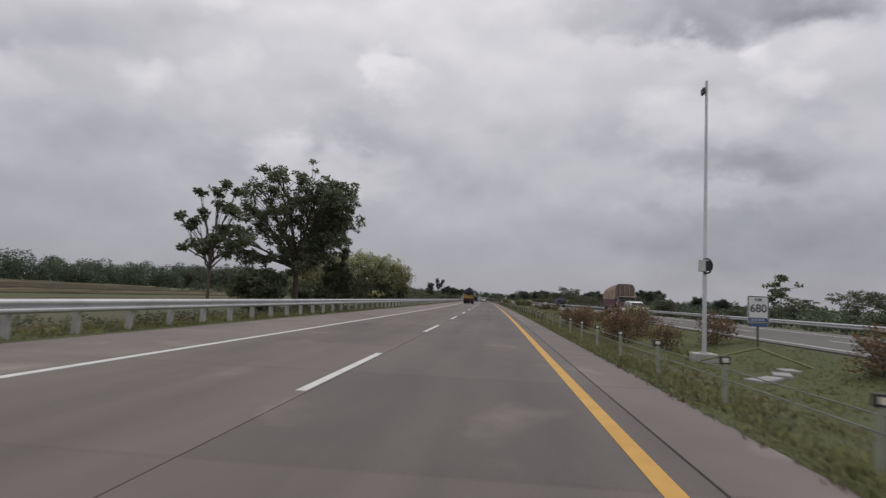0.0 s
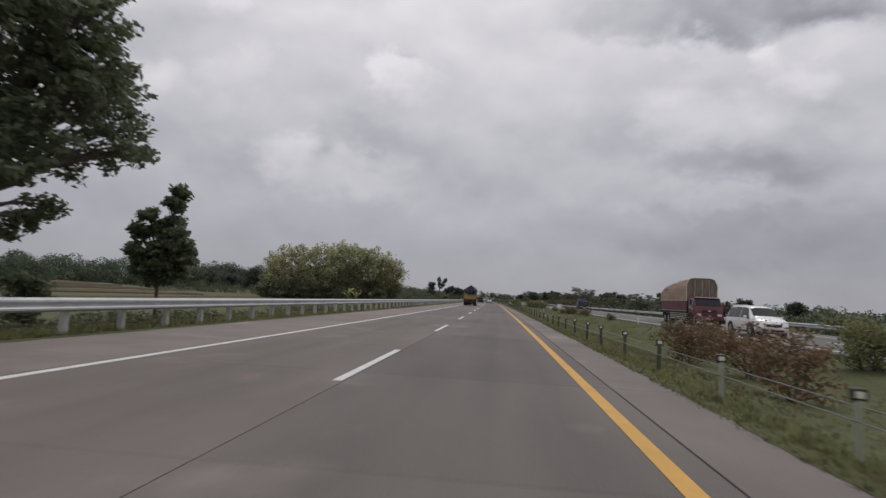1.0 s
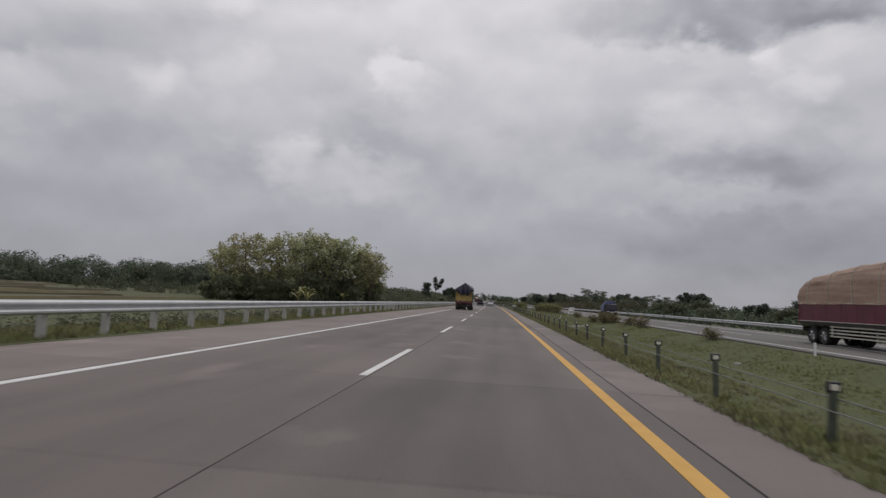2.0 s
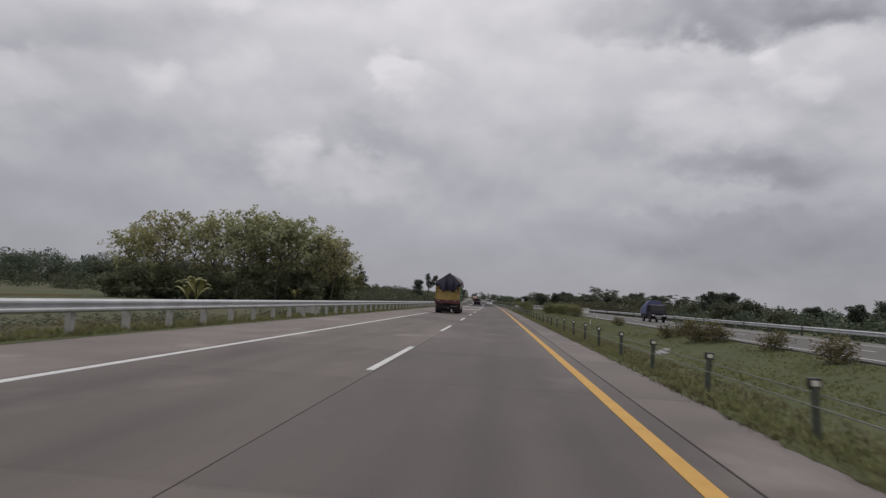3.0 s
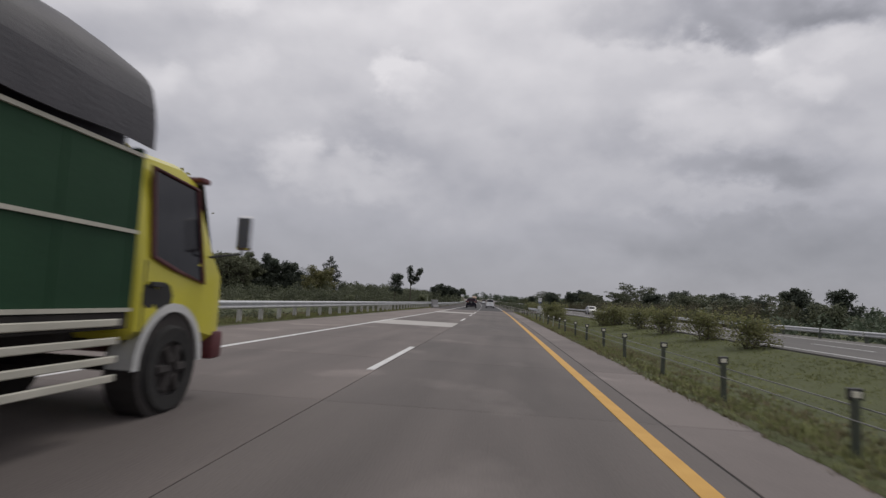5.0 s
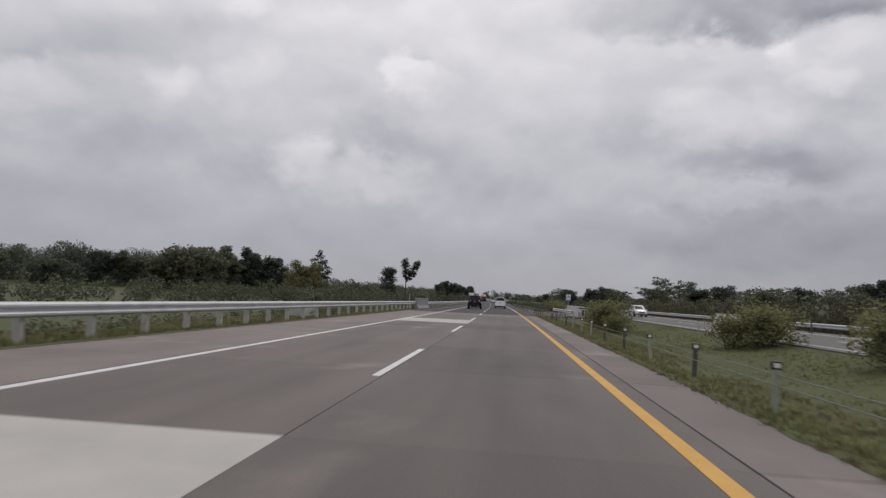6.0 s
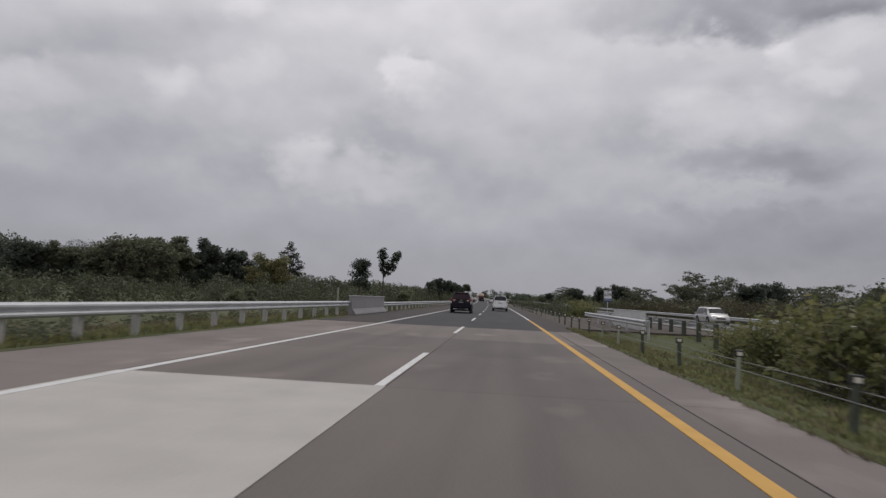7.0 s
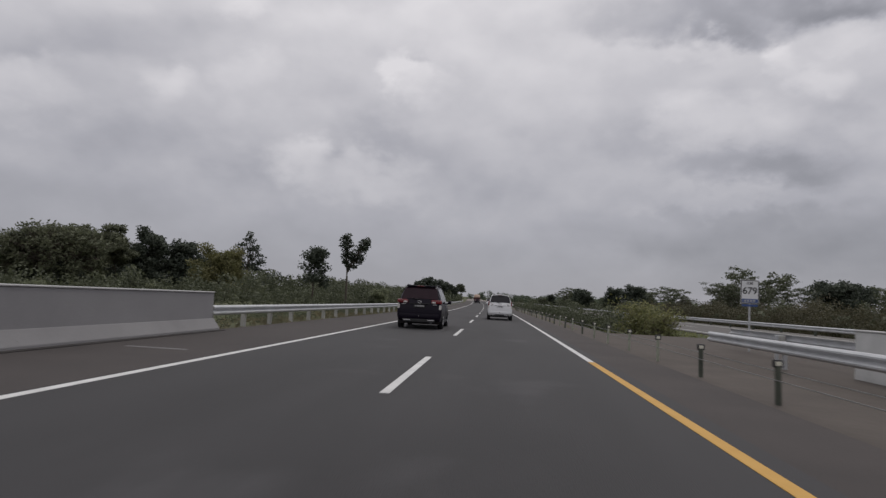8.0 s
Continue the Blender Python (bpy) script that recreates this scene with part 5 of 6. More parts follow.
def tarp_truck(m, label):
    t = thing("cargo_truck", m, label, "truck")
    running_gear(t, 6.6, (1.25,), 5.8, rim_mat=CHASSIS)
    crate(t, 5.0, 0.98, 2.34, 1.07, TRUCK_GREEN, TRUCK_YELLOW, TRUCK_RED, PALE_STRIP)
    peaked_tarp(t, 5.0, 1.08, 2.74, 3.56, 5)
    part("rear_bumper", box(-0.95, 0.95, 0.02, 0.10, 0.44, 0.54), CHASSIS, t, bevel=0.01)
    part("rear_bumper", soft_box(0.22, 0.98, -0.02, 0.06, 0.57, 0.66, 0.025), CHASSIS, t)
    part("mud_flap", sheet([[(x, 0.66 + 0.02 * math.sin(x * 7), z) for x in (-0.62, -0.3, 0.0, 0.3)] for z in (0.10, 0.4, 0.72)], 0.012), CHASSIS, t)
    part("mud_flap", box(0.42, 1.04, 0.72, 0.735, 0.16, 0.80), CHASSIS, t)
    part("mud_flap", box(-1.04, -0.66, 0.72, 0.735, 0.22, 0.80), CHASSIS, t)
    part("number_plate", box(-0.45, -0.05, -0.01, 0.01, 0.56, 0.64), CHASSIS, t)
    part("spare_wheel", tube([(0, 0.3, 0.68), (0, 0.52, 0.68)], 0.36, 18), TYRE, t)
    part("fog_lamp", tube([(0.1, 0.0, 0.46), (0.1, 0.06, 0.46)], 0.03, 10), LAMP_CLEAR, t)
    part("bracket", tube([(0.28, -0.02, 0.70), (0.34, -0.03, 0.63), (0.90, -0.03, 0.62)], 0.025, 8), WIRE, t)
    c = cab(t, 5.15, CAB_YELLOW, TRUCK_RED, TRUCK_RED, 1.0)
    for k, (y, z, r) in enumerate(((5.40, 1.12, 0.12), (5.63, 1.10, 0.15), (5.65, 0.96, 0.08))):
        for s in (-1, 1):
            part("decal", tube([(s * 1.0005, y, z), (s * 1.004, y, z)], r, 9), SIGN_INK, c, "dark painted decal")
    return t


tarp_truck(at(-2.14, 119.95), "old yellow and green cargo truck under a dark peaked tarpaulin")


def load_truck(name, m, label, paint, tarp, length, axles, top, low_mat, trim, rear_view=False):
    t = thing(name, m, label, "truck")
    running_gear(t, length + 1.7, axles, length + 0.85)
    crate(t, length, 1.1, 2.02, 1.17, paint, paint, low_mat, trim, 1)
    rows = []
    for k in range(17):
        f = k / 16
        y = -0.05 + (length + 0.10) * f
        crown = top - 0.55 * (1 - f) ** 1.3 - 0.45 * (1 - min(1, f * 7)) ** 2 - 0.03 * math.sin(f * 9)
        base = 1.95
        row = []
        for i in range(19):
            a = math.pi * i / 18
            c, s = math.cos(a), math.sin(a)
            x = 1.22 * math.copysign(abs(c) ** 0.38, c)
            z = base + (crown - base) * s ** 0.45
            band = (0.03 * math.sin(z * 19) + 0.02 * math.sin(y * 9 + z * 3)) * (abs(c) > 0.4)
            row.append((x + band * math.copysign(1, c), y, z + 0.03 * noise.noise((x * 2, y * 1.5, 4))))
        rows.append(row)
    load = part("covered_load", sheet(rows, 0.02), tarp, t, "bulging tarpaulin over a tall load", smooth=True)
    for end in (0, -1):
        ring = rows[end]
        bm = bmesh.new()
        mid_z = sum(p[2] for p in ring) / len(ring)
        centre = bm.verts.new((0, ring[0][1] + (0.06 if end else -0.06), mid_z))
        vs = [bm.verts.new(p) for p in ring]
        for a, b in zip(vs, vs[1:]):
            bm.faces.new((centre, a, b))
        bm.faces.new((centre, vs[-1], vs[0]))
        part("end_sheet", bm, NET_BROWN if end else tarp, load, smooth=True)
    front = rows[-1]
    part("netting_edge", tube([(x * 1.01, y + 0.03, z) for x, y, z in front], 0.035, 6), PALE_STRIP, load)
    for x in (-0.6, 0.0, 0.6):
        part("strap", tube([(x, length + 0.12, 2.3), (x * 0.95, length + 0.13, 3.0), (x * 0.9, length + 0.08, top - 0.12)], 0.018, 5), PALE_STRIP, load)
    for k in (2, 6, 10, 14):
        part("rope", tube([(x * 1.012, y, z + 0.012) for x, y, z in rows[k]], 0.014, 5), PALE_STRIP, load)
    cab(t, length + 0.15, paint, trim, paint, 1.1, 2.32)
    return t


load_truck("cargo_truck", at(18.95, 75.5, 0, 180), "maroon lorry with a tall load under beige tarpaulin", TRUCK_MAROON, TARP_BEIGE, 7.4, (1.1, 2.15), 3.88, TRUCK_MAROON, PALE_STRIP)
load_truck("cargo_truck", at(-2.0, 440.0), "red lorry with a covered load far ahead", TRUCK_RED, TARP_BEIGE, 5.4, (1.2,), 3.4, TRUCK_RED, PALE_STRIP)


def small_pickup(m, label):
    t = thing("pickup_truck", m, label, "pickup")
    for s in (-1, 1):
        for y in (0.75, 3.3):
            wheel(t, s * 0.70, y, 0.31, 0.19, s)
        part("bed_side", box(min(s * 0.80, s * 0.84), max(s * 0.80, s * 0.84), 0.0, 2.35, 0.62, 1.0), BLACK_PAINT, t, bevel=0.01)
        part("headlight", soft_box(min(s * 0.45, s * 0.72), max(s * 0.45, s * 0.72), 4.02, 4.12, 0.66, 0.80, 0.03), LAMP_CLEAR, t)
        part("mirror", soft_box(min(s * 0.84, s * 1.0), max(s * 0.84, s * 1.0), 3.2, 3.27, 1.2, 1.36, 0.03), BLACK_PLASTIC, t)
    part("bed", box(-0.84, 0.84, 0.0, 2.4, 0.50, 0.62), BLACK_PAINT, t, bevel=0.01)
    part("tail_gate", box(-0.80, 0.80, 0.0, 0.04, 0.62, 1.0), BLACK_PAINT, t, bevel=0.01)
    part("chassis", box(-0.45, 0.45, 0.1, 4.0, 0.32, 0.5), CHASSIS, t, bevel=0.01)
    outline = [(2.45, 0.40), (2.45, 1.80), (2.60, 1.86), (3.30, 1.86), (3.45, 1.78), (3.85, 1.12), (4.05, 0.98), (4.12, 0.5), (4.05, 0.40)]
    shell = part("cab", prism(outline, -0.80, 0.80, axis="x"), BLACK_PAINT, t, smooth=True, bevel=0.04)
    part("windscreen", sheet([[(x, 3.84 - 0.385 * f, 1.16 + 0.61 * f) for x in (-0.70, 0, 0.70)] for f in (0.02, 0.5, 0.97)], 0.03), GLASS_DARK, shell)
    for s in (-1, 1):
        part("door_window", box(min(s * 0.795, s * 0.812), max(s * 0.795, s * 0.812), 2.65, 3.40, 1.18, 1.72), GLASS_DARK, shell)
    part("grille", soft_box(-0.4, 0.4, 4.06, 4.13, 0.58, 0.72, 0.02), CHROME, shell)
    part("number_plate", soft_box(-0.22, 0.22, 4.12, 4.15, 0.42, 0.52, 0.006), BAR_PALE, shell)
    rows = []
    for k in range(11):
        f = k / 10
        row = []
        for i in range(15):
            a = math.pi * i / 14
            c, s = math.cos(a), math.sin(a)
            top = 1.75 + 0.55 * min(1, f * 1.6)
            row.append((0.90 * math.copysign(abs(c) ** 0.5, c), -0.1 + 2.55 * f, 0.85 + (top - 0.85) * s ** 0.6 + 0.05 * noise.noise((c * 2, f * 4, 2))))
        rows.append(row)
    load = part("covered_load", sheet(rows, 0.02), TARP_BLUE, t, "blue tarpaulin bulging over the load", smooth=True)
    for end in (0, -1):
        bm = bmesh.new()
        vs = [bm.verts.new(p) for p in rows[end]]
        bm.faces.new(vs)
        part("end_sheet", bm, TARP_BLUE, load)
    return t


small_pickup(at(19.3, 136.3, 0, 180), "dark pickup carrying a load under blue tarpaulin")


# ---- plants ----
def leaf_mesh(name, centres, sizes, mat, seed, long=1.7, droop=0.25, outs=None, soft=0.0):
    """Many small kite leaves, each bent along its rib; centres n x 3, sizes n."""
    rng = np.random.default_rng(seed)
    n = len(centres)
    a = rng.normal(size=(n, 3))
    a[:, 2] *= 0.55
    a /= np.linalg.norm(a, axis=1)[:, None]
    b = rng.normal(size=(n, 3))
    b -= (b * a).sum(1)[:, None] * a
    b /= np.linalg.norm(b, axis=1)[:, None]
    if soft:
        b *= np.sign((np.cross(b, a) * outs).sum(1) + 1e-9)[:, None]
    s = np.asarray(sizes)[:, None]
    tip = centres + a * s * long * 0.5
    tip[:, 2] -= droop * s[:, 0]
    root = centres - a * s * long * 0.5
    left, right = centres + b * s * 0.42, centres - b * s * 0.42
    verts = np.stack([root, left, tip, right], 1).reshape(-1, 3)
    me = bpy.data.meshes.new(name)
    me.vertices.add(4 * n)
    me.vertices.foreach_set("co", verts.astype(np.float32).ravel())
    me.loops.add(4 * n)
    me.loops.foreach_set("vertex_index", np.arange(4 * n, dtype=np.int32))
    me.polygons.add(n)
    me.polygons.foreach_set("loop_start", np.arange(0, 4 * n, 4, dtype=np.int32))
    me.update(calc_edges=True)
    me.materials.append(mat)
    if soft:
        normal = np.cross(b, a) * (1 - soft) + outs * soft
        normal /= np.linalg.norm(normal, axis=1)[:, None] + 1e-9
        me.shade_smooth()
        me.normals_split_custom_set_from_vertices(np.repeat(normal, 4, 0).astype(np.float32))
    return me


def clumps(centres, radii, per, size, seed, flat=0.75, hollow=0.35):
    """Leaf places spread through ragged clumps."""
    rng = np.random.default_rng(seed)
    out, sizes, outs = [], [], []
    for c, r in zip(centres, radii):
        n = int(per * (r ** 2))
        d = rng.normal(size=(n, 3))
        d /= np.linalg.norm(d, axis=1)[:, None]
        k = (hollow + (1 - hollow) * rng.random(n) ** 0.6) * (0.75 + 0.5 * rng.random(n))
        p = d * (k * r)[:, None]
        p[:, 2] *= flat
        out.append(p + np.asarray(c))
        o = d + np.array((0.0, 0.0, 0.35))
        outs.append(o / np.linalg.norm(o, axis=1)[:, None])
        sizes.append(size * (0.65 + 0.7 * rng.random(n)))
    return np.concatenate(out), np.concatenate(sizes), np.concatenate(outs)


def limb(rng, start, way, length, r0, r1, steps=5, wander=0.22, lift=0.06):
    pts, p, d = [Vector(start)], Vector(start), Vector(way).normalized()
    for _ in range(steps):
        d = (d + Vector((rng.uniform(-1, 1), rng.uniform(-1, 1), rng.uniform(-0.6, 0.8) + lift)) * wander).normalized()
        p = p + d * (length / steps)
        pts.append(p.copy())
    return pts, [r0 + (r1 - r0) * i / steps for i in range(steps + 1)]


def tree(name, m, label, height, spread, trunk_r, leaf_mat, seed, per=260, leaf=0.14, fork=0.3, limbs=9, clump=0.95, twigs=4, flat=0.75,
         lean=(0, 0), low=0.35, stems=1, top_bias=0.0, group="", umbrella=False):
    rng = random.Random(seed)
    t = thing(name, m, label, "tree" if name != "shrub" else "shrub", group)
    wood = bmesh.new()
    centres, radii = [], []
    for s in range(stems):
        a0 = rng.uniform(0, 6.28)
        off = (0.0 if stems == 1 else 0.25 * spread * rng.random())
        base = Vector((off * math.cos(a0), off * math.sin(a0), -0.3))
        trunk, tr = limb(rng, base, (lean[0] + 0.15 * math.cos(a0) * (stems > 1), lean[1] + 0.15 * math.sin(a0) * (stems > 1), 1), height * 0.8, trunk_r, trunk_r * 0.25, 7, 0.09, 0.3)
        tube(trunk, tr, 8, wood)
        for i in range(limbs):
            f = fork + (0.97 - fork) * (i + rng.random() * 0.6) / limbs
            k = f * 7
            j = min(int(k), 6)
            p = trunk[j].lerp(trunk[j + 1], k - j)
            a = i * 2.4 + rng.uniform(-0.5, 0.5)
            if umbrella:
                reach = spread * (0.75 + 0.4 * rng.random())
                up = 0.55
            else:
                mid = max(0.0, 1 - abs((f - 0.5) / 0.62) ** 2)
                reach = spread * (0.42 + 0.62 * mid) * rng.uniform(0.75, 1.12)
                up = 0.30 + 0.75 * f + top_bias
            pts, rr = limb(rng, p, (math.cos(a), math.sin(a), up), reach, trunk_r * (0.5 - 0.3 * f), 0.015, 5)
            tube(pts, rr, 6, wood, cap=False)
            for w in range(twigs):
                q = pts[2 + w % 4]
                tw, tr2 = limb(rng, q, (rng.uniform(-1, 1), rng.uniform(-1, 1), rng.uniform(-0.1, 0.8)), reach * rng.uniform(0.2, 0.42), 0.03 * trunk_r / 0.15, 0.008, 3)
                tube(tw, tr2, 4, wood, cap=False)
                centres.append(tw[-1])
                radii.append(clump * rng.uniform(0.55, 1.05))
            centres.append(pts[-1])
            radii.append(clump * rng.uniform(0.7, 1.15))
        centres.append(trunk[-1])
        radii.append(clump)
    part("trunk", wood, BARK, t, smooth=True)
    places, sizes, outs = clumps([tuple(c) for c in centres], radii, per, leaf, seed + 1, flat)
    keep = places[:, 2] > low
    crown = new("crown", leaf_mesh("crown", places[keep], sizes[keep], leaf_mat, seed + 2, outs=outs[keep], soft=0.45))
    crown.parent = t
    return t


def plant(u, y, turn=0.0, sink=0.0):
    return pose(bend(y) + u, y, ground_height(u, y) - sink, 0, 0, turn)


def resize(m, k):
    return m @ Matrix.Diagonal((k, k, k, 1))


# the large tree by the shoulder and its neighbours
def lobed_tree(m, label, lobes, fork_z, trunk_r, mat, seed, per, leaf, tuft=(0.32, 0.62), twigs=19):
    """A spreading tree: limbs climb from a low fork to lobes (across, along, height, radius) filled with leafy twigs."""
    rng = random.Random(seed)
    t = thing("tree", m, label, "tree")
    wood = bmesh.new()
    tube([(0, 0, -0.3), (0.05, 0, 0.4), (0.0, 0.05, fork_z)], [trunk_r * 1.5, trunk_r, trunk_r * 0.8], 10, wood)
    centres, radii = [], []
    for x, y, z, r in lobes:
        start = Vector((0, 0, fork_z - 0.1 + 0.12 * rng.random() * z))
        end = Vector((x, y, z))
        pts = [start]
        for k in range(1, 7):
            f = k / 6
            p = start.lerp(end, f) + Vector((rng.uniform(-1, 1), rng.uniform(-1, 1), 0.9 * math.sin(f * 3.1))) * 0.16
            pts.append(p)
        tube(pts, [trunk_r * 0.55 * (1 - 0.85 * k / 6) for k in range(7)], 7, wood)
        for w in range(int(twigs * r)):
            d = Vector((rng.gauss(0, 1), rng.gauss(0, 1), rng.gauss(0, 0.75))).normalized() * r * (0.45 + 0.6 * rng.random())
            q = pts[3 + w % 4]
            tip = end + d
            tube([q, q.lerp(tip, 0.5) + Vector((0, 0, 0.1)), tip], [0.03, 0.02, 0.008], 4, wood, cap=False)
            centres.append(tuple(tip))
            radii.append(rng.uniform(*tuft))
    part("trunk", wood, BARK, t, smooth=True)
    places, sizes, outs = clumps(centres, radii, per, leaf, seed + 1, 0.7)
    crown = new("crown", leaf_mesh("crown", places, sizes, mat, seed + 2, outs=outs, soft=0.45))
    crown.parent = t


lobed_tree(plant(-10.7, 30.4), "large dark green roadside tree forking low, with uneven crown",
           [(-2.0, -1.8, 7.8, 1.3), (-0.3, -2.4, 8.3, 1.3), (1.6, -1.9, 8.1, 1.35), (2.7, -1.8, 7.2, 1.2), (2.3, 0.4, 7.6, 1.2), (0.2, 1.4, 6.8, 1.8), (-0.5, -1.6, 5.9, 1.5), (-3.1, -1.2, 6.7, 0.9), (-3.8, -2.4, 4.6, 1.25),
            (-5.0, -2.2, 3.9, 0.9), (1.5, -1.2, 3.9, 1.0), (-2.3, 0.9, 5.4, 1.4), (1.6, -0.4, 6.1, 1.4), (-1.4, 1.2, 7.4, 1.3), (-3.2, -1.0, 3.7, 0.8),
            (0.5, 0.6, 4.6, 1.2), (3.2, -0.2, 5.8, 1.2), (-3.3, 0.4, 5.9, 1.1), (-1.0, 0.2, 4.2, 0.9), (3.0, -0.6, 7.2, 1.15), (3.0, 0.3, 6.3, 1.1), (2.3, -1.0, 4.8, 1.0), (0.9, -1.9, 7.2, 1.3), (1.7, -1.2, 3.4, 0.8), (-0.6, -1.5, 3.5, 0.8), (-2.0, -1.4, 3.3, 0.8), (1.2, -1.8, 3.0, 0.7), (2.3, -1.5, 3.7, 0.8),
            (1.6, 3.4, 5.3, 0.9), (2.2, 2.6, 4.9, 0.8), (0.9, 4.0, 6.3, 1.0), (1.6, 2.2, 6.4, 0.8), (-0.2, 3.4, 4.7, 0.8), (-0.7, 3.3, 3.5, 0.5), (-1.0, 3.2, 3.0, 0.4), (-1.3, 3.0, 2.6, 0.35), (0.4, 3.6, 7.3, 1.0),
            (3.1, 0.0, 8.0, 0.7), (2.3, 0.3, 8.1, 0.7)],
           2.7, 0.19, LEAF_DARK, 11, 320, 0.130, (0.22, 0.42), 18)
lobed_tree(resize(plant(-11.42, 20.0), 0.7), "slender young tree forking low, with separate tufts of leaves",
           [(-1.5, 0.3, 6.7, 0.34), (-2.3, -0.2, 6.8, 0.26), (-1.7, 0.1, 6.2, 0.26), (-1.2, -0.3, 5.0, 0.38), (-2.2, 0.2, 4.7, 0.28), (-0.5, 0.0, 4.5, 0.3), (0.1, 0.3, 8.7, 0.38), (0.8, -0.2, 9.2, 0.3), (1.5, 0.2, 8.7, 0.34),
            (-1.1, 0.1, 8.7, 0.28), (-0.5, -0.3, 7.0, 0.3), (0.3, 0.4, 7.9, 0.3), (1.1, 0.1, 7.4, 0.4), (1.8, -0.3, 7.2, 0.4), (0.7, 0.2, 6.1, 0.42), (0.2, -0.2, 5.2, 0.42), (0.9, 0.4, 4.4, 0.42), (1.7, 0.0, 6.0, 0.5), (2.3, 0.3, 5.3, 0.5), (1.7, -0.2, 4.9, 0.45)],
           3.2, 0.12, LEAF_DARK, 23, 200, 0.20, (0.22, 0.38), 17)
lobed_tree(resize(plant(-9.82, 37.5), 0.57), "small upright dark green tree with two peaks beside the guardrail",
           [(0.9, 0.1, 8.1, 0.35), (0.7, -0.1, 7.2, 0.5), (0.8, 0.2, 6.2, 0.55), (1.2, 0.0, 5.4, 0.5), (-1.0, 0.1, 6.6, 0.4), (-1.2, -0.2, 5.5, 0.5), (-0.4, 0.2, 5.7, 0.55), (-1.7, 0.1, 4.3, 0.55), (-1.5, 0.4, 3.4, 0.5),
            (-0.4, -0.2, 3.1, 0.7), (1.9, 0.1, 3.9, 0.5), (1.5, -0.3, 4.6, 0.55), (0.2, 0.3, 4.8, 0.75), (0.6, -0.3, 3.8, 0.8), (1.0, 0.2, 2.9, 0.6), (-0.6, 0.0, 4.3, 0.75)],
           1.9, 0.13, LEAF_DARK, 31, 330, 0.20, (0.26, 0.52), 24)
tree("shrub", plant(-12.6, 28.6), "dense dark bush below the large tree", 2.7, 1.4, 0.07, LEAF_DARK, 37, per=330, leaf=0.14, fork=0.1, limbs=11, clump=0.75, twigs=3, stems=2, low=0.1)
tree("shrub", plant(-11.0, 33.2), "low dark bush behind the guardrail", 1.75, 0.8, 0.05, LEAF_DARK, 39, per=330, leaf=0.13, fork=0.1, limbs=8, clump=0.42, twigs=3, low=0.1)

# the grove: one closed dome of broad-leaved crowns on bare stems
GROVE = [tree("tree", plant(-24.4, 154.0), "broad olive tree at the edge of the grove", 12.0, 4.3, 0.15, LEAF_OLIVE, 51, per=25, leaf=0.29, fork=0.30, limbs=22, clump=0.72, twigs=8, low=2.0, group="grove trees"),
         tree("tree", plant(-28.9, 148.5), "tall grey-green tree in the grove", 13.2, 4.4, 0.16, LEAF_TEAK, 57, per=25, leaf=0.29, fork=0.36, limbs=22, clump=0.72, twigs=8, low=2.6, group="grove trees"),
         tree("tree", plant(-34.2, 152.0), "tall brownish yellow tree in the grove", 13.3, 4.6, 0.16, LEAF_YELLOW, 63, per=25, leaf=0.29, fork=0.36, limbs=22, clump=0.72, twigs=8, low=2.6, group="grove trees")]
rng = random.Random(8)
for i, (u, y, tall) in enumerate(((-32.8, 144.5, 13.0), (-24.8, 161.5, 11.3), (-37.8, 148.0, 13.1), (-29.4, 157.5, 12.6), (-41.8, 143.0, 12.6),
                                  (-45.0, 139.5, 9.6), (-43.0, 151.0, 12.8), (-46.0, 146.0, 10.8), (-21.8, 156.5, 8.6), (-26.4, 151.0, 13.4), (-21.8, 152.5, 10.6), (-31.5, 149.5, 13.7))):
    copy_thing(GROVE[(i + 1) % 3], resize(plant(u, y, rng.uniform(0, 360)), tall / (12.0, 13.2, 13.3)[(i + 1) % 3]))
UNDER = tree("shrub", plant(-24.0, 150.0), "green undergrowth bush at the foot of the grove", 3.0, 1.9, 0.06, LEAF_UNDER, 71, per=110, leaf=0.20, fork=0.06, limbs=10, clump=0.8, twigs=3, stems=2, low=0.0, group="undergrowth")
for i in range(9):
    copy_thing(UNDER, resize(plant(rng.uniform(-52, -23), rng.uniform(152, 164), rng.uniform(0, 360)), rng.uniform(0.8, 1.5)))
for i in range(15):
    f = (i + rng.random()) / 15
    back = rng.uniform(0, 7)
    copy_thing(UNDER, resize(plant(-20.5 - 26 * f - 0.5 * back, 153 - 17 * f + back, rng.uniform(0, 360)), rng.uniform(0.9, 1.5)))
for i in range(5):
    copy_thing(UNDER, resize(plant(rng.uniform(-75, -16), rng.uniform(205, 330), rng.uniform(0, 360)), rng.uniform(0.5, 1.1)))


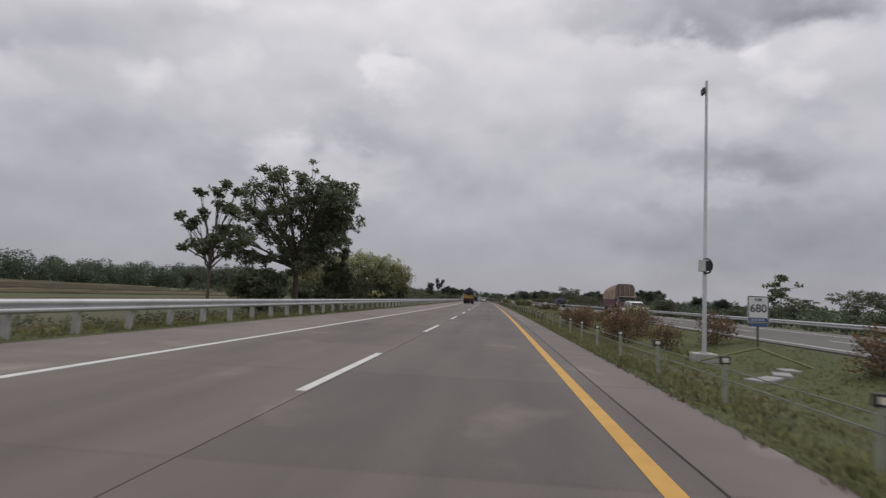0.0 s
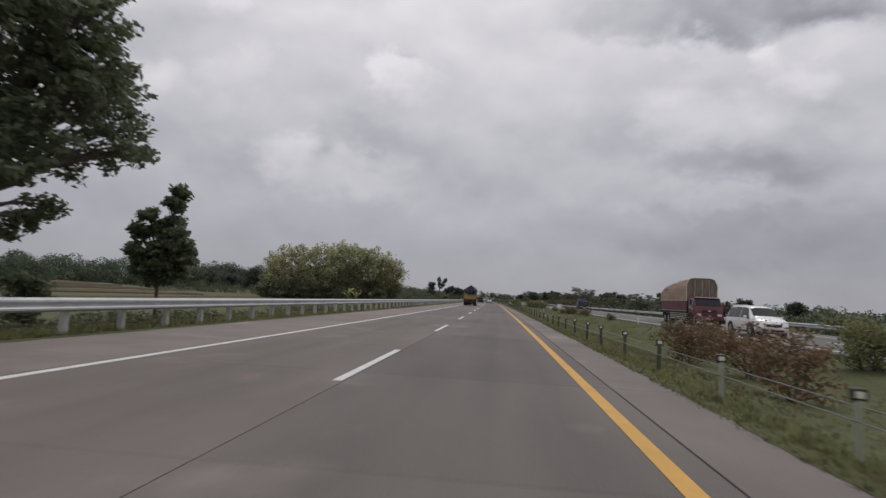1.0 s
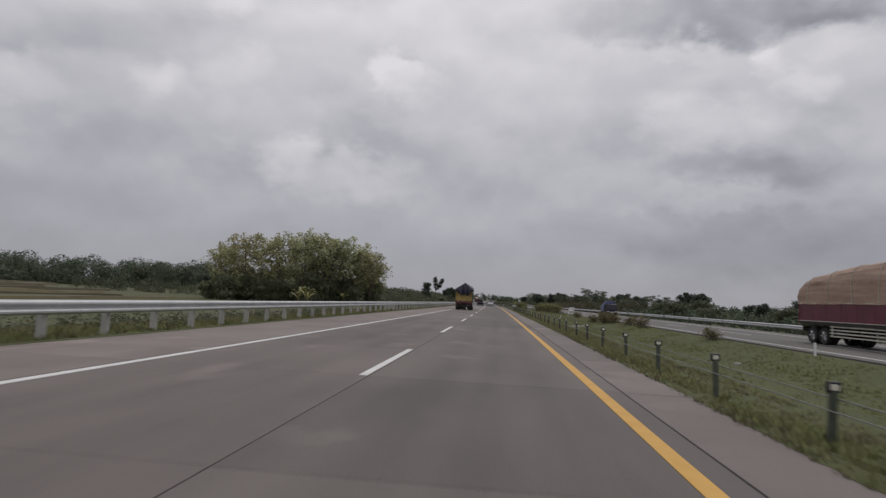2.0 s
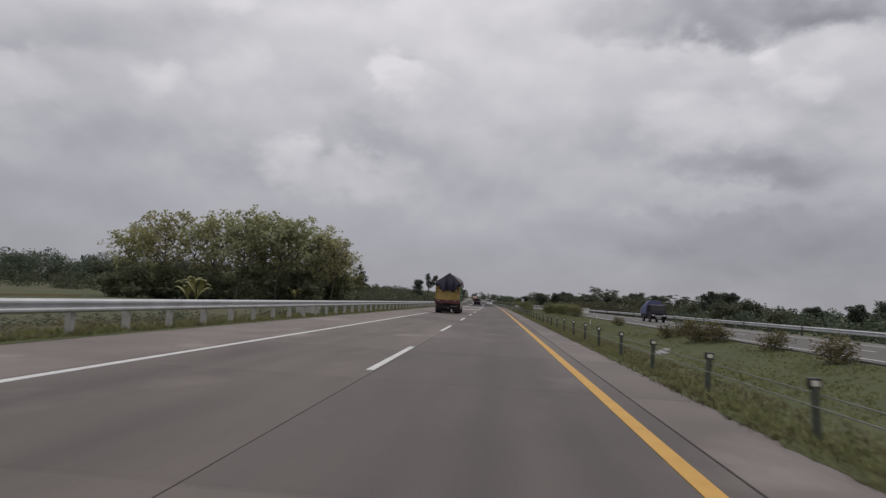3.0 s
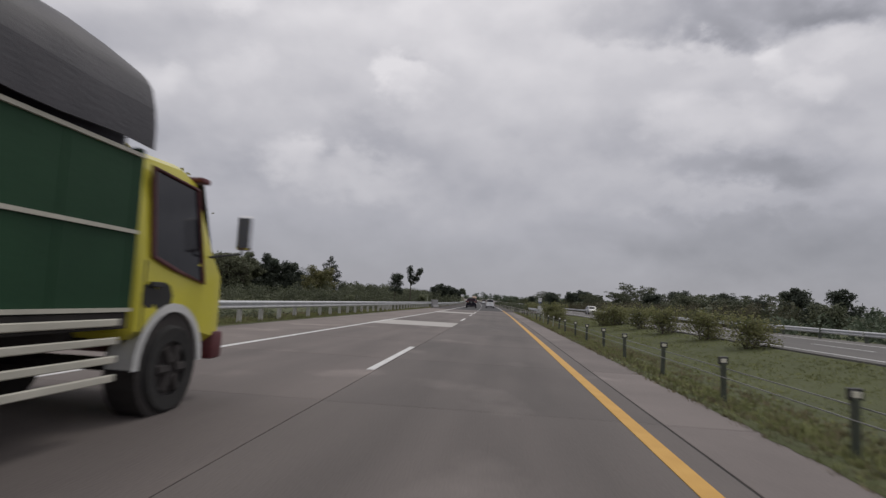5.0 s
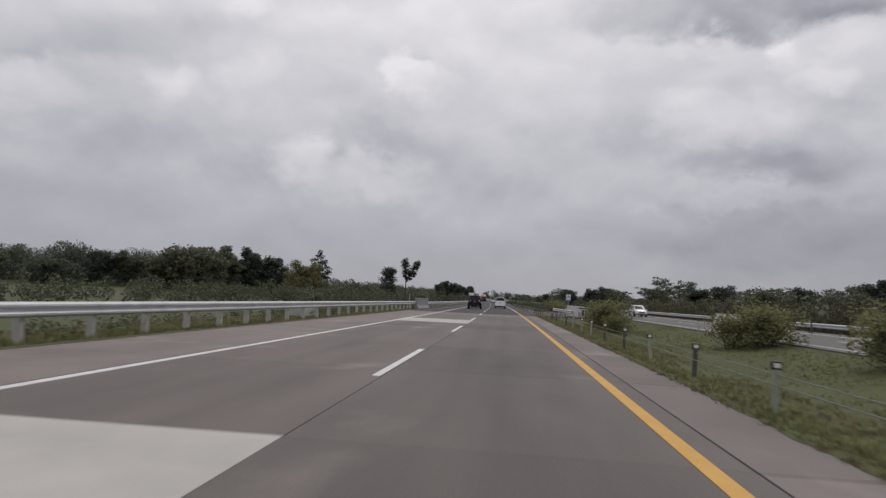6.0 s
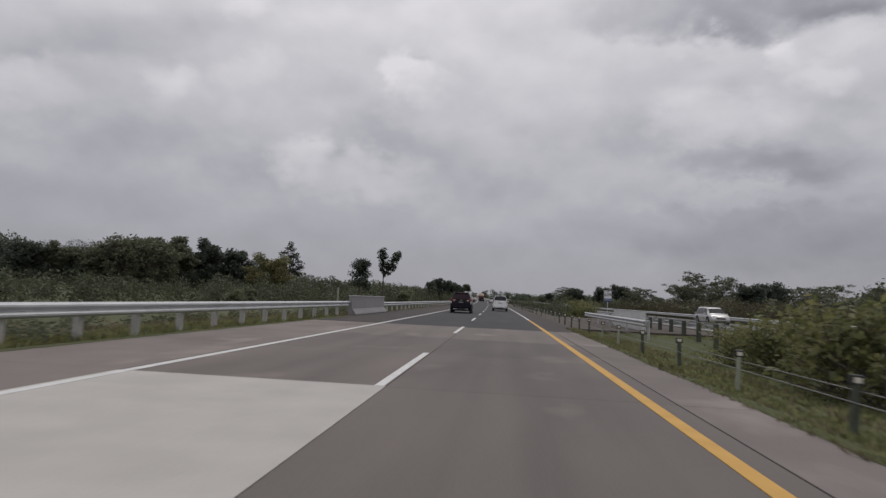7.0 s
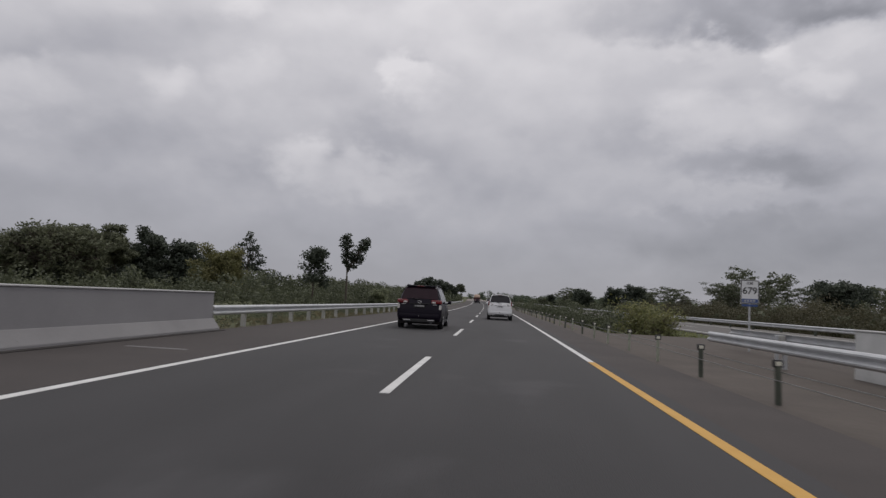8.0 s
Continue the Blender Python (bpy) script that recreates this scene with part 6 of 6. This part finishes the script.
def banana(u, y, seed):
    rng = random.Random(seed)
    t = thing("banana_plant", resize(plant(u, y), 0.78), "banana plant with arching pale green leaves", "plant", "banana plants")
    part("stem", tube([(0, 0, -0.2), (0.05, 0, 1.1)], [0.14, 0.09], 8), LEAF_BANANA, t, smooth=True)
    for i in range(7):
        a = i * 0.95 + rng.uniform(-0.2, 0.2)
        reach, top = rng.uniform(1.0, 1.9), rng.uniform(2.0, 3.1)
        rows = []
        for k in range(8):
            s = k / 7
            r, z = reach * s ** 1.2, 1.0 + (top - 1.0) * math.sin(s * 2.0) * 1.1
            wide = 0.22 * math.sin(math.pi * max(0.0, (s - 0.2) / 0.8)) ** 0.7 + 0.015
            c, d = math.cos(a), math.sin(a)
            rows.append([(r * c - d * wide, r * d + c * wide, z - 0.07), (r * c, r * d, z), (r * c + d * wide, r * d - c * wide, z - 0.07)])
        part("leaf", sheet(rows, 0.008), LEAF_BANANA, t, smooth=True)


banana(-20.0, 109.8, 3)
banana(-21.6, 111.5, 5)
banana(-25.5, 147.0, 9)

# median shrubs
RED = tree("shrub", plant(8.1, 19.8), "red-brown leaved shrub on the median grass", 1.5, 1.0, 0.03, LEAF_RED, 81, per=210, leaf=0.072, fork=0.12, limbs=9, clump=0.36, twigs=3, stems=2, low=0.05, group="median shrubs")
for i, (u, y, k) in enumerate(((9.3, 17.5, 0.75), (12.0, 8.5, 0.8), (8.6, 24.0, 1.0), (10.4, 26.5, 1.05), (7.7, 29.6, 0.85), (8.6, 33.6, 0.95), (8.0, 36.6, 0.9), (9.6, 40.0, 0.95), (11.8, 19.0, 0.9))):
    copy_thing(RED, resize(plant(u, y, 57.0 * i), k))
GREEN = tree("shrub", plant(8.7, 186.3), "broad green shrub with brown tips in the median", 1.8, 1.5, 0.05, LEAF_SHRUB, 91, per=72, leaf=0.11, fork=0.1, limbs=11, clump=0.55, twigs=3, stems=3, low=0.05, group="green median shrubs")
for i, (u, y, k) in enumerate(((9.3, 188.4, 0.75), (9.3, 191.2, 0.8), (8.9, 193.4, 0.6), (12.5, 172.8, 0.85), (11.5, 173.4, 0.7), (13.2, 174.4, 0.7), (8.9, 184.0, 0.6), (9.8, 236.0, 1.05), (12.7, 146.5, 0.7), (12.9, 152.0, 0.75), (12.8, 158.5, 0.8), (12.9, 165.0, 0.8), (12.4, 35.5, 0.72), (11.6, 45.5, 0.26), (12.2, 49.5, 0.30), (10.4, 233.0, 0.8))):
    copy_thing(GREEN, resize(plant(u, y, 73.0 * i), k))

DRY = tree("shrub", plant(12.3, 99.2), "low dry brown shrub near the opposite road", 0.95, 0.85, 0.025, LEAF_DRY, 95, per=120, leaf=0.08, fork=0.08, limbs=10, clump=0.30, twigs=3, stems=3, low=0.03, group="dry median shrubs")
for i, (u, y, k) in enumerate(((12.9, 98.2, 0.9), (11.8, 103.0, 0.7), (12.8, 103.4, 0.8), (13.1, 93.2, 0.75), (12.9, 88.4, 0.8), (12.4, 118.5, 0.7), (12.9, 74.0, 0.6), (12.0, 52.2, 0.8), (12.4, 47.5, 0.8))):
    copy_thing(DRY, resize(plant(u, y, 61.0 * i), k))

# trees beyond the opposite road
ROW = [tree("tree", plant(49.5, 310), "flat-topped spreading tree in the row beyond the road", 8.6, 6.0, 0.16, LEAF_FAR, 101, per=34, leaf=0.27, fork=0.62, limbs=11, clump=1.25, twigs=5, flat=0.35, umbrella=True, low=3.0, group="far row trees"),
       tree("tree", plant(73.5, 266), "dark round tree in the row beyond the road", 9.3, 3.2, 0.16, LEAF_NIGHT, 107, per=46, leaf=0.36, fork=0.25, limbs=13, clump=1.3, twigs=4, low=0.8, group="far row trees"),
       tree("tree", plant(92, 305), "dark broad tree beyond the opposite road", 10.5, 4.4, 0.18, LEAF_NIGHT, 113, per=42, leaf=0.38, fork=0.3, limbs=13, clump=1.5, twigs=4, low=0.8, group="far row trees"),
       tree("shrub", plant(38, 230), "dense scrub bush beyond the opposite guardrail", 4.6, 3.0, 0.10, LEAF_FAR, 117, per=34, leaf=0.30, fork=0.05, limbs=11, clump=1.35, twigs=2, stems=2, low=0.0, group="far scrub")]
rng = random.Random(21)
for i in range(50):
    y = 62 + i * 10.0 + rng.uniform(-3, 3)
    u = rng.uniform(44, 74) - (8 if y > 250 else 0)
    copy_thing(ROW[rng.choice((0, 1, 2, 2, 0))], resize(plant(u, y, rng.uniform(0, 360)), rng.uniform(0.5, 0.9) * (0.5 if y < 150 else 0.6 if y < 240 else 1.0)))
for u, y, k in ((36, 320, 0.66), (42, 306, 0.72), (56, 314, 0.8), (63, 300, 0.74), (71, 309, 0.85), (79, 299, 0.85), (88, 296, 0.9)):
    copy_thing(ROW[0], resize(plant(u, y, u * 7.0), k))
for u, y, k in ((45, 66, 0.5), (53, 73, 0.55), (61, 66, 0.5), (50, 88, 0.45)):
    copy_thing(ROW[0], resize(plant(u, y, u * 5.0), k))
for i in range(26):
    y = 50 + i * 19 + rng.uniform(-3, 3)
    copy_thing(ROW[3], resize(plant(rng.uniform(34, 52), y, rng.uniform(0, 360)), rng.uniform(0.6, 1.1) * (0.6 if y < 150 else 1.0)))
tree("tree", plant(41.5, 76.0), "thin-crowned young tree beyond the opposite guardrail", 8.6, 2.4, 0.08, LEAF_DARK, 121, per=95, leaf=0.28, fork=0.35, limbs=9, clump=0.62, twigs=2, low=2.0)

# trees ahead beside the shoulder
tree("tree", plant(-24.4, 281.6), "dark bushy tree with a narrow crown", 9.8, 2.2, 0.16, LEAF_NIGHT, 131, per=75, leaf=0.25, fork=0.32, limbs=11, clump=0.95, twigs=4, low=2.0)
lobed_tree(plant(-20.6, 286.1), "tall dark tree whose crown forks into two lobes",
           [(-0.5, 0.2, 10.2, 0.75), (-0.3, -0.3, 9.2, 0.95), (0.0, 0.4, 8.2, 1.0), (0.2, -0.2, 7.2, 0.95), (2.6, 0.1, 10.0, 0.7), (2.4, -0.4, 9.1, 0.9), (2.0, 0.3, 8.2, 0.85), (1.4, 0.0, 7.2, 0.85), (0.6, 0.2, 6.2, 0.7)],
           4.6, 0.17, LEAF_NIGHT, 137, 62, 0.25)
lobed_tree(resize(plant(-57.1, 334.3), 2.0), "tiered dark conifer-like tree above the scrub",
           [(0.1, 0.0, 7.5, 0.25), (-0.3, 0.1, 6.9, 0.3), (0.5, -0.1, 6.8, 0.3), (-0.8, 0.0, 6.2, 0.35), (0.8, 0.2, 6.0, 0.35), (0.1, -0.2, 5.6, 0.4), (-1.2, 0.1, 5.2, 0.4), (1.3, 0.0, 5.1, 0.4),
            (0.2, 0.3, 4.7, 0.5), (-0.9, -0.3, 4.3, 0.45), (1.6, 0.1, 4.2, 0.45), (0.6, 0.0, 3.8, 0.6), (-1.1, 0.2, 3.4, 0.6), (1.4, -0.2, 3.2, 0.6)],
           2.9, 0.12, LEAF_NIGHT, 139, 46, 0.22)
tree("tree", plant(-8.0, 425.0), "round tree close to the distant guardrail", 8.0, 1.5, 0.15, LEAF_FAR, 149, per=46, leaf=0.4, fork=0.55, limbs=10, clump=1.1, twigs=3, low=4.0)
for u, y, k in ((-12.5, 392.0, 0.72), (-15.0, 398.0, 0.85), (-18.5, 402.0, 0.95), (-21.0, 396.0, 0.8), (-10.8, 405.0, 0.62)):
    copy_thing(ROW[1], resize(plant(u, y, u * 9.0), k))
tree("tree", plant(-56.5, 318), "yellow-green broad tree below the dark wood", 8.7, 5.6, 0.2, LEAF_GOLD, 151, per=80, leaf=0.3, fork=0.1, limbs=14, clump=1.7, twigs=4, low=0.5)


NIGHT = [tree("tree", plant(-88.0, 321.0), "dark green umbrella-crowned tree at the front of the wood", 12.6, 7.0, 0.25, LEAF_WOOD, 171, per=60, leaf=0.40, fork=0.5, limbs=14, clump=1.7, twigs=5, flat=0.5, umbrella=True, low=2.0, group="dark wood trees"),
         tree("tree", plant(-116.0, 306.0), "dark round tree at the front of the wood", 9.5, 4.6, 0.25, LEAF_NIGHT, 173, per=60, leaf=0.38, fork=0.2, limbs=16, clump=1.6, twigs=4, low=0.8, group="dark wood trees")]
for i, (u, y, k) in enumerate(((-95.0, 318.0, 0.92), (-102.0, 316.0, 0.8), (-82.0, 322.0, 0.8), (-110.0, 312.0, 0.72), (-127.0, 300.0, 0.62), (-140.0, 294.0, 0.62), (-99.0, 310.0, 0.6), (-88.0, 313.0, 0.55), (-152.0, 288.0, 0.6))):
    copy_thing(NIGHT[(i + i // 3) % 2], resize(plant(u, y, 67.0 * i), k))
rng = random.Random(47)
DOME = [(4.9 * math.sin(a) * f, 2.6 * math.cos(a) * f, 4.0 + 1.35 * math.sqrt(max(0.0, 1 - f * f)) + rng.uniform(-0.12, 0.12), 1.0 + 0.25 * rng.random()) for f, n in ((0.15, 2), (0.5, 7), (0.78, 10), (1.0, 13)) for a in [6.283 * (q + 0.5 * f) / n for q in range(n)]]
DOME += [(4.6 * math.sin(a), 2.4 * math.cos(a), z, 1.05) for z in (2.9, 1.9) for a in [6.283 * (q + z) / 11 for q in range(11)]]
lobed_tree(resize(plant(-91.0, 313.0), 2.1), "broad dark green tree with a closed dome-shaped crown", DOME, 1.6, 0.2, LEAF_WOOD, 181, 40, 0.21)
for u, y, tall in ((-77.0, 326.0, 15.0), (-71.5, 331.0, 13.0)):
    tree("tree", plant(u, y), "tall dark dense tree rising out of the wood", tall, 3.6, 0.25, LEAF_NIGHT, 160 + int(tall), per=42, leaf=0.42, fork=0.15, limbs=18, clump=1.7, twigs=4, low=1.0, group="dark wood trees")


def woods(name, label, stretch, count, seed, tall, mat, leaf=0.85, per=13):
    """Many small far trees and scrub as one mass; stretch: front edge points (u, y) and depth."""
    rng = np.random.default_rng(seed)
    centres, radii = [], []
    edge, depth = stretch
    lengths = [math.dist(a, b) for a, b in zip(edge, edge[1:])]
    for _ in range(count):
        i = rng.choice(len(lengths), p=np.array(lengths) / sum(lengths))
        s, back = rng.random(), rng.random() ** 1.5 * depth
        a, b = np.array(edge[i]), np.array(edge[i + 1])
        along = (b - a) / lengths[i]
        out = np.array((-along[1], along[0]))
        u, y = a + (b - a) * s + out * back
        h = tall * (0.55 + 0.45 * rng.random()) * (0.6 + 0.4 * min(1.0, back / 12))
        z = ground_height(u, y)
        r = h * rng.uniform(0.24, 0.36)
        for k in range(6):
            centres.append((bend(y) + u + rng.normal() * r * 0.6, y + rng.normal() * r * 0.6, z + h * (0.10 + 0.145 * k) - 0.3 * r))
            radii.append(r * rng.uniform(0.65, 1.05) * (0.85 + 0.09 * k - 0.016 * k * k))
    places, sizes, outs = clumps(centres, radii, per * 1.7, leaf * 0.72, seed + 1, 0.8, 0.7)
    ob = new(name, leaf_mesh(name, places, sizes, mat, seed + 2, long=1.05, droop=0.1, outs=outs, soft=0.9))
    return tagged(ob, label, "woods", kind="stuff")


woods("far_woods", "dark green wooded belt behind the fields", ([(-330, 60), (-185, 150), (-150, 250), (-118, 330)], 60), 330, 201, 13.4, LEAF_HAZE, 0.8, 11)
woods("far_woods", "dark wood on a low hill beside the road ahead", ([(-160, 290), (-80, 322), (-56, 350)], 60), 170, 211, 12.4, LEAF_NIGHT, 0.44, 30)
woods("far_woods", "far dark wood beside the road ahead", ([(-56, 350), (-38, 430), (-28, 540), (-34, 720)], 50), 200, 216, 9.0, LEAF_FAR)
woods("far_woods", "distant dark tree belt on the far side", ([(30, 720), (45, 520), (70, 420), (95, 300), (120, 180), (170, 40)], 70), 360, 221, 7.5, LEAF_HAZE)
woods("far_woods", "dense green scrub belt along the opposite road", ([(34, 720), (33, 500), (31, 200)], 22), 260, 241, 5.2, LEAF_FAR)
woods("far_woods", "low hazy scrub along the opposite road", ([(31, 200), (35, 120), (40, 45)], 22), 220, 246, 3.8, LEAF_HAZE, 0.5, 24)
woods("median_hedge", "dense olive green hedge along the median past the underpass", ([(8.4, 440), (8.4, 237)], 4.2), 190, 281, 2.9, LEAF_FAR, 0.17, 240)
woods("far_woods", "dark trees close to the distant shoulder", ([(-10.5, 345), (-10, 430), (-11, 600)], 9), 100, 291, 7.0, LEAF_FAR, 0.5, 20)
woods("scrub", "brown and olive scrub belt behind the opposite guardrail", ([(31.5, 345), (31, 275), (30, 205)], 14), 380, 271, 5.6, LEAF_BROWN, 0.22, 70)
woods("scrub", "low green scrub between the guardrail and the wood", ([(-75, 150), (-40, 190), (-24, 225), (-19, 290), (-18, 340)], 35), 420, 261, 3.6, LEAF_FAR, 0.34, 40)
woods("far_woods", "low green wood along the distant shoulder", ([(-40, 265), (-24, 300), (-17, 380), (-18, 720)], 22), 300, 251, 7.0, LEAF_FAR, 0.5, 20)
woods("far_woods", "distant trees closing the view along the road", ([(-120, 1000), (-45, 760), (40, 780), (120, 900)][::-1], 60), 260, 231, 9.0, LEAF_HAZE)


woods("field_hedge", "low green hedge between two fields", ([(-92, 140), (-78, 20)], 3), 90, 321, 1.3, LEAF_UNDER, 0.22, 60)
woods("field_hedge", "low dark hedge between two fields", ([(-150, 170), (-118, 30)], 4), 90, 331, 1.8, LEAF_FAR, 0.30, 40)


def grass(name, label, u0, u1, y0, y1, count, seed, tall, mat):
    rng = np.random.default_rng(seed)
    u, y = rng.uniform(u0, u1, count), rng.uniform(y0, y1, count)
    patch = np.array([noise.noise((a * 0.5, b * 0.35, 5.0)) for a, b in zip(u, y)])
    keep = patch > rng.uniform(-1.5, 0.8, count)
    u, y, n = u[keep], y[keep], int(keep.sum())
    x = u + np.array([bend(v) for v in y])
    z = np.array([ground_height(a, b) for a, b in zip(u, y)])
    z = np.where((u > 4.6) & (u < 5.3), 0.0, z)
    h = tall * (0.4 + rng.random(n)) * (1 + 0.8 * np.maximum(patch[keep], 0))
    verts = np.zeros((n, 5, 3, 3))
    for k in range(5):
        a, r = rng.uniform(0, 6.28, n), rng.uniform(0.0, 0.08, n)
        px, py = x + r * np.cos(a), y + r * np.sin(a)
        d = rng.uniform(0.2, 0.8, n) * h
        w = (0.012 + 0.010 * rng.random(n)) * np.where(np.sin(a) < 0, -1.0, 1.0)
        verts[:, k, 0] = np.stack([px - w * np.sin(a), py + w * np.cos(a), z - 0.03], 1)
        verts[:, k, 1] = np.stack([px + w * np.sin(a), py - w * np.cos(a), z - 0.03], 1)
        verts[:, k, 2] = np.stack([px + d * np.cos(a), py + d * np.sin(a), z + h * (0.6 + 0.4 * rng.random(n))], 1)
    me = bpy.data.meshes.new(name)
    m = n * 5
    me.vertices.add(3 * m)
    me.vertices.foreach_set("co", verts.astype(np.float32).ravel())
    me.loops.add(3 * m)
    me.loops.foreach_set("vertex_index", np.arange(3 * m, dtype=np.int32))
    me.polygons.add(m)
    me.polygons.foreach_set("loop_start", np.arange(0, 3 * m, 3, dtype=np.int32))
    me.update(calc_edges=True)
    me.materials.append(mat)
    lie = rng.normal(0, 0.28, (n, 1, 1, 3)) + np.array((0.0, 0.0, 1.0))
    lie = np.broadcast_to(lie / np.linalg.norm(lie, axis=3)[..., None], (n, 5, 3, 3)).reshape(-1, 3)
    me.shade_smooth()
    me.normals_split_custom_set_from_vertices(lie.astype(np.float32))
    return tagged(new(name, me), label, "grass", kind="stuff")


grass("grass", "uneven green grass on the median", 5.15, 13.4, -8, 204, 70000, 301, 0.055, GRASS)
grass("grass", "dry brown grass among the barrier posts", 5.0, 7.4, -8, 204, 16000, 305, 0.08, GRASS_DRY)
grass("grass", "rough dry grass on the verge behind the guardrail", -11.0, -7.0, -8, 300, 22000, 311, 0.14, GRASS_DRY)
grass("grass", "rough green grass under the guardrail", -9.0, -6.85, -8, 206, 26000, 313, 0.13, GRASS)
grass("grass", "taller weeds along the pavement edge of the median", 4.87, 5.9, -8, 204, 26000, 321, 0.075, GRASS)
grass("grass", "dry grass tufts creeping over the pavement edge", 4.80, 5.2, -8, 204, 12000, 327, 0.05, GRASS_DRY)
grass("grass", "grass on the median past the underpass", 5.6, 13.4, 232, 330, 9000, 331, 0.15, GRASS)


def weeds(name, label, u0, u1, y0, y1, count, seed, tall, mat):
    """Knee-high weeds in ragged tufts."""
    rng = np.random.default_rng(seed)
    centres, radii = [], []
    for _ in range(count):
        u, y = rng.uniform(u0, u1), rng.uniform(y0, y1)
        if noise.noise((u * 0.3, y * 0.12, seed)) < -0.08:
            continue
        r = tall * rng.uniform(0.35, 0.8)
        centres.append((bend(y) + u, y, ground_height(u, y) + 0.5 * r))
        radii.append(r)
    places, sizes, outs = clumps(centres, radii, 300, 0.055, seed + 1, 0.8, 0.2)
    return tagged(new(name, leaf_mesh(name, places, sizes, mat, seed + 2, long=2.6)), label, "weeds", kind="stuff")


weeds("weeds", "dark green weeds behind the guardrail", -12.5, -7.7, -8, 330, 2600, 401, 0.50, LEAF_FAR)
weeds("weeds", "sparse brown weeds behind the guardrail", -11.5, -7.9, -8, 330, 500, 405, 0.40, LEAF_DRY)
weeds("weeds", "sparse weeds in the median grass", 6.0, 12.8, -5, 204, 90, 411, 0.20, LEAF_SHRUB)

# ---- slabs of the carriageway, piece by piece ----
rng = random.Random(77)
for name, u0, u1, mat in COLUMNS:
    half = (u1 - u0) / 2
    joint = 0.009 if name == "verge_slab" else 0.004
    ends = []
    y = FIRST_SLAB
    while y < SLAB_END - 0.1:
        ends.append((y, min(y + 5.0, SLAB_END)))
        y += 5.0
    meshes = {}
    for a, b in ends:
        long = round(b - a, 2)
        fresh = name == "lane_slab" and u0 < 0 and (136 < (a + b) / 2 < 138 or 146 < (a + b) / 2 < 152 or 176 < (a + b) / 2 < 182)
        late = name != "shoulder_slab" and a > 190
        key = (long, fresh, late)
        if key not in meshes:
            meshes[key] = finish(name, box(-half, half, -long / 2 + joint, long / 2 - joint, -0.28, 0.0), CONCRETE_NEW if fresh else CONCRETE_PALE if late else mat, bevel=0.004)
        mid = (a + b) / 2
        tilt = pose(0, 0, 0, rng.uniform(-0.02, 0.02), rng.uniform(-0.02, 0.02), 0)
        piece(name, meshes[key], carriageway, at((u0 + u1) / 2, mid, -0.0015) @ tilt)
